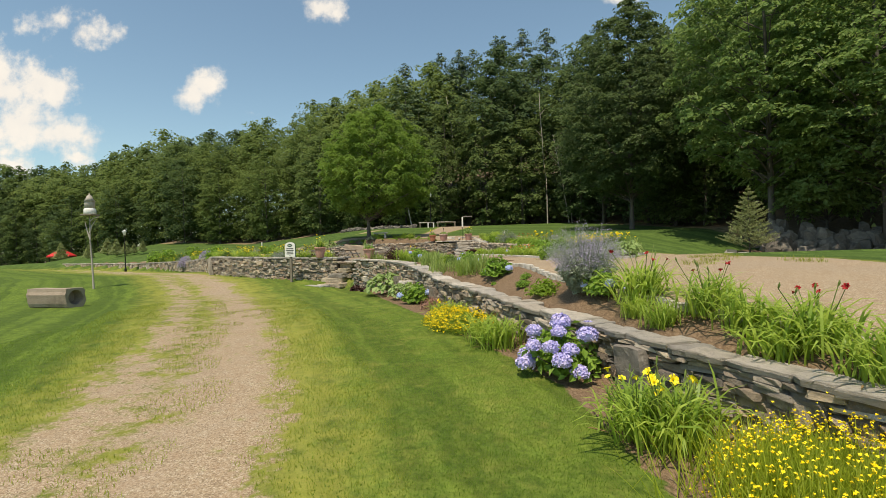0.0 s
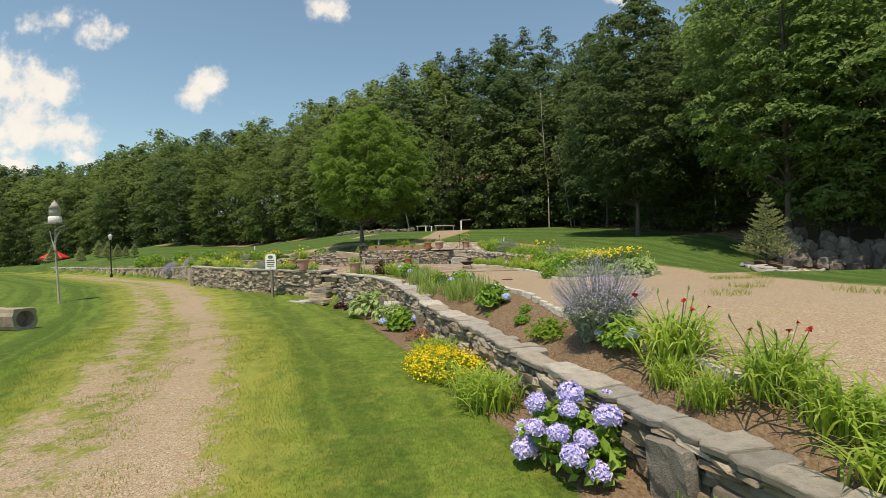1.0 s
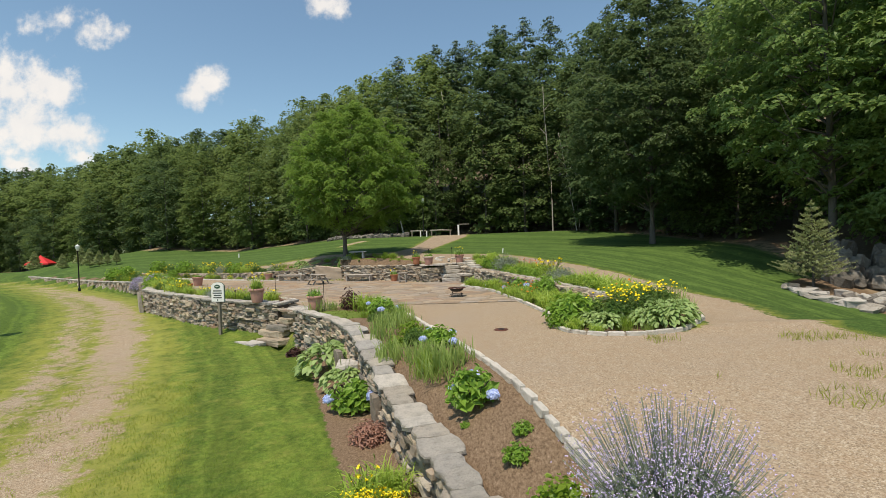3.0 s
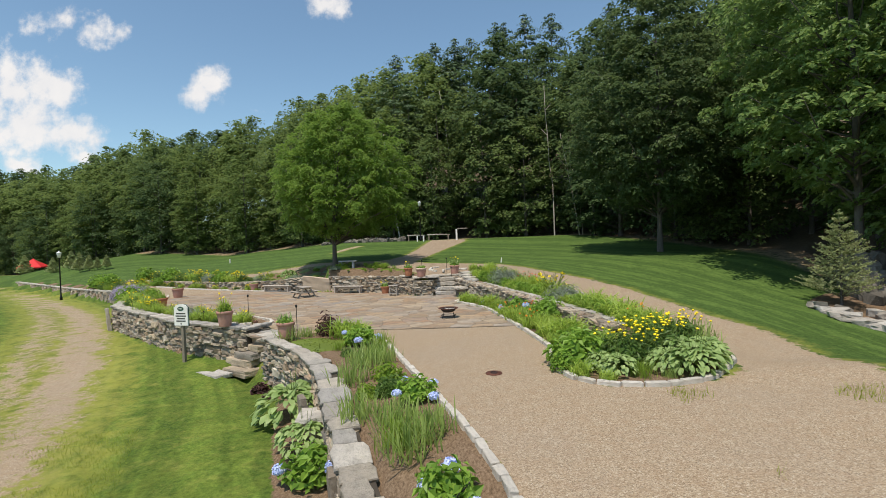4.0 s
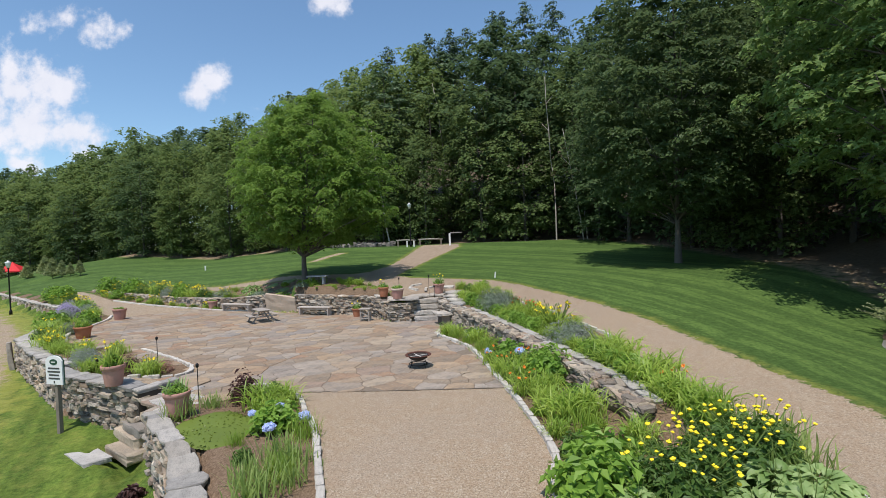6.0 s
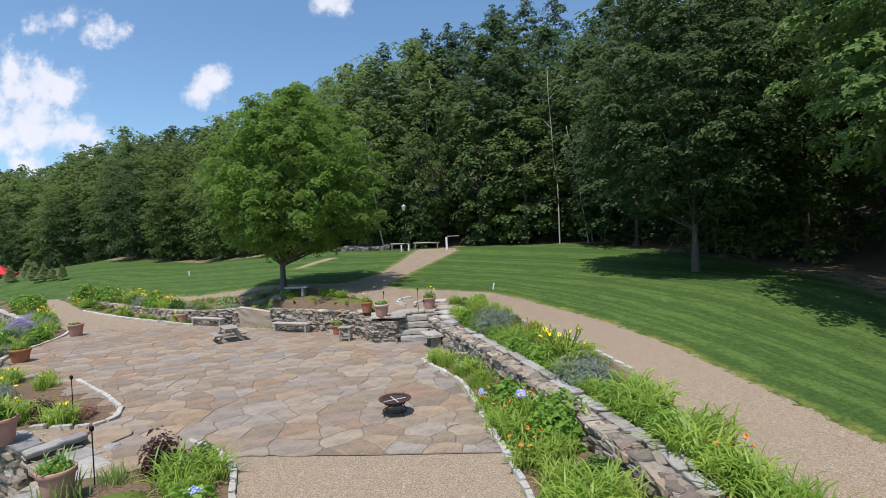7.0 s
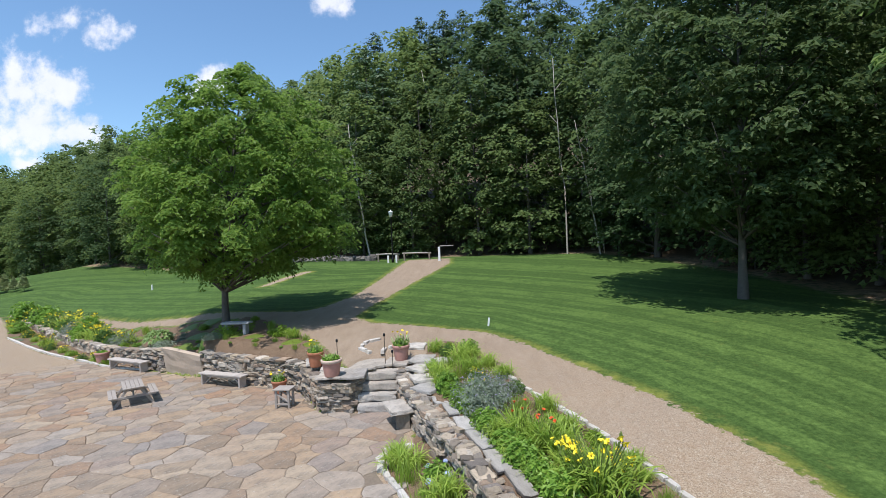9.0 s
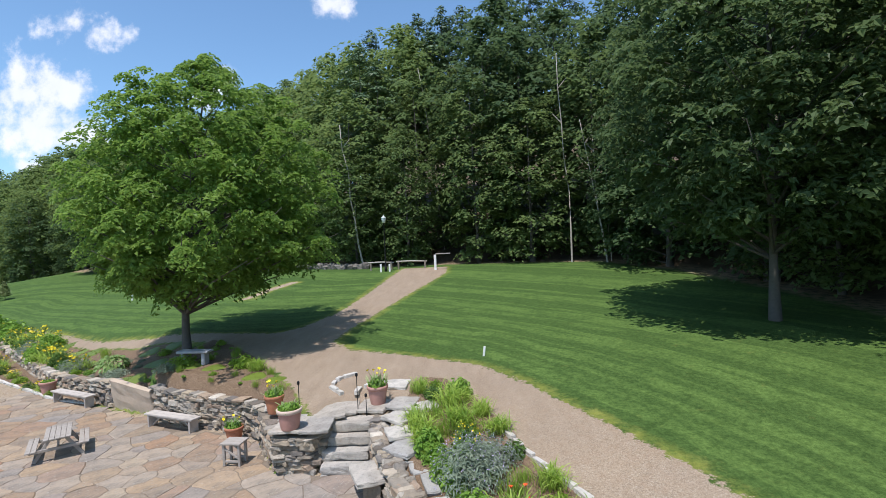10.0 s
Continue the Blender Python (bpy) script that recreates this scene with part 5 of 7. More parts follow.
def iris(seed):
    rng = np.random.default_rng(seed)
    root = thing("iris_clump", "clump of upright blue-green iris leaves", "iris", group="iris clumps")
    part("foliage", mesh_of("foliage", *straps(rng, 95, 0.62, 0.03, 0.0, 0.6, 0.5, 0.2), M_BLUELEAF), root)
    return root


def ornamental_grass(seed):
    rng = np.random.default_rng(seed)
    root = thing("garden_grass", "tuft of fine upright green leaves in the bed", "ornamental grass", group="grassy tufts")
    part("foliage", mesh_of("foliage", *straps(rng, 150, 0.6, 0.012, 0.0, 0.5, 0.7, 0.15), M_FINELEAF), root)
    return root


def floret_ball(seed, mat, r=0.085):
    """A rounded head of many small four-petalled florets."""
    rng = np.random.default_rng(seed)
    n = 170
    d = rng.normal(size=(n, 3))
    d /= np.linalg.norm(d, axis=1, keepdims=True)
    d[:, 2] = np.where(d[:, 2] < -0.55, -d[:, 2], d[:, 2])
    p = d * np.array([1, 1, 0.82]) * r * rng.uniform(0.86, 1.06, n)[:, None]
    v, f = leaf_cards(p, d + rng.normal(size=(n, 3)) * 0.25, np.full(n, r * 0.36), rng, 1.15)
    bm = bmesh.new()
    bmesh.ops.create_icosphere(bm, subdivisions=2, radius=r * 0.82, matrix=Matrix.Diagonal((1, 1, 0.82, 1)))
    vs = [tuple(x) for x in v] + [tuple(x.co) for x in bm.verts]
    fs = [tuple(x) for x in f] + [tuple(x.index + len(v) for x in g.verts) for g in bm.faces]
    bm.free()
    return mesh_of("flower_head", vs, fs, mat)


HEADS = [floret_ball(s, M_BLUE, 0.094) for s in range(3)]
PALE_HEADS = [floret_ball(10 + s, M_PALEBLUE, 0.07) for s in range(2)]


def hydrangea(seed, r, tall, blooms, heads, label):
    rng = np.random.default_rng(seed)
    root = thing("hydrangea", label, "hydrangea", group="hydrangeas")
    v, f = dome(rng, int(640 * r / 0.5), r * 0.92, tall * 0.9, 0.078, 0.06, 0.55, 1.45, 0.45)
    part("foliage", mesh_of("foliage", v, f, M_HYDLEAF), root)
    ends = [np.array([rng.uniform(-r, r) * 0.7, rng.uniform(-r, r) * 0.7, tall * rng.uniform(0.5, 0.85)]) for _ in range(9)]
    tagged(part("stem", mesh_of("stem", *stalks(rng, ends, 0.009), M_BARK), root), kind="stuff")
    spots, tries = [], 0
    while len(spots) < blooms and tries < 800:
        tries += 1
        d = rng.normal(size=3)
        d[2] = abs(d[2]) * 0.9
        d[1] -= 0.35
        d /= np.linalg.norm(d)
        p = d * np.array([r, r, tall]) * rng.uniform(0.93, 1.05) + np.array([0, 0, 0.08])
        if all(np.linalg.norm(p - q) > 0.15 for q in spots):
            spots.append(p)
            part("flower_head", heads[len(spots) % len(heads)], root, "round blue flower head", Matrix.Translation(Vector(p)) @ Matrix.Rotation(rng.uniform(0, 6), 4, "Z") @ Matrix.Scale(rng.uniform(0.8, 1.2), 4))
    return root


def daisies(rng, n, rx, rz, size, jitter=0.05):
    """Small star-shaped flowers over a mound: each of two crossed pointed blades."""
    d = rng.normal(size=(n, 3))
    d[:, 2] = np.abs(d[:, 2]) + 0.15
    d /= np.linalg.norm(d, axis=1, keepdims=True)
    p = d * np.array([rx, rx, rz]) * rng.uniform(0.98, 1.12, n)[:, None] + rng.normal(size=(n, 3)) * jitter
    nrm = d * 0.5 + np.array([0, 0, 1.0]) + rng.normal(size=(n, 3)) * 0.3
    v1, f1 = leaf_cards(p, nrm, np.full(n, size), rng, 1.0)
    v2, f2 = leaf_cards(p + [0, 0, size * 0.08], nrm, np.full(n, size), rng, 1.0)
    return np.vstack([v1, v2]), np.vstack([f1, f2 + len(v1)])


def coreopsis(seed, r, tall, flowers, size, label):
    rng = np.random.default_rng(seed)
    root = thing("coreopsis", label, "coreopsis", group="coreopsis mounds")
    part("foliage", mesh_of("foliage", *dome(rng, int(13000 * r), r, tall, 0.017, 0.0, 0.8, 4.0, 0.3), M_FINELEAF), root)
    tagged(part("bloom", mesh_of("bloom", *daisies(rng, flowers, r, tall, size, 0.03), M_YELLOW), root, "many small bright yellow flowers"), kind="stuff")
    return root


def airy_coreopsis(seed, r, tall, flowers):
    """A dense tuft of thread-like leaves, topped by many tiny flowers."""
    rng = np.random.default_rng(seed)
    root = thing("coreopsis", "airy bright green coreopsis mound dotted with small yellow flowers", "coreopsis", group="coreopsis mounds")
    part("foliage", mesh_of("foliage", *straps(rng, 4200, tall * 0.98, 0.0075, 0.0, 0.7, 0.45, r * 0.48), M_THREADLEAF), root)
    tagged(part("bloom", mesh_of("bloom", *daisies(rng, flowers, r * 0.95, tall, 0.021, 0.05), M_YELLOW), root, "many small bright yellow flowers"), kind="stuff")
    return root


def hosta(seed, r=0.48, n=270):
    rng = np.random.default_rng(seed)
    root = thing("hosta", "broad-leaved light green hosta", "hosta", group="hostas")
    for _ in range(1):
        vs, fs = [], []
        for i in range(n):
            w = rng.uniform(0, 2 * math.pi)
            d, side = np.array([math.cos(w), math.sin(w), 0]), np.array([-math.sin(w), math.cos(w), 0])
            tilt, ln = rng.uniform(0.0, 1.25), r * rng.uniform(0.2, 0.34)
            start = d * r * (0.08 + 0.72 * math.sin(tilt)) + np.array([0, 0, r * (0.05 + 0.75 * math.cos(tilt))])
            at, turned = len(vs), rng.uniform(0.1, 0.9)
            side = side * math.cos(0.5) + np.array([0, 0, rng.uniform(-0.6, 0.6)])
            for k, (s, ww) in enumerate(((0, 0.02), (0.2, 0.22), (0.5, 0.31), (0.8, 0.22), (1.0, 0.0))):
                a = tilt * 0.75 + turned + 0.9 * s
                p = start + (d * math.sin(min(a, 2.2)) + np.array([0, 0, math.cos(min(a, 2.2))])) * ln * s
                lift = np.array([0, 0, 0.12 * ww * ln])
                vs += [p - side * ww * ln + lift, p - lift * 0.6, p + side * ww * ln + lift]
            fs += [(at + 3 * k + j, at + 3 * k + j + 1, at + 3 * k + j + 4, at + 3 * k + j + 3) for k in range(4) for j in range(2)]
        part("foliage", mesh_of("foliage", [tuple(v) for v in vs], fs, M_HOSTALEAF, True), root)
    tips = [np.array([rng.uniform(-0.2, 0.2), rng.uniform(-0.2, 0.2), r * rng.uniform(1.2, 1.5)]) for _ in range(4)]
    tagged(part("scape", mesh_of("scape", *stalks(rng, tips, 0.005), M_STEM), root), kind="stuff")
    return root


def sage(seed, r=0.6, tall=0.95):
    """Russian sage: silver stems that fan out, hazed with lavender flowers towards the tips."""
    rng = np.random.default_rng(seed)
    root = thing("russian_sage", "silvery shrub hazed with lavender flower spikes", "russian sage", group="russian sage")
    tips = []
    for _ in range(330):
        w, k = rng.uniform(0, 6.283), math.sqrt(rng.uniform(0, 1))
        tips.append(np.array([math.cos(w) * k * r, math.sin(w) * k * r, tall * rng.uniform(0.75, 1.08) * (1 - 0.35 * k * k)]))
    tagged(part("stem", mesh_of("stem", *stalks(rng, tips, 0.0028, 0.1), M_GREYLEAF), root), kind="stuff")
    low, high = [], []
    for t in tips:
        b = t * np.array([0.27, 0.27, 0])
        for s in rng.uniform(0.06, 0.6, 22):
            low.append(b + (t - b) * s + rng.normal(size=3) * 0.022)
        for s in rng.uniform(0.48, 1.04, 22):
            high.append(b + (t - b) * s + rng.normal(size=3) * 0.026)
    low, high = np.array(low), np.array(high)
    part("foliage", mesh_of("foliage", *leaf_cards(low, rng.normal(size=low.shape) + [0, 0, 0.6], np.full(len(low), 0.034), rng, 2.4), M_GREYLEAF), root)
    tagged(part("bloom", mesh_of("bloom", *leaf_cards(high, rng.normal(size=high.shape), np.full(len(high), 0.0115), rng, 1.4), M_LAVENDER), root, "hazy lavender flower spikes"), kind="stuff")
    return root


def lavender(seed, r=0.42, tall=0.4):
    rng = np.random.default_rng(seed)
    root = thing("lavender", "low grey-green lavender mound", "lavender", group="lavender mounds")
    part("foliage", mesh_of("foliage", *dome(rng, 2600, r, tall, 0.021, 0.0, 0.9, 3.4, 0.4), M_GREYLEAF), root)
    tagged(part("bloom", mesh_of("bloom", *daisies(rng, 240, r, tall * 1.1, 0.014, 0.03), M_LAVENDER), root, "faded violet flowers"), kind="stuff")
    return root


def mound(seed, mat, name, label, category, r=0.3, tall=0.28, n=480, size=0.054, long=1.5, flowers=None, cushion=False):
    rng = np.random.default_rng(seed)
    root = thing(name, label, category, group=category + " plants")
    part("foliage", mesh_of("foliage", *dome(rng, n, r, tall, size, 0.0, 0.6, long, 0.35), mat), root)
    if cushion:
        # the close mat of stems under the leaves, with a lobed rim
        vs, rows = [(0, 0, tall * 0.9)], 14
        for k, (rr, zz) in enumerate(((0.35, 0.88), (0.65, 0.75), (0.88, 0.5), (1.02, -0.3))):
            vs += [(math.cos(a) * rr * r * (1 + 0.15 * math.sin(3 * a + seed)), math.sin(a) * rr * r * (1 + 0.15 * math.sin(3 * a + seed)), zz * tall * rng.uniform(0.85, 1.1)) for a in np.linspace(0, 6.283, rows, endpoint=False)]
        fs = [(0, 1 + i, 1 + (i + 1) % rows) for i in range(rows)] + [(1 + k * rows + i, 1 + (k + 1) * rows + i, 1 + (k + 1) * rows + (i + 1) % rows, 1 + k * rows + (i + 1) % rows) for k in range(3) for i in range(rows)]
        part("cushion", mesh_of("cushion", vs, fs, mat, True), root)
    if flowers:
        tagged(part("bloom", mesh_of("bloom", *daisies(rng, flowers[1], r, tall * 1.1, flowers[2], 0.03), flowers[0]), root, "small scattered blooms"), kind="stuff")
    return root


def yarrow(seed, r=0.58, tall=0.56, heads=40):
    """Feathery stems with flat yellow flower plates."""
    rng = np.random.default_rng(seed)
    root = thing("yarrow", "feathery dark green plant with flat yellow flower heads", "yarrow", group="yarrow")
    part("foliage", mesh_of("foliage", *dome(rng, 2600, r * 0.95, tall * 0.82, 0.05, 0, 0.8, 2.4, 0.3), M_DARKLEAF), root)
    tips = [np.array([rng.uniform(-r, r), rng.uniform(-r, r), tall * rng.uniform(0.82, 1.15)]) for _ in range(heads)]
    tagged(part("scape", mesh_of("scape", *stalks(rng, tips, 0.005), M_STEM), root), kind="stuff")
    bm = bmesh.new()
    bmesh.ops.create_cone(bm, cap_ends=True, segments=9, radius1=0.008, radius2=0.026, depth=0.018)
    top = [v for v in bm.verts if v.co.z > 0]
    c = bmesh.ops.create_vert(bm, co=(0, 0, 0.026))["vert"][0]
    for v in top:
        v.co += Vector((random.uniform(-0.006, 0.006), random.uniform(-0.006, 0.006), random.uniform(-0.004, 0.004)))
    ring = sorted(top, key=lambda v: math.atan2(v.co.y, v.co.x))
    for a, b in zip(ring, ring[1:] + ring[:1]):
        bm.faces.new((a, b, c))
    head = bm_mesh("flower_head", bm, M_YELLOW)
    for t in tips:
        part("flower_head", head, root, "flat yellow flower head", Matrix.Translation(Vector(t)) @ Euler((rng.uniform(-0.25, 0.25), rng.uniform(-0.25, 0.25), rng.uniform(0, 6))).to_matrix().to_4x4() @ Matrix.Scale(rng.uniform(0.75, 1.3), 4))
    return root


KINDS = {}
PLANTED = []
_rng = random.Random(5)


def grow(kind, x, y, scale=1.0, lift=0.0):
    """Sets a plant of this kind on the ground, as a copy once one stands."""
    makers = PLANTS[kind]
    px, py = np.array([x]), np.array([y])
    if y < 31 and x > 1 and signed(px, py, UPPER)[0] > 0:
        x += max(0.0, 0.95 - float(line_distance(px, py, WALL_C)[0][0]))
    PLANTED.append((x, y))
    scale *= 1.18
    k = _rng.randrange(len(makers))
    # low mats and cushions lie with the slope
    lie = Matrix.Identity(4)
    if kind in ("moss", "silver"):
        gx, gy = height(x + 0.25, y) - height(x - 0.25, y), height(x, y + 0.25) - height(x, y - 0.25)
        if math.hypot(gx, gy) < 0.4:
            lie = Vector((0, 0, 1)).rotation_difference(Vector((-gx / 0.5, -gy / 0.5, 1))).to_matrix().to_4x4()
    m = Matrix.Translation((x, y, height(x, y) + lift - 0.01)) @ lie @ Matrix.Rotation(_rng.uniform(0, 6.28) if kind not in ("hydrangea_big",) else 0.0, 4, "Z") @ Matrix.Diagonal((scale * _rng.uniform(0.93, 1.07), scale * _rng.uniform(0.93, 1.07), scale * _rng.uniform(0.92, 1.08), 1))
    if (kind, k) not in KINDS:
        KINDS[kind, k] = makers[k]()
        KINDS[kind, k].matrix_basis = m
        return KINDS[kind, k]
    return copy_thing(KINDS[kind, k], m)


PLANTS = {
    "lily": [lambda: daylily(1, 0, "yellow"), lambda: daylily(2, 0, "yellow", 1.05), lambda: daylily(3, 0, "yellow", 0.9)],
    "lily_yellow": [lambda: daylily(4, 5, "yellow"), lambda: daylily(5, 7, "yellow", 0.95)],
    "lily_gold": [lambda: daylily(9, 24, "yellow", 0.95), lambda: daylily(10, 18, "yellow", 0.9)],
    "lily_red": [lambda: daylily(6, 4, "red", 1.05), lambda: daylily(7, 5, "red")],
    "lily_scarlet": [lambda: daylily(15, 5, "scarlet", 0.95)],
    "lily_orange": [lambda: daylily(8, 6, "orange", 0.9)],
    "iris": [lambda: iris(11), lambda: iris(12)],
    "grass": [lambda: ornamental_grass(13), lambda: ornamental_grass(14)],
    "hydrangea_big": [lambda: hydrangea(21, 0.5, 0.5, 21, HEADS, "hydrangea bush heavy with violet-blue flower heads")],
    "hydrangea": [lambda: hydrangea(22, 0.36, 0.38, 4, PALE_HEADS, "leafy hydrangea with a few pale blue flower heads"), lambda: hydrangea(23, 0.32, 0.36, 3, PALE_HEADS, "leafy hydrangea with a few pale blue flower heads")],
    "coreopsis": [lambda: coreopsis(31, 0.5, 0.32, 1100, 0.031, "mound covered in bright yellow coreopsis flowers")],
    "coreopsis_airy": [lambda: airy_coreopsis(32, 0.64, 0.5, 1500)],
    "hosta": [lambda: hosta(41), lambda: hosta(42, 0.45, 230)],
    "sage": [lambda: sage(51)],
    "lavender": [lambda: lavender(52), lambda: lavender(53)],
    "sedum": [lambda: mound(61, M_FINELEAF, "sedum", "rounded fresh green sedum mound", "sedum"), lambda: mound(62, M_HYDLEAF, "sedum", "rounded fresh green sedum mound", "sedum", 0.32, 0.3, 430, 0.072)],
    "shrub": [lambda: mound(63, M_DARKLEAF, "leafy_perennial", "bushy dark green leafy perennial", "perennial", 0.36, 0.42, 900, 0.066), lambda: mound(64, M_HYDLEAF, "leafy_perennial", "bushy green leafy perennial", "perennial", 0.34, 0.45, 820, 0.072)],
    "burgundy": [lambda: mound(65, M_REDLEAF, "burgundy_shrub", "small shrub with dark burgundy leaves", "shrub", 0.34, 0.6, 700, 0.06)],
    "heuchera": [lambda: mound(66, M_REDLEAF, "heuchera", "low dark red-leaved heuchera", "heuchera", 0.22, 0.2, 350, 0.07)],
    "astilbe": [lambda: mound(67, M_PINKLEAF, "astilbe", "faded pink-brown astilbe plumes", "astilbe", 0.3, 0.34, 1300, 0.035, 2.4)],
    "moss": [lambda: mound(68, M_MOSS, "creeping_thyme", "flat yellow-green mat of creeping thyme", "ground cover", 0.5, 0.05, 700, 0.03, cushion=True)],
    "silver": [lambda: mound(69, M_GREYLEAF, "silver_mound", "low silver-green cushion plant", "cushion plant", 0.3, 0.17, 1100, 0.025)],
    "daisy": [lambda: mound(70, M_DARKLEAF, "golden_marguerite", "bushy green plant with small yellow blooms", "perennial", 0.4, 0.5, 1200, 0.05, 1.8, (M_YELLOW, 45, 0.05))],
    "spirea": [lambda: mound(71, M_GREYLEAF, "catmint", "hazy violet-flowered catmint mound", "catmint", 0.42, 0.46, 1500, 0.04, 2.4, (M_LAVENDER, 3600, 0.02))],
    "yarrow": [lambda: yarrow(72)],
}

# the bed below the front wall
for kind, x, y, s in [("coreopsis_airy", 2.98, 3.05, 1.0), ("coreopsis_airy", 3.5, 2.2, 0.95), ("lily_yellow", 2.3, 4.2, 1.05), ("lily", 2.45, 4.45, 0.95), ("lily_yellow", 2.1, 4.45, 0.9), ("hydrangea_big", 1.8, 6.5, 1.13), ("lily", 1.0, 7.95, 0.95), ("lily", 0.8, 8.3, 0.75), ("coreopsis", 0.38, 9.45, 1.0), ("coreopsis", 0.1, 9.9, 0.75),
                      ("lily_yellow", -0.05, 10.35, 0.6), ("lily", 0.18, 10.6, 0.65), ("astilbe", -0.42, 12.3, 0.8), ("hydrangea", -0.95, 13.75, 1.25), ("hosta", -1.45, 14.9, 0.95), ("hosta", -2.2, 16.35, 1.2), ("heuchera", -3.75, 18.35, 0.9), ("heuchera", -3.3, 17.9, 0.7), ("sedum", 2.3, 5.35, 0.45)]:
    grow(kind, x, y, s)
# the bed on top of the front wall
for kind, x, y, s in [("lily_red", 4.2, 3.05, 1.0), ("lily", 4.4, 2.3, 1.0), ("lily", 3.85, 3.65, 0.9), ("lily_red", 3.85, 4.45, 0.95), ("lily", 3.5, 4.5, 0.75), ("lily", 3.62, 5.15, 0.8), ("lily_red", 3.5, 5.85, 0.85), ("lily", 2.98, 6.05, 0.75), ("lily", 2.85, 6.6, 0.7), ("lily_red", 3.1, 7.0, 0.95),
                      ("hydrangea", 2.7, 7.66, 0.6), ("sage", 2.55, 8.15, 1.0), ("sedum", 1.97, 9.0, 0.95), ("sedum", 1.68, 9.95, 0.85), ("sedum", 1.78, 10.3, 0.7), ("sedum", 1.12, 10.95, 0.4), ("hydrangea", 1.22, 11.35, 0.68),
                      ("iris", 0.72, 12.6, 0.75), ("iris", 0.55, 13.2, 0.8), ("iris", 0.95, 12.9, 0.7), ("iris", 0.3, 13.6, 0.65), ("grass", 0.45, 12.9, 0.7), ("hydrangea", 0.62, 14.2, 0.85), ("sedum", -0.27, 14.75, 0.65), ("shrub", 0.1, 14.7, 0.6), ("iris", -0.6, 16.3, 0.65), ("iris", -0.3, 16.6, 0.7), ("iris", -0.9, 16.75, 0.6), ("iris", -0.45, 17.2, 0.7), ("iris", -0.75, 17.4, 0.65), ("grass", -0.5, 16.8, 0.7),
                      ("shrub", -1.25, 17.3, 0.55), ("hydrangea", -1.25, 18.55, 1.05), ("lily", -1.6, 19.3, 0.8), ("lily", -1.95, 19.65, 0.85), ("lily", -1.6, 19.9, 0.7), ("moss", -2.15, 18.3, 1.0), ("moss", -2.45, 18.85, 0.9), ("moss", -1.95, 18.8, 0.8), ("burgundy", -2.5, 20.1, 0.9), ("iris", -3.0, 19.75, 0.6), ("shrub", -2.1, 20.55, 0.75), ("sedum", -2.9, 20.5, 0.7)]:
    grow(kind, x, y, s)
# the terrace bed with its pots
for kind, x, y, s in [("lily_yellow", -5.85, 22.1, 0.62), ("lily_yellow", -6.15, 22.4, 0.55), ("astilbe", -5.95, 22.75, 0.7), ("shrub", -6.6, 21.75, 0.5), ("lily_yellow", -6.9, 22.1, 0.6), ("lily_yellow", -7.25, 22.4, 0.65), ("burgundy", -6.75, 22.6, 0.65), ("lavender", -8.2, 22.95, 0.85), ("lavender", -8.7, 23.5, 0.8), ("heuchera", -6.4, 22.1, 0.6), ("lily", -7.5, 22.2, 0.55), ("lily_gold", -10.7, 24.75, 0.75), ("lily_yellow", -11.2, 25.2, 0.8), ("lily_gold", -11.6, 25.75, 0.75), ("lily", -10.2, 24.4, 0.6), ("lily_yellow", -12.30, 26.54, 0.72), ("daisy", -12.78, 26.61, 0.72), ("lily_yellow", -13.92, 28.23, 0.72), ("lily", -15.00, 30.20, 0.72), ("lavender", -13.73, 28.85, 0.80), ("spirea", -17.40, 33.20, 1.0), ("lily_yellow", -16.10, 32.90, 0.72), ("lily", -16.80, 33.90, 0.9), ("shrub", -18.40, 34.60, 1.0), ("spirea", -21.7, 38.2, 1.15), ("shrub", -19.30, 36.60, 1.2), ("lily_gold", -20.90, 38.20, 1.2), ("shrub", -22.20, 39.60, 1.2), ("daisy", -23.90, 41.10, 1.3), ("shrub", -26.70, 43.80, 1.4), ("shrub", -28.70, 45.20, 1.3)]:
    grow(kind, x, y, s)
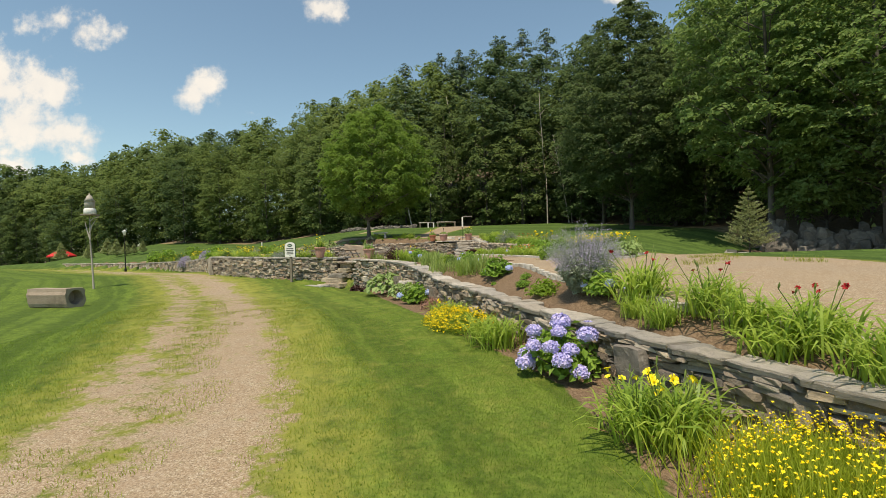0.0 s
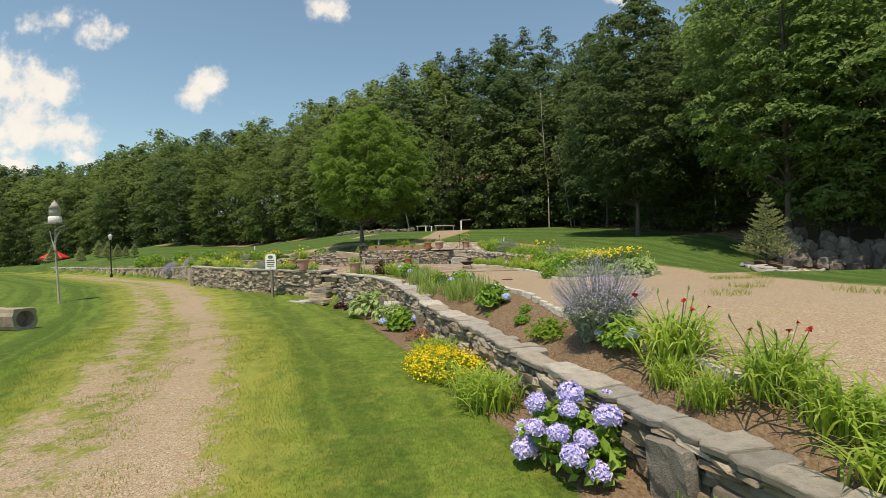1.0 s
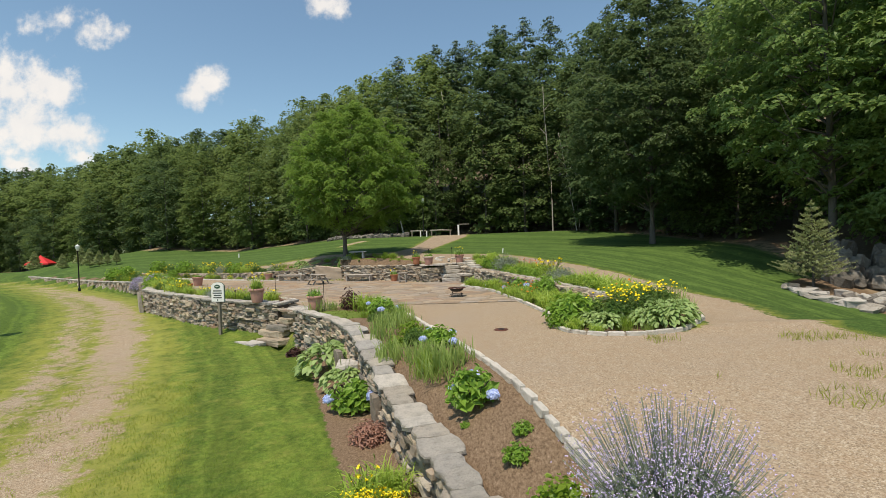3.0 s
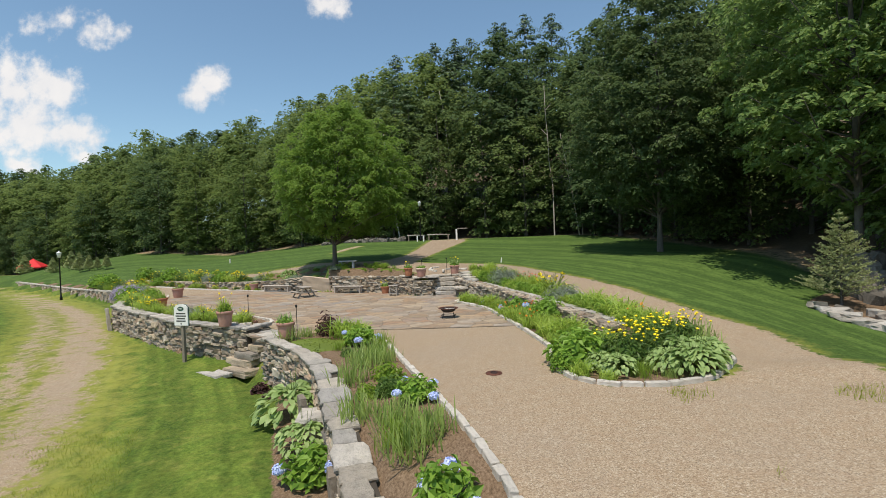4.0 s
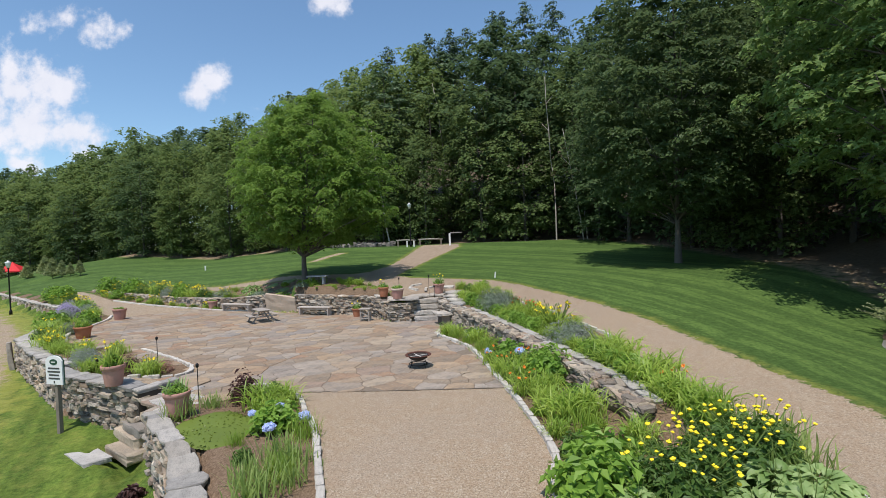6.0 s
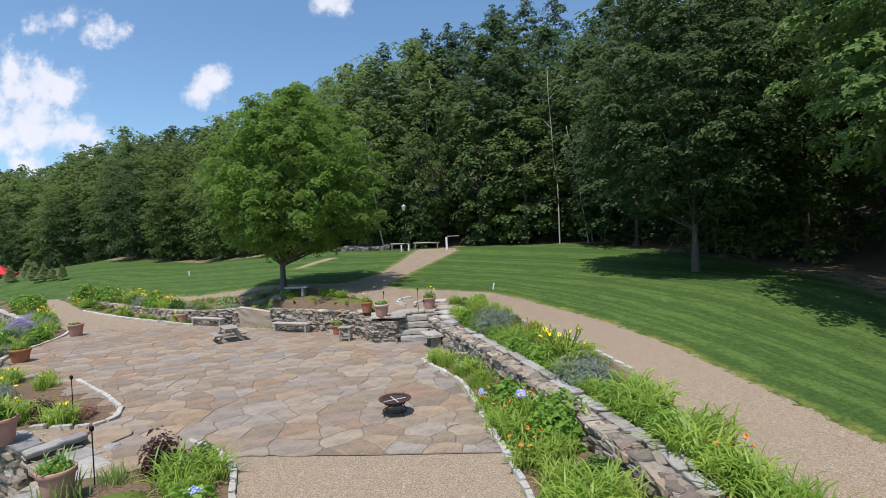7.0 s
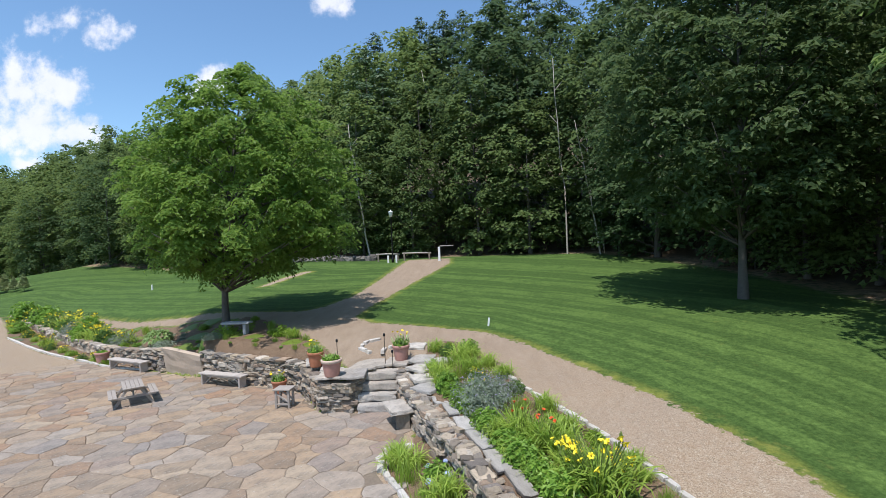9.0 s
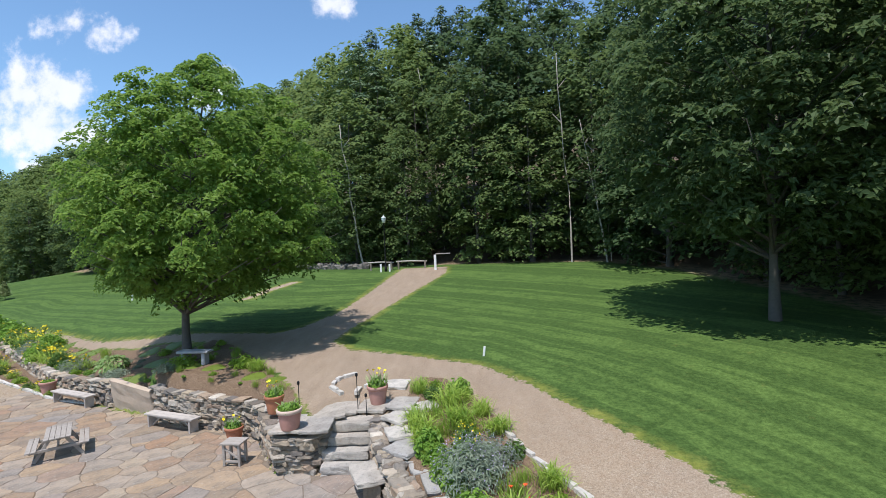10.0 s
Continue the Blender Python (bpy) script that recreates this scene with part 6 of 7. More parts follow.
# the island bed
for kind, x, y, s in [("hosta", 5.4, 15.3, 0.85), ("hosta", 5.0, 15.45, 0.8), ("hosta", 5.75, 15.65, 0.8), ("hosta", 5.4, 15.85, 0.75), ("hosta", 4.1, 15.3, 0.6), ("hosta", 3.85, 15.65, 0.55), ("shrub", 3.5, 16.0, 0.95), ("shrub", 3.75, 16.6, 0.9), ("yarrow", 4.5, 16.05, 1.0), ("yarrow", 5.2, 16.45, 0.95), ("yarrow", 5.75, 16.85, 0.75), ("iris", 6.0, 16.4, 0.95), ("iris", 6.1, 17.0, 0.95), ("iris", 5.85, 17.7, 0.9), ("grass", 4.45, 15.1, 0.5), ("iris", 4.9, 15.05, 0.4),
                      ("shrub", 3.6, 17.4, 0.9), ("grass", 3.9, 18.0, 0.9), ("lily", 3.65, 18.7, 0.85), ("lily", 4.1, 18.9, 0.8), ("lily", 3.5, 19.4, 0.9), ("shrub", 4.1, 19.7, 0.85), ("lily_orange", 3.25, 20.1, 0.85), ("lily", 3.65, 20.4, 0.85), ("shrub", 3.75, 20.9, 0.85), ("lily", 3.1, 20.9, 0.8), ("lily_orange", 2.85, 21.6, 0.8), ("lily_orange", 3.39, 22.1, 0.95), ("shrub", 3.85, 21.4, 0.9), ("lily_orange", 2.7, 22.5, 0.75),
                      ("hydrangea", 3.05, 22.8, 0.85), ("grass", 2.5, 23.2, 0.85), ("grass", 2.7, 23.7, 0.9), ("grass", 2.3, 24.1, 0.9), ("lily", 2.6, 24.5, 0.8), ("grass", 2.0, 25.0, 0.9), ("lily", 2.3, 25.3, 0.75), ("hydrangea", 2.15, 26.0, 0.7), ("grass", 1.6, 25.9, 0.8), ("lily", 1.45, 26.5, 0.75), ("grass", 1.8, 26.6, 0.7), ("lily", 1.3, 26.95, 0.6)]:
    grow(kind, x, y, s)
# the bed above the upper wall
for kind, x, y, s in [("lily", 5.5, 18.0, 0.95), ("iris", 5.9, 18.5, 0.9), ("lily", 5.25, 18.8, 0.95), ("lily_orange", 5.75, 19.3, 0.85), ("lily", 5.4, 19.7, 1.0), ("lily", 5.85, 20.5, 1.05), ("silver", 4.73, 20.5, 0.85), ("lily", 5.15, 21.45, 1.2), ("lily", 5.5, 22.0, 1.1), ("shrub", 5.25, 22.9, 0.6), ("lavender", 4.64, 23.0, 1.25), ("lavender", 4.9, 23.5, 0.85), ("lily_gold", 4.6, 24.75, 0.95), ("lily_gold", 4.95, 25.1, 0.8), ("lily_yellow", 4.3, 25.2, 0.8),
                      ("lily_scarlet", 4.05, 26.05, 0.95), ("lily", 4.3, 26.0, 0.85), ("lily_scarlet", 3.65, 26.5, 0.8), ("silver", 3.2, 26.8, 1.2), ("grass", 3.65, 27.4, 0.85), ("lavender", 2.95, 27.8, 1.3), ("lavender", 3.3, 28.3, 1.0), ("shrub", 3.75, 28.6, 0.7), ("daisy", 2.9, 28.9, 0.75), ("grass", 2.4, 29.3, 1.0), ("lily", 2.75, 29.7, 0.8), ("grass", 2.2, 30.1, 1.0), ("lily", 2.55, 30.6, 0.8), ("shrub", 2.1, 31.1, 0.8), ("lily", 1.75, 31.4, 0.7)]:
    grow(kind, x, y, s)
# the beds round the west wall and under the maple
for kind, x, y, s in [("moss", -2.9, 32.75, 0.5), ("moss", -4.5, 33.6, 0.45), ("moss", -5.3, 33.85, 0.5), ("moss", -2.2, 32.45, 0.4), ("sedum", -5.6, 33.9, 1.0), ("silver", -5.9, 33.5, 1.0), ("sedum", -3.6, 33.6, 0.9), ("lily", -3.1, 33.3, 0.6), ("grass", -2.5, 32.9, 0.6), ("silver", -8.6, 35.0, 1.2), ("hosta", -9.4, 35.9, 0.9), ("silver", -9.0, 35.4, 1.0), ("sedum", -10.5, 36.2, 1.0), ("lavender", -11.6, 36.9, 1.0), ("shrub", -12.6, 37.5, 0.9), ("daisy", -13.4, 38.3, 1.1), ("lily_yellow", -14.6, 39.0, 1.0),
                      ("daisy", -16.2, 40.2, 1.3), ("shrub", -15.4, 39.5, 1.0), ("daisy", -18.2, 41.8, 1.4), ("lavender", -17.2, 41.0, 1.2), ("lily_yellow", -19.6, 43.2, 1.2), ("daisy", -21.2, 44.2, 1.5), ("shrub", -22.8, 45.6, 1.4), ("daisy", -25, 47.2, 1.6), ("shrub", -27, 48.6, 1.5),
                      ("daisy", -13.0, 36.4, 0.55), ("lily_gold", -12.0, 35.95, 0.5), ("sedum", -14.2, 37.3, 0.7), ("lily_gold", -15.2, 38.0, 0.6), ("lily_gold", -11.4, 36.9, 0.6), ("lily_gold", -14.0, 38.6, 0.8), ("daisy", -16.4, 38.7, 0.6), ("sedum", -17.8, 40.0, 0.8), ("lily", -19.2, 40.9, 0.6), ("daisy", -20.8, 42.3, 0.8), ("sedum", -11.3, 35.45, 0.6), ("shrub", -23, 44, 0.8)]:
    grow(kind, x, y, s)


def fill(bed, kinds, gap, seed, lo, hi, area=None, tries=9000):
    """Fills the bare places of a bed with plants of these kinds."""
    rng = random.Random(seed)
    box = area or (*np.min(bed, 0), *np.max(bed, 0))
    px = np.array([rng.uniform(box[0], box[2]) for _ in range(tries)])
    py = np.array([rng.uniform(box[1], box[3]) for _ in range(tries)])
    ok = signed(px, py, bed) > 0.14
    px, py = px[ok], py[ok]
    free = np.min([line_distance(px, py, w)[0] for w in (WALL_A, WALL_C, WALL_D, WALL_E, WALL_B)], 0) > 0.4
    for x, y in zip(px[free].tolist(), py[free].tolist()):
        if all(abs(x - a) > gap or math.hypot(x - a, y - b) > gap for a, b in PLANTED):
            grow(rng.choice(kinds), x, y, rng.uniform(lo, hi))


fill(BEDS[4], ["lily", "grass", "shrub", "sedum", "lily"], 0.62, 1, 0.5, 0.7, (1.3, 14.6, 6.3, 31.8))
fill(BEDS[4], ["sedum", "grass", "lily", "shrub"], 0.42, 11, 0.4, 0.55, (1.0, 14.6, 6.3, 31.8))
fill(BEDS[2], ["lily_yellow", "lily", "lavender", "shrub", "sedum"], 0.9, 2, 0.45, 0.65, (-14, 23.6, -8.6, 28))
fill(BEDS[3], ["lily_yellow", "lily", "lavender", "shrub", "daisy", "grass"], 0.9, 3, 0.8, 1.1, (-27, 27, -12, 44))
fill(BEDS[5], ["daisy", "lily_gold", "sedum", "moss", "sedum", "lily", "silver"], 0.8, 4, 0.42, 0.6, (-26, 34, -8.5, 47))
fill(BEDS[6], ["sedum", "silver", "daisy", "lily_gold", "shrub", "moss", "moss", "grass"], 0.75, 5, 0.65, 0.95, (-24, 33, -10.5, 48))
fill(BEDS[6], ["moss", "silver", "sedum", "moss"], 0.6, 6, 0.4, 0.65, (-14, 33, -6.4, 40))
fill(BEDS[7], ["sedum", "sedum", "silver", "grass", "grass", "grass", "sedum"], 0.5, 7, 0.3, 0.5)
fill(BEDS[1], ["sedum", "shrub", "iris", "sedum", "grass"], 0.66, 9, 0.5, 0.85, (-4, 8.5, 2.5, 21.5))


# ---- garden furniture ----
def wood_material(name, a, b):
    n = Nodes(name)
    grain = n.noise(7, 6, 0.6, stretch=(1, 9, 9))
    col = n.mix(grain, a, b)
    col = n.mix(n.math("MULTIPLY", n.span(n.noise(2.2, 4), 0.45, 0.75), 0.5), col, tuple(c * 0.55 for c in a))
    n.bump(grain, 0.35, 0.01)
    return n.done(col, 0.8, 0.2)


M_BENCHWOOD = wood_material("pale_weathered_wood", (0.34, 0.3, 0.26), (0.6, 0.54, 0.48))
M_GREYWOOD = wood_material("weathered_wood", (0.23, 0.2, 0.17), (0.47, 0.42, 0.37))
M_POST = wood_material("grey_post", (0.16, 0.13, 0.1), (0.3, 0.26, 0.21))
M_LOG = wood_material("old_log", (0.2, 0.15, 0.11), (0.5, 0.41, 0.33))
M_TERRA = plain("terracotta", (0.42, 0.17, 0.09), 0.8, wear=0.35)
M_PINKPOT = plain("pale_terracotta", (0.47, 0.25, 0.2), 0.8, wear=0.35)
M_RIM = plain("pale_pot_rim", (0.6, 0.45, 0.36), 0.8, wear=0.3)
M_POTSOIL = plain("potting_soil", (0.035, 0.025, 0.018), 0.95, wear=0.5, scale=20)
M_IRON = plain("black_iron", (0.02, 0.02, 0.022), 0.45, 0.4, 0.6)
M_RUST = plain("rusted_steel", (0.14, 0.055, 0.038), 0.7, 0.3, 0.5, wear=0.6, scale=9)
M_ASH = plain("soot", (0.045, 0.035, 0.03), 0.8, wear=0.6, scale=12)
M_WHITE = plain("white_paint", (0.78, 0.77, 0.74), 0.5, wear=0.15)
M_GREEN = plain("dark_green_paint", (0.02, 0.07, 0.04), 0.5)
M_TEXT = plain("black_lettering", (0.06, 0.06, 0.055), 0.6)
M_FABRIC = plain("red_canvas", (0.62, 0.03, 0.035), 0.75, wear=0.2, scale=2)
M_GLASS = plain("frosted_lantern_glass", (0.75, 0.76, 0.74), 0.2, 0.5, wear=0.05)
M_BENCHSTONE = plain("cast_stone", (0.33, 0.33, 0.34), 0.8, wear=0.3)


def box(sx, sy, sz, mat, name="board", bevel=0.006):
    bm = bmesh.new()
    bmesh.ops.create_cube(bm, size=1.0, matrix=Matrix.Diagonal((sx, sy, sz, 1)))
    bmesh.ops.bevel(bm, geom=list(bm.edges), offset=min(bevel, 0.2 * min(sx, sy, sz)), segments=1, affect="EDGES")
    return bm_mesh(name, bm, mat)


def lathe(profile, mat, name, sides=28, closed=True):
    """A turned shape from (radius, height) pairs."""
    vs, fs = [], []
    for r, z in profile:
        vs += [(r * math.cos(2 * math.pi * k / sides), r * math.sin(2 * math.pi * k / sides), z) for k in range(sides)]
    for i in range(len(profile) - 1):
        fs += [(i * sides + k, i * sides + (k + 1) % sides, (i + 1) * sides + (k + 1) % sides, (i + 1) * sides + k) for k in range(sides)]
    if closed:
        fs.append(tuple(range(sides))[::-1])
    return mesh_of(name, vs, fs, mat, True)


def picnic_table(m):
    root = thing("picnic_table", "weathered grey wooden picnic table with attached benches", "picnic table", m)
    for i in range(5):
        part("plank", box(1.6, 0.135, 0.04, M_GREYWOOD, "plank"), root, m=pose(0, -0.29 + 0.145 * i, 0.73))
    for s in (-1, 1):
        for k in (0, 1):
            part("seat_plank", box(1.6, 0.135, 0.04, M_GREYWOOD, "seat_plank"), root, m=pose(0, s * (0.62 + 0.145 * k), 0.43))
        part("crossbeam", box(0.05, 1.5, 0.09, M_GREYWOOD), root, m=pose(s * 0.58, 0, 0.365))
        part("top_beam", box(0.05, 0.66, 0.08, M_GREYWOOD), root, m=pose(s * 0.58, 0, 0.67))
        for k in (-1, 1):
            part("leg", box(0.05, 0.1, 0.84, M_GREYWOOD), root, m=pose(s * 0.53, k * 0.42, 0.35, k * 33))
        part("brace", box(0.6, 0.06, 0.05, M_GREYWOOD), root, m=pose(s * 0.28, 0, 0.5, 0, s * 38))
    return root


def bench(m, long, label, tall=0.37):
    root = thing("bench", label, "bench", m, "wooden benches")
    for s in (-1, 1):
        part("seat_plank", box(long, 0.145, 0.045, M_BENCHWOOD), root, m=pose(0, s * 0.078, tall - 0.022))
        part("leg", box(0.06, 0.26, tall - 0.045, M_BENCHWOOD), root, m=pose(s * (long / 2 - 0.12), 0, (tall - 0.045) / 2))
        part("brace", box(0.5, 0.05, 0.04, M_BENCHWOOD), root, m=pose(s * (long / 2 - 0.33), 0, tall - 0.19, 0, s * 38))
    part("rail", box(long - 0.3, 0.04, 0.08, M_BENCHWOOD), root, m=pose(0, 0, tall - 0.1))
    return root


def stool(m):
    root = thing("side_table", "small weathered wooden plant stand", "side table", m)
    for k in range(3):
        part("plank", box(0.46, 0.125, 0.035, M_GREYWOOD), root, m=pose(0, -0.13 + 0.13 * k, 0.48))
    for sx in (-1, 1):
        for sy in (-1, 1):
            part("leg", box(0.055, 0.055, 0.465, M_GREYWOOD), root, m=pose(sx * 0.17, sy * 0.13, 0.232))
    for sy in (-1, 1):
        part("brace", box(0.4, 0.03, 0.045, M_GREYWOOD), root, m=pose(0, sy * 0.135, 0.27, 0, 33))
        part("stretcher", box(0.34, 0.03, 0.045, M_GREYWOOD), root, m=pose(0, sy * 0.135, 0.1))
    return root


def pot(m, r=0.25, tall=0.42, mat=None, rim=None, label="round terracotta pot planted with green leaves", flowers=None, leaves=40, reach=0.3):
    rng = np.random.default_rng(int(r * 1000 + tall * 77 + leaves))
    mat = mat or M_TERRA
    root = thing("flower_pot", label, "flower pot", m, "terracotta pots")
    part("pot", lathe([(r * 0.7, 0), (r * 0.72, 0.015), (r * 0.93, tall * 0.84), (r * 0.93, tall * 0.86)], mat, "pot"), root)
    part("rim", lathe([(r * 0.94, tall * 0.8), (r * 1.02, tall * 0.82), (r * 1.03, tall * 0.985), (r, tall), (r * 0.9, tall), (r * 0.88, tall * 0.84)], rim or mat, "rim"), root, "thick rolled rim" if rim else "")
    part("soil", lathe([(r * 0.9, tall * 0.86), (r * 0.9, tall * 0.9), (r * 0.4, tall * 0.93), (0.01, tall * 0.93)], M_POTSOIL, "soil"), root, "dark potting soil")
    part("foliage", mesh_of("foliage", *straps(rng, leaves, reach, 0.03, 0.0, 0.7, 0.9, r * 0.35), M_HOSTALEAF if leaves < 50 else M_LILYLEAF), root, m=pose(0, 0, tall * 0.9))
    part("leaf_tuft", mesh_of("leaf_tuft", *dome(rng, 160, r * 0.9, reach * 0.5, 0.07), M_HYDLEAF), root, m=pose(0, 0, tall * 0.9))
    if flowers:
        tips = [np.array([rng.uniform(-r, r) * 0.8, rng.uniform(-r, r) * 0.8, reach * rng.uniform(0.7, 1.2)]) for _ in range(6)]
        part("scape", mesh_of("scape", *stalks(rng, tips, 0.004), M_STEM), root, m=pose(0, 0, tall * 0.9))
        for t in tips:
            part("flower", FLOWERS[flowers], root, f"{flowers} flower", Matrix.Translation(Vector(t) + Vector((0, 0, tall * 0.9))) @ Euler((rng.uniform(-0.6, 0.6), rng.uniform(-0.6, 0.6), 0)).to_matrix().to_4x4() @ Matrix.Scale(0.8, 4))
    return root


def fire_pit(m):
    root = thing("fire_pit", "rusty steel fire bowl on a low black stand", "fire pit", m)
    part("bowl", lathe([(0.02, 0.2), (0.16, 0.21), (0.27, 0.26), (0.335, 0.35), (0.32, 0.35), (0.26, 0.275), (0.15, 0.23), (0.01, 0.22)], M_ASH, "bowl"), root, "sooty inside of the bowl")
    part("rim", lathe([(0.325, 0.345), (0.41, 0.355), (0.415, 0.372), (0.405, 0.378), (0.33, 0.362)], M_RUST, "rim", closed=False), root, "broad red-brown rim")
    for k in range(2):
        part("grate_bar", box(0.6, 0.02, 0.015, M_CURB), root, "pale ash-covered bar", pose(0, 0, 0.335, 0, 0, 30 + 90 * k))
    for k in range(4):
        w = math.pi / 4 + k * math.pi / 2
        vs, fs = tube([(0.3 * math.cos(w), 0.3 * math.sin(w), 0.34), (0.27 * math.cos(w), 0.27 * math.sin(w), 0.16), (0.36 * math.cos(w), 0.36 * math.sin(w), 0.0)], [0.012] * 3, 6)
        part("leg", mesh_of("leg", vs, fs, M_IRON, True), root)
    ring = [(0.3 * math.cos(a), 0.3 * math.sin(a), 0.1) for a in np.linspace(0, 2 * math.pi, 25)]
    vs, fs = tube(ring, [0.012] * 25, 6)
    part("ring", mesh_of("ring", vs, fs, M_IRON, True), root)
    return root


def drain_cover(m):
    root = thing("drain_cover", "round rusty iron drain cover in the gravel", "drain cover", m)
    part("cover", lathe([(0.215, -0.03), (0.215, 0.012), (0.2, 0.016), (0.195, 0.008), (0.17, 0.008), (0.165, 0.014), (0.01, 0.016)], M_RUST, "cover"), root)
    for k in range(5):
        part("slot", box(0.2 - 0.03 * abs(k - 2), 0.014, 0.006, M_IRON), root, m=pose(0, -0.1 + 0.05 * k, 0.017))
    return root


drain_cover(pose(1.91, 15.57, height(1.91, 15.57) + 0.004) @ Matrix.Diagonal((0.72, 0.72, 1, 1)))


def lamp_post(m, tall):
    root = thing("street_lamp", "slim black lamp post with a pale lantern", "street lamp", m, "lamp posts")
    part("pole", lathe([(0.1, 0), (0.1, 0.25), (0.06, 0.32), (0.05, 0.4), (0.042, tall - 0.55), (0.07, tall - 0.5), (0.07, tall - 0.46)], M_IRON, "pole", 12), root)
    part("lantern", lathe([(0.1, tall - 0.46), (0.17, tall - 0.12), (0.16, tall - 0.1)], M_GLASS, "lantern", 8), root, "frosted pale lantern glass")
    part("cap", lathe([(0.19, tall - 0.12), (0.17, tall - 0.06), (0.05, tall), (0.01, tall + 0.08)], M_GLASS, "cap", 8), root)
    return root


def garden_sign(m):
    root = thing("sign", "white arched notice board with green oval on a post", "sign", m)
    part("post", box(0.09, 0.09, 1.4, M_POST), root, m=pose(0, 0.05, 0.65))
    outline = [(-0.25, 0.0), (0.25, 0.0), (0.25, 0.54), (0.21, 0.56)] + [(0.21 * math.cos(a), 0.56 + 0.08 * math.sin(a)) for a in np.linspace(0.25, math.pi - 0.25, 9)] + [(-0.21, 0.56), (-0.25, 0.54)]

    def panel(pts, y0, y1, mat, name):
        n = len(pts)
        vs = [(x, y0, z) for x, z in pts] + [(x, y1, z) for x, z in pts]
        return mesh_of(name, vs, [tuple(range(n)), tuple(range(2 * n - 1, n - 1, -1))] + [(k, k + n, (k + 1) % n + n, (k + 1) % n) for k in range(n)], mat)

    board = part("board", panel(outline, -0.02, 0.01, M_WHITE, "board"), root, "white painted board", pose(0, 0, 1.13))
    part("backing", panel([(x * 1.05, z * 1.03 - 0.012) for x, z in outline], 0.01, 0.03, M_GREEN, "backing"), root, "dark green backing", pose(0, 0, 1.13))
    part("emblem", panel([(0.115 * math.cos(a), 0.5 + 0.065 * math.sin(a)) for a in np.linspace(0, 2 * math.pi, 20)[:-1]], -0.026, -0.02, M_GREEN, "emblem"), board, "dark green oval emblem")
    part("emblem_stripe", box(0.12, 0.004, 0.02, M_WHITE), board, m=pose(0, -0.029, 0.5))
    for k, w in enumerate((0.34, 0.38, 0.3, 0.34)):
        part("lettering", box(w, 0.004, 0.035, M_TEXT), board, "a line of small dark lettering", pose(0, -0.023, 0.36 - 0.075 * k))
    part("lettering", box(0.035, 0.004, 0.05, M_TEXT), board, m=pose(0, -0.023, 0.055))
    return root


def birdhouse(m):
    root = thing("birdhouse", "pale weathered birdhouse on a crooked pole in the lawn", "birdhouse", m)
    vs, fs = tube([(0.06, 0, -0.2), (0.02, 0, 1.2), (-0.05, 0.03, 2.1), (-0.02, 0, 3.3)], [0.045, 0.035, 0.032, 0.03], 8)
    part("pole", mesh_of("pole", vs, fs, M_PALEBARK, True), root)
    for a, b in (((-0.03, 0, 2.2), (-0.24, 0, 3.0)), ((-0.04, 0, 2.5), (0.2, 0.05, 3.05)), ((-0.02, 0, 3.0), (0.4, 0, 3.2))):
        vs, fs = tube([a, tuple(Vector(a).lerp(Vector(b), 0.5) + Vector((-0.03, 0, 0.05))), b], [0.035, 0.025, 0.012], 6)
        part("branch", mesh_of("branch", vs, fs, M_PALEBARK, True), root)
    part("platform", box(0.52, 0.52, 0.06, M_POST), root, m=pose(0, 0, 3.3))
    part("house", lathe([(0.22, 0), (0.24, 0.02), (0.23, 0.22), (0.2, 0.26)], M_WHITE, "house", 10), root, "white lower storey", pose(0, 0, 3.33))
    part("upper_house", lathe([(0.2, 0), (0.2, 0.28), (0.17, 0.34)], M_PALEBARK, "upper_house", 10), root, "weathered upper storey", pose(0, 0, 3.58))
    part("roof", lathe([(0.23, 0), (0.12, 0.16), (0.1, 0.24), (0.03, 0.3), (0.02, 0.36)], M_PALEBARK, "roof", 10), root, m=pose(0, 0, 3.9))
    return root


def hollow_log(m, long=1.4, r=0.36):
    root = thing("log", "short thick hollow log lying on the grass", "log", m)
    sides, vs, fs = 22, [], []
    rng = random.Random(4)
    uneven = [rng.uniform(0.85, 1.08) / max(abs(math.cos(6.283 * j / sides)), abs(math.sin(6.283 * j / sides))  ) ** 0.75 for j in range(sides)]
    rings = [(0, 0.7), (0, 1.0), (0.02, 1.03), (0.35, 0.97), (0.7, 1.0), (0.98, 1.02), (1, 1.0), (1, 0.68), (0.8, 0.6)]
    for s, k in rings:
        for j in range(sides):
            a = 2 * math.pi * j / sides
            rr = r * k * (uneven[j] if k > 0.8 else 1)
            vs.append(((s - 0.5) * long, rr * math.cos(a), max(-0.02, r * 0.92 + min(rr * math.sin(a), r * 0.86))))
    for i in range(len(rings) - 1):
        fs += [(i * sides + j, i * sides + (j + 1) % sides, (i + 1) * sides + (j + 1) % sides, (i + 1) * sides + j) for j in range(sides)]
    fs += [tuple(range(sides)), tuple(range(len(vs) - sides, len(vs)))]
    part("trunk_piece", mesh_of("trunk_piece", vs, fs, M_LOG), root)
    return root


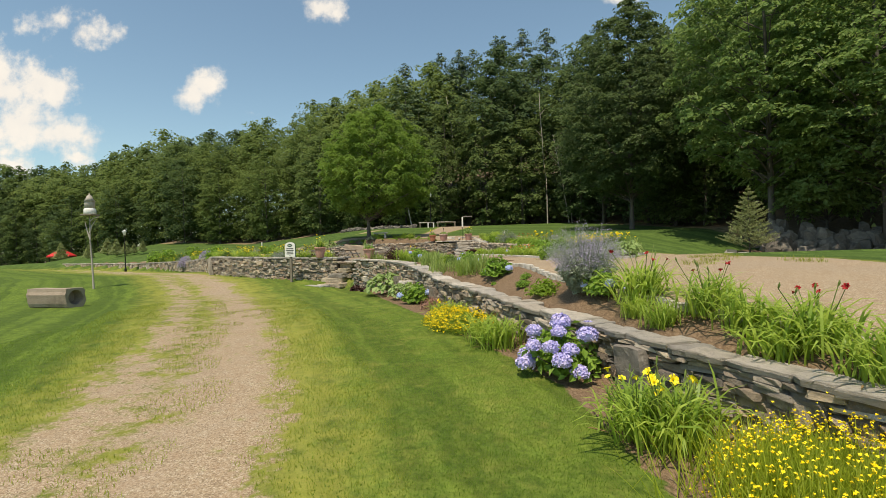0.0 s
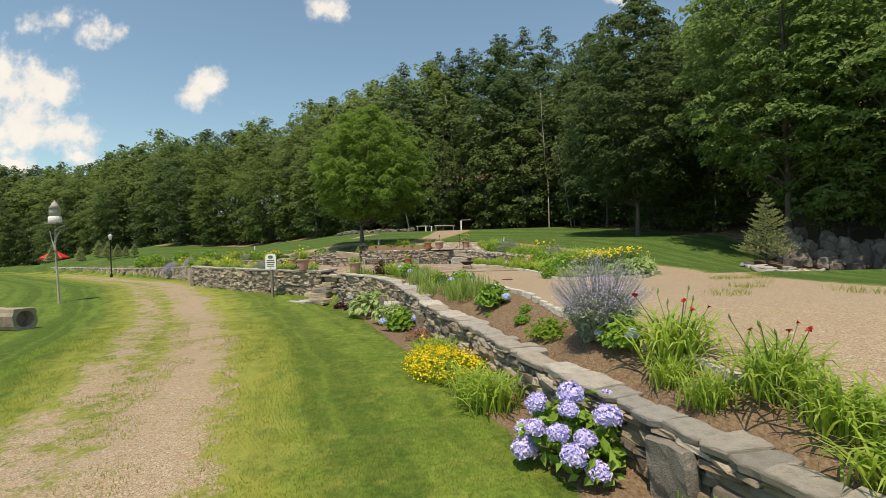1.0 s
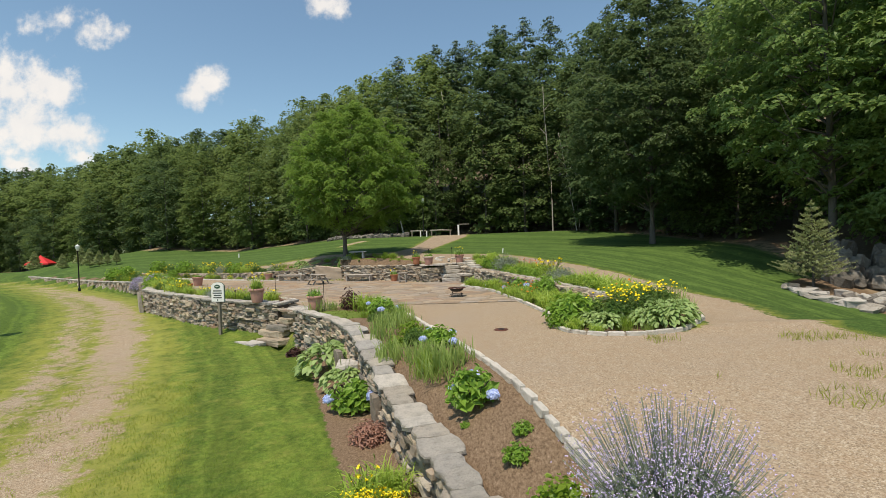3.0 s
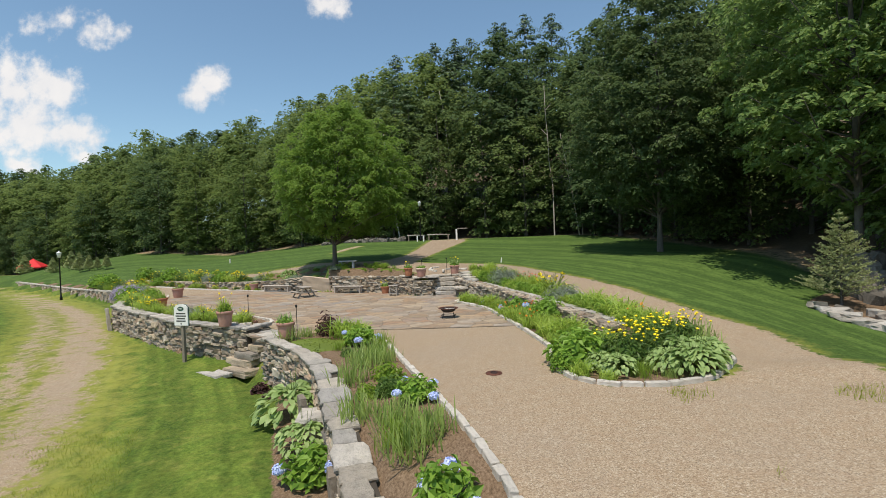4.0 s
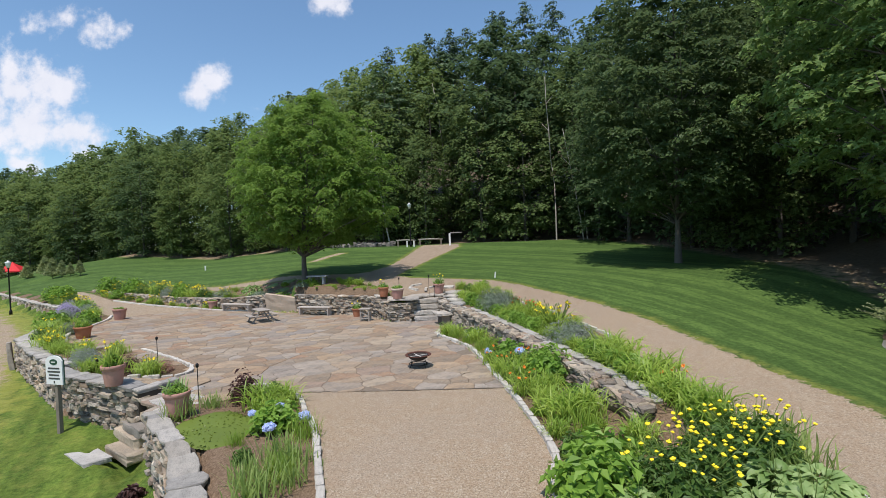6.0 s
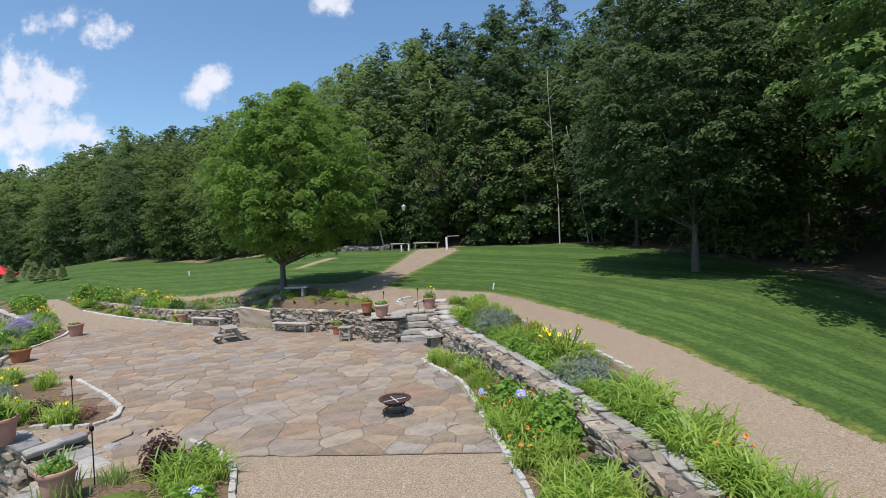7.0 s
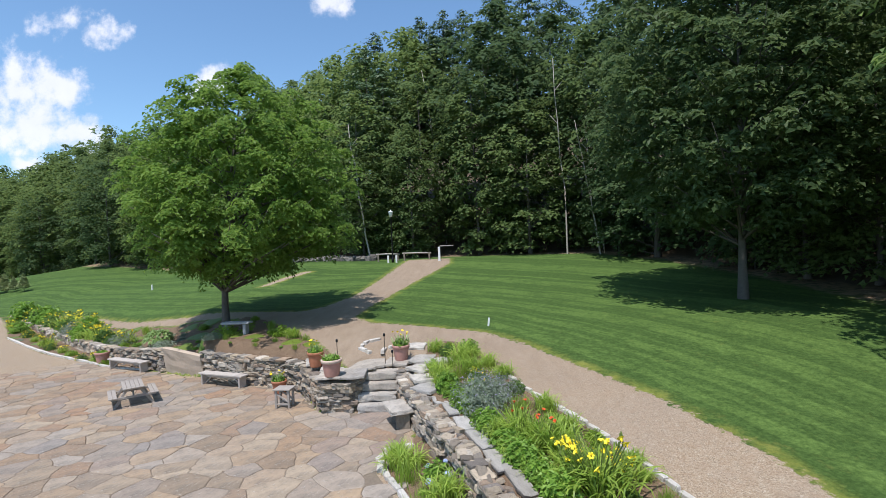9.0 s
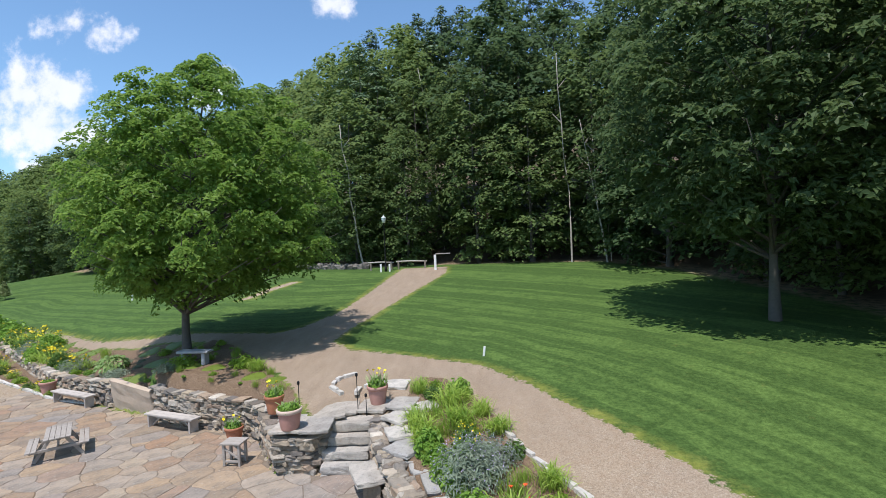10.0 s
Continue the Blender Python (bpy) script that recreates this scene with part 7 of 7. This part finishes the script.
def pavilion(m):
    root = thing("canopy_tent", "small red canopy tent on thin posts", "canopy tent", m)
    for sx in (-1, 1):
        for sy in (-1, 1):
            part("post", box(0.09, 0.09, 2.1, M_IRON), root, m=pose(sx * 1.6, sy * 1.6, 1.05))
    vs = [(-2, -2, 2.0), (2, -2, 2.0), (2, 2, 2.0), (-2, 2, 2.0), (-0.35, -0.35, 3.3), (0.35, -0.35, 3.3), (0.35, 0.35, 3.3), (-0.35, 0.35, 3.3), (0, 0, 3.7), (-2, -2, 1.75), (2, -2, 1.75), (2, 2, 1.75), (-2, 2, 1.75)]
    fs = [(0, 1, 5, 4), (1, 2, 6, 5), (2, 3, 7, 6), (3, 0, 4, 7), (4, 5, 8), (5, 6, 8), (6, 7, 8), (7, 4, 8), (9, 10, 1, 0), (10, 11, 2, 1), (11, 12, 3, 2), (12, 9, 0, 3)]
    part("canopy", mesh_of("canopy", vs, fs, M_FABRIC), root, "red canvas roof with a short valance")
    return root


def rod(x, y, z, tall, name="torch_stake"):
    root = thing(name, "thin black metal stake in the bed", "garden stake", pose(x, y, z), "garden stakes")
    vs, fs = tube([(0, 0, -0.1), (0, 0, tall)], [0.009, 0.009], 6)
    part("rod", mesh_of("rod", vs, fs, M_IRON), root)
    part("tip", lathe([(0.01, tall - 0.02), (0.03, tall), (0.03, tall + 0.05), (0.012, tall + 0.07)], M_IRON, "tip", 10), root)


picnic_table(pose(-6.75, 30.7, 0.025, 0, 0, 129) @ Matrix.Scale(0.7, 4))
bench(pose(-4.87, 32.1, 0.025, 0, 0, -20), 1.77, "long weathered wooden bench against the stone wall")
bench(pose(-9.58, 34.4, 0.025, 0, 0, -23), 2.0, "long weathered wooden bench by a terracotta pot")
stool(pose(-2.12, 29.98, 0.025, 0, 0, -4))
fire_pit(pose(0.81, 22.38, 0.028) @ Matrix.Diagonal((0.78, 0.78, 0.85, 1)))
pot(pose(-2.75, 31.2, 0.02), 0.215, 0.36, flowers="yellow", label="terracotta pot with yellow flowers beside the wooden stand")
pot(pose(-1.45, 30.57, 0.9), 0.215, 0.4, flowers="yellow", leaves=36, label="orange terracotta pot with a green plant on the wall")
pot(pose(-0.72, 29.58, 0.905), 0.255, 0.42, M_PINKPOT, M_RIM, leaves=30, reach=0.26, label="large pale terracotta pot with a thick rim on the pier")
pot(pose(0.82, 31.02, 0.905), 0.24, 0.42, M_PINKPOT, flowers="yellow", leaves=44, reach=0.4, label="pale terracotta pot with yellow lilies above the stair")
pot(pose(-11.45, 35.55, 0.02), 0.25, 0.45, M_PINKPOT, leaves=14, reach=0.15, label="pale terracotta pot at the end of the bed")
pot(pose(-5.8, 20.78, 0.23), 0.235, 0.46, M_PINKPOT, flowers="yellow", leaves=52, reach=0.5, label="large terracotta pot with yellow lilies on the bed's edge")
pot(pose(-3.32, 19.1, 0.12), 0.23, 0.43, M_PINKPOT, leaves=34, reach=0.35, label="large brown terracotta pot at the head of the steps")
pot(pose(-14.6, 32.9, 0.02), 0.3, 0.52, M_PINKPOT, leaves=16, reach=0.2, label="pale terracotta pot on the patio's edge")
pot(pose(-12.5, 28.1, 0.02), 0.3, 0.45, leaves=60, reach=0.4, label="wide terracotta bowl of green leaves")
for x, y, z, h in [(-0.74, 30.2, 0.88, 0.75), (0.44, 30.62, 0.86, 0.8), (0.66, 30.5, 0.88, 0.35), (-5.75, 22.25, 0.0, 0.95), (-3.2, 19.6, 0.02, 0.85), (-7.1, 21.95, 0.0, 0.5)]:
    rod(x, y, z, h)
tree_bench = thing("stone_bench", "small grey cast stone bench under the maple", "bench", pose(-5.29, 33.98, height(-5.29, 33.98) - 0.01, 0, 0, -3))
part("seat", box(1.0, 0.34, 0.07, M_BENCHSTONE, bevel=0.015), tree_bench, m=pose(0, 0, 0.4))
for s in (-1, 1):
    part("leg", box(0.12, 0.26, 0.37, M_BENCHSTONE, bevel=0.02), tree_bench, m=pose(s * 0.32, 0, 0.185))
lamp_post(pose(-2.95, 53.4, height(-2.95, 53.4)), 3.8)
lamp_post(pose(-30.6, 43.6, height(-30.6, 43.6)), 3.8)
garden_sign(pose(-7.1, 20.72, height(-7.1, 20.72) - 0.02, 0, 0, -14))
birdhouse(pose(-16.1, 20.8, height(-16.1, 20.8)))
hollow_log(pose(-13.25, 15.5, height(-13.25, 15.5), 0, 0, -14), 1.75, 0.36)
pavilion(pose(-76, 90.5, height(-76, 90.5), 0, 0, 20) @ Matrix.Scale(0.9, 4))
marker = thing("marker_post", "short white marker in the lawn", "marker post", pose(3.35, 33.9, height(3.35, 33.9)))
part("post", box(0.06, 0.06, 0.3, M_WHITE), marker, m=pose(0, 0, 0.12, 0, 8))
marker = thing("marker_post", "short white marker in the lawn", "marker post", pose(-22.5, 55, height(-22.5, 55)))
part("post", box(0.1, 0.1, 0.42, M_WHITE), marker, m=pose(0, 0, 0.2))


def gateway():
    for x in (-3.25, -2.65):
        p = thing("gate_post", "short white post at the end of the path", "post", pose(x, 53.2, height(x, 53.2)), "gate posts")
        part("post", box(0.12, 0.12, 0.55, M_WHITE), p, m=pose(0, 0, 0.26))
    p = thing("gate_post", "white wooden post where the path leaves the lawn", "post", pose(0.5, 53.2, height(0.5, 53.2)), "gate posts")
    part("post", box(0.16, 0.16, 1.05, M_WHITE), p, m=pose(0, 0, 0.5))
    part("arm", box(1.0, 0.07, 0.07, M_GREYWOOD), p, m=pose(0.55, 0, 1.08))
    f = thing("log_fence", "low rail of pale peeled logs on short posts", "fence")
    for x0, x1 in ((-4.4, -2.6), (-2.4, -0.2)):
        z0, z1 = height(x0, 54.6), height(x1, 54.6)
        vs, fs = tube([(x0, 54.6, z0 + 0.55), ((x0 + x1) / 2, 54.6, (z0 + z1) / 2 + 0.56), (x1, 54.6, z1 + 0.5)], [0.055, 0.05, 0.045], 8)
        part("rail", mesh_of("rail", vs, fs, M_PALEBARK, True), f, "pale peeled log")
        for x in (x0 + 0.15, x1 - 0.15):
            part("post", box(0.12, 0.12, 0.6, M_POST), f, m=pose(x, 54.6, height(x, 54.6) + 0.27))


gateway()

# ---- boulders, standing stones and the rock heap by the spruce ----
ROCKS = [rough_block("boulder", M_SHADEDROCK, 300 + s, 0.22, 0.13) for s in range(10)]
PALE_ROCKS = [rough_block("boulder", M_PALEROCK, 330 + s, 0.2, 0.12) for s in range(5)]
_rock = random.Random(33)


def boulder(x, y, sx, sy, sz, label, group="", tilt=15, kinds=None, lift=0.0):
    root = thing("boulder", label, "boulder", pose(x, y, height(x, y) + sz * 0.32 + lift, _rock.uniform(-tilt, tilt), _rock.uniform(-tilt, tilt), _rock.uniform(0, 360)), group)
    part("rock", _rock.choice(kinds or ROCKS), root, m=Matrix.Diagonal((sx, sy, sz, 1)))


for k in range(17):
    t = k / 16
    x = float(np.interp(t, [0, 0.3, 0.6, 1], [13.35, 13.2, 13.6, 15.2]))
    y = float(np.interp(t, [0, 0.3, 0.6, 1], [23.9, 22.1, 20.6, 18.6]))
    boulder(x + _rock.uniform(-0.15, 0.2), y + _rock.uniform(-0.15, 0.15), _rock.uniform(0.5, 0.95), _rock.uniform(0.4, 0.7), _rock.uniform(0.18, 0.34), "flat pale boulder edging the rock bed", "boulders edging the bed", 10, PALE_ROCKS)
for k in range(30):
    boulder(_rock.uniform(13.8, 16.6), _rock.uniform(20.6, 23.8), _rock.uniform(0.25, 0.6), _rock.uniform(0.25, 0.5), _rock.uniform(0.15, 0.35), "weathered boulder strewn in the rock bed", "rock heap", 20, PALE_ROCKS if k % 3 == 0 else ROCKS)
for k in range(70):
    a, q = _rock.uniform(0, 1), _rock.uniform(0, 1)
    x, y = 16.4 + 4.6 * a, 25.4 - 2.4 * a + 1.9 * q
    boulder(x, y, _rock.uniform(0.4, 0.85), _rock.uniform(0.35, 0.6), _rock.uniform(0.35, 0.6) * (1.0 + 0.9 * q), "rough grey boulder in the rock heap", "rock heap", lift=0.75 * q * q)
for x, y, w, h, r in [(2.42, 5.55, 0.5, 0.62, 18), (-0.42, 13.0, 0.38, 0.55, 20), (-1.75, 15.7, 0.42, 0.75, 25), (-13.55, 26.2, 0.42, 1.0, 40)]:
    s = thing("standing_stone", "upright flat stone leaning on the wall", "standing stone", pose(x, y, height(x, y) + h * 0.42, -4, 3, 90 + r))
    part("stone", slab(w, 0.13, h, 310 + int(h * 100), M_STONE, 0.05, 0.04), s)
for k in range(26):
    x = -14.5 + 9.4 * k / 25
    y = float(np.interp(x, [-14, -6, 2], [62.4, 58.0, 57.0])) - 1.2
    boulder(x, y, _rock.uniform(0.5, 0.9), _rock.uniform(0.4, 0.6), _rock.uniform(0.35, 0.6), "grey fieldstone in the low wall at the wood's edge", "fieldstones at the wood's edge")


# ---- pale dead trunks at the edge of the woods ----
def snag(x, y, tall, r, lean, seed):
    rng = random.Random(seed)
    root = thing("dead_tree", "bare pale dead trunk among the leaves", "dead tree", pose(x, y, height(x, y)), "dead trunks")
    pts = [(lean * tall * t + rng.uniform(-0.12, 0.12), 0, tall * t - 0.2 * (t == 0)) for t in np.linspace(0, 1, 7)]
    vs, fs = tube(pts, [r * (1 - 0.7 * t) for t in np.linspace(0, 1, 7)], 6)
    part("trunk", mesh_of("trunk", vs, fs, M_PALEBARK, True), root)
    for k in (4, 5):
        a = Vector(pts[k])
        vs, fs = tube([tuple(a), tuple(a + Vector((rng.choice((-1, 1)) * 0.6, 0, 0.7)))], [r * 0.4, 0.015], 5)
        part("branch", mesh_of("branch", vs, fs, M_PALEBARK, True), root)


for i, (x, y, tall, r, lean) in enumerate([(-5.5, 57.6, 11.2, 0.085, -0.12), (0.6, 63.5, 16.2, 0.07, -0.1), (10.0, 54.3, 14.4, 0.07, -0.045), (12.1, 53.2, 9.6, 0.055, -0.16), (12.0, 53.5, 8.9, 0.05, -0.08), (12.5, 53.9, 6.5, 0.045, -0.03), (13.9, 56.4, 15.6, 0.05, 0.012)]):
    snag(x, y, tall, r, lean, 70 + i)


# ---- turf ----
def blades(name, label, n, lo, hi, seed, keep, tall, mat, wide=0.006):
    """Short grass as many single blades."""
    rng = np.random.default_rng(seed)
    x, y = rng.uniform(lo[0], hi[0], n), rng.uniform(lo[1], hi[1], n)
    ok = keep(x, y, rng)
    x, y = x[ok], y[ok]
    z, n = ground_height(x, y), len(x)
    w, h = rng.uniform(0, 6.283, n), tall * rng.uniform(0.5, 1.25, n)
    tip = rng.normal(size=(n, 2)) * (h * 0.45)[:, None]
    dx, dy = np.cos(w) * wide, np.sin(w) * wide
    v = np.stack([np.stack([x - dx, y - dy, z - 0.01], 1), np.stack([x + dx, y + dy, z - 0.01], 1), np.stack([x + tip[:, 0], y + tip[:, 1], z + h], 1)], 1).reshape(-1, 3)
    tagged(new(name, mesh_of(name, v, np.arange(3 * n).reshape(n, 3), mat)), label, "grass", kind="stuff")


M_TURF = leaf_material("turf_blade", (0.11, 0.2, 0.025), (0.24, 0.35, 0.05), by_object=0.0, through_share=0.5)
M_DRYTURF = leaf_material("dry_turf_blade", (0.2, 0.27, 0.03), (0.42, 0.45, 0.08), by_object=0.0, through_share=0.5)


def lawn_only(x, y, rng):
    far, _ = line_distance(x, y, rounded(DRIVE))
    soil = signed(x, y, BED_FRONT)
    return (signed(x, y, TERRACE) < -0.1) & (soil < -0.02) & (far > 1.5 + rng.uniform(-0.2, 1.6, len(x))) & (rng.uniform(0, 1, len(x)) < np.clip(1.25 - (y - 1) / 11, 0.1, 1))


def verge_only(x, y, rng):
    far, _ = line_distance(x, y, rounded(DRIVE))
    patch = np.array([noise.noise((a * 1.1, b * 1.1, 0)) for a, b in zip(x, y)])
    want = np.where(far < 1.35, np.where(np.abs(far - 0.85) < 0.4, patch > 0.25, patch > -0.1), patch > -0.25)
    return (far < 2.7) & want & (signed(x, y, TERRACE) < -0.1) & (signed(x, y, BED_FRONT) < 0)


blades("lawn_grass", "short green mown grass", 330000, (-9, 0.3), (3.6, 13), 1, lawn_only, 0.02, M_TURF)
blades("verge_grass", "sparse yellowed grass along the worn drive", 90000, (-10, 0.3), (2, 16), 2, verge_only, 0.04, M_DRYTURF)


def weeds_only(x, y, rng):
    patch = np.array([noise.noise((a * 0.9, b * 0.9, 4)) for a, b in zip(x, y)])
    return (signed(x, y, COURT) > 0.1) & (patch > 0.25) & (y < 14.5) & (x > 4.5)


blades("gravel_weeds", "thin weeds coming up through the gravel", 9000, (4.5, 9), (9, 16.5), 3, weeds_only, 0.12, M_DRYTURF)
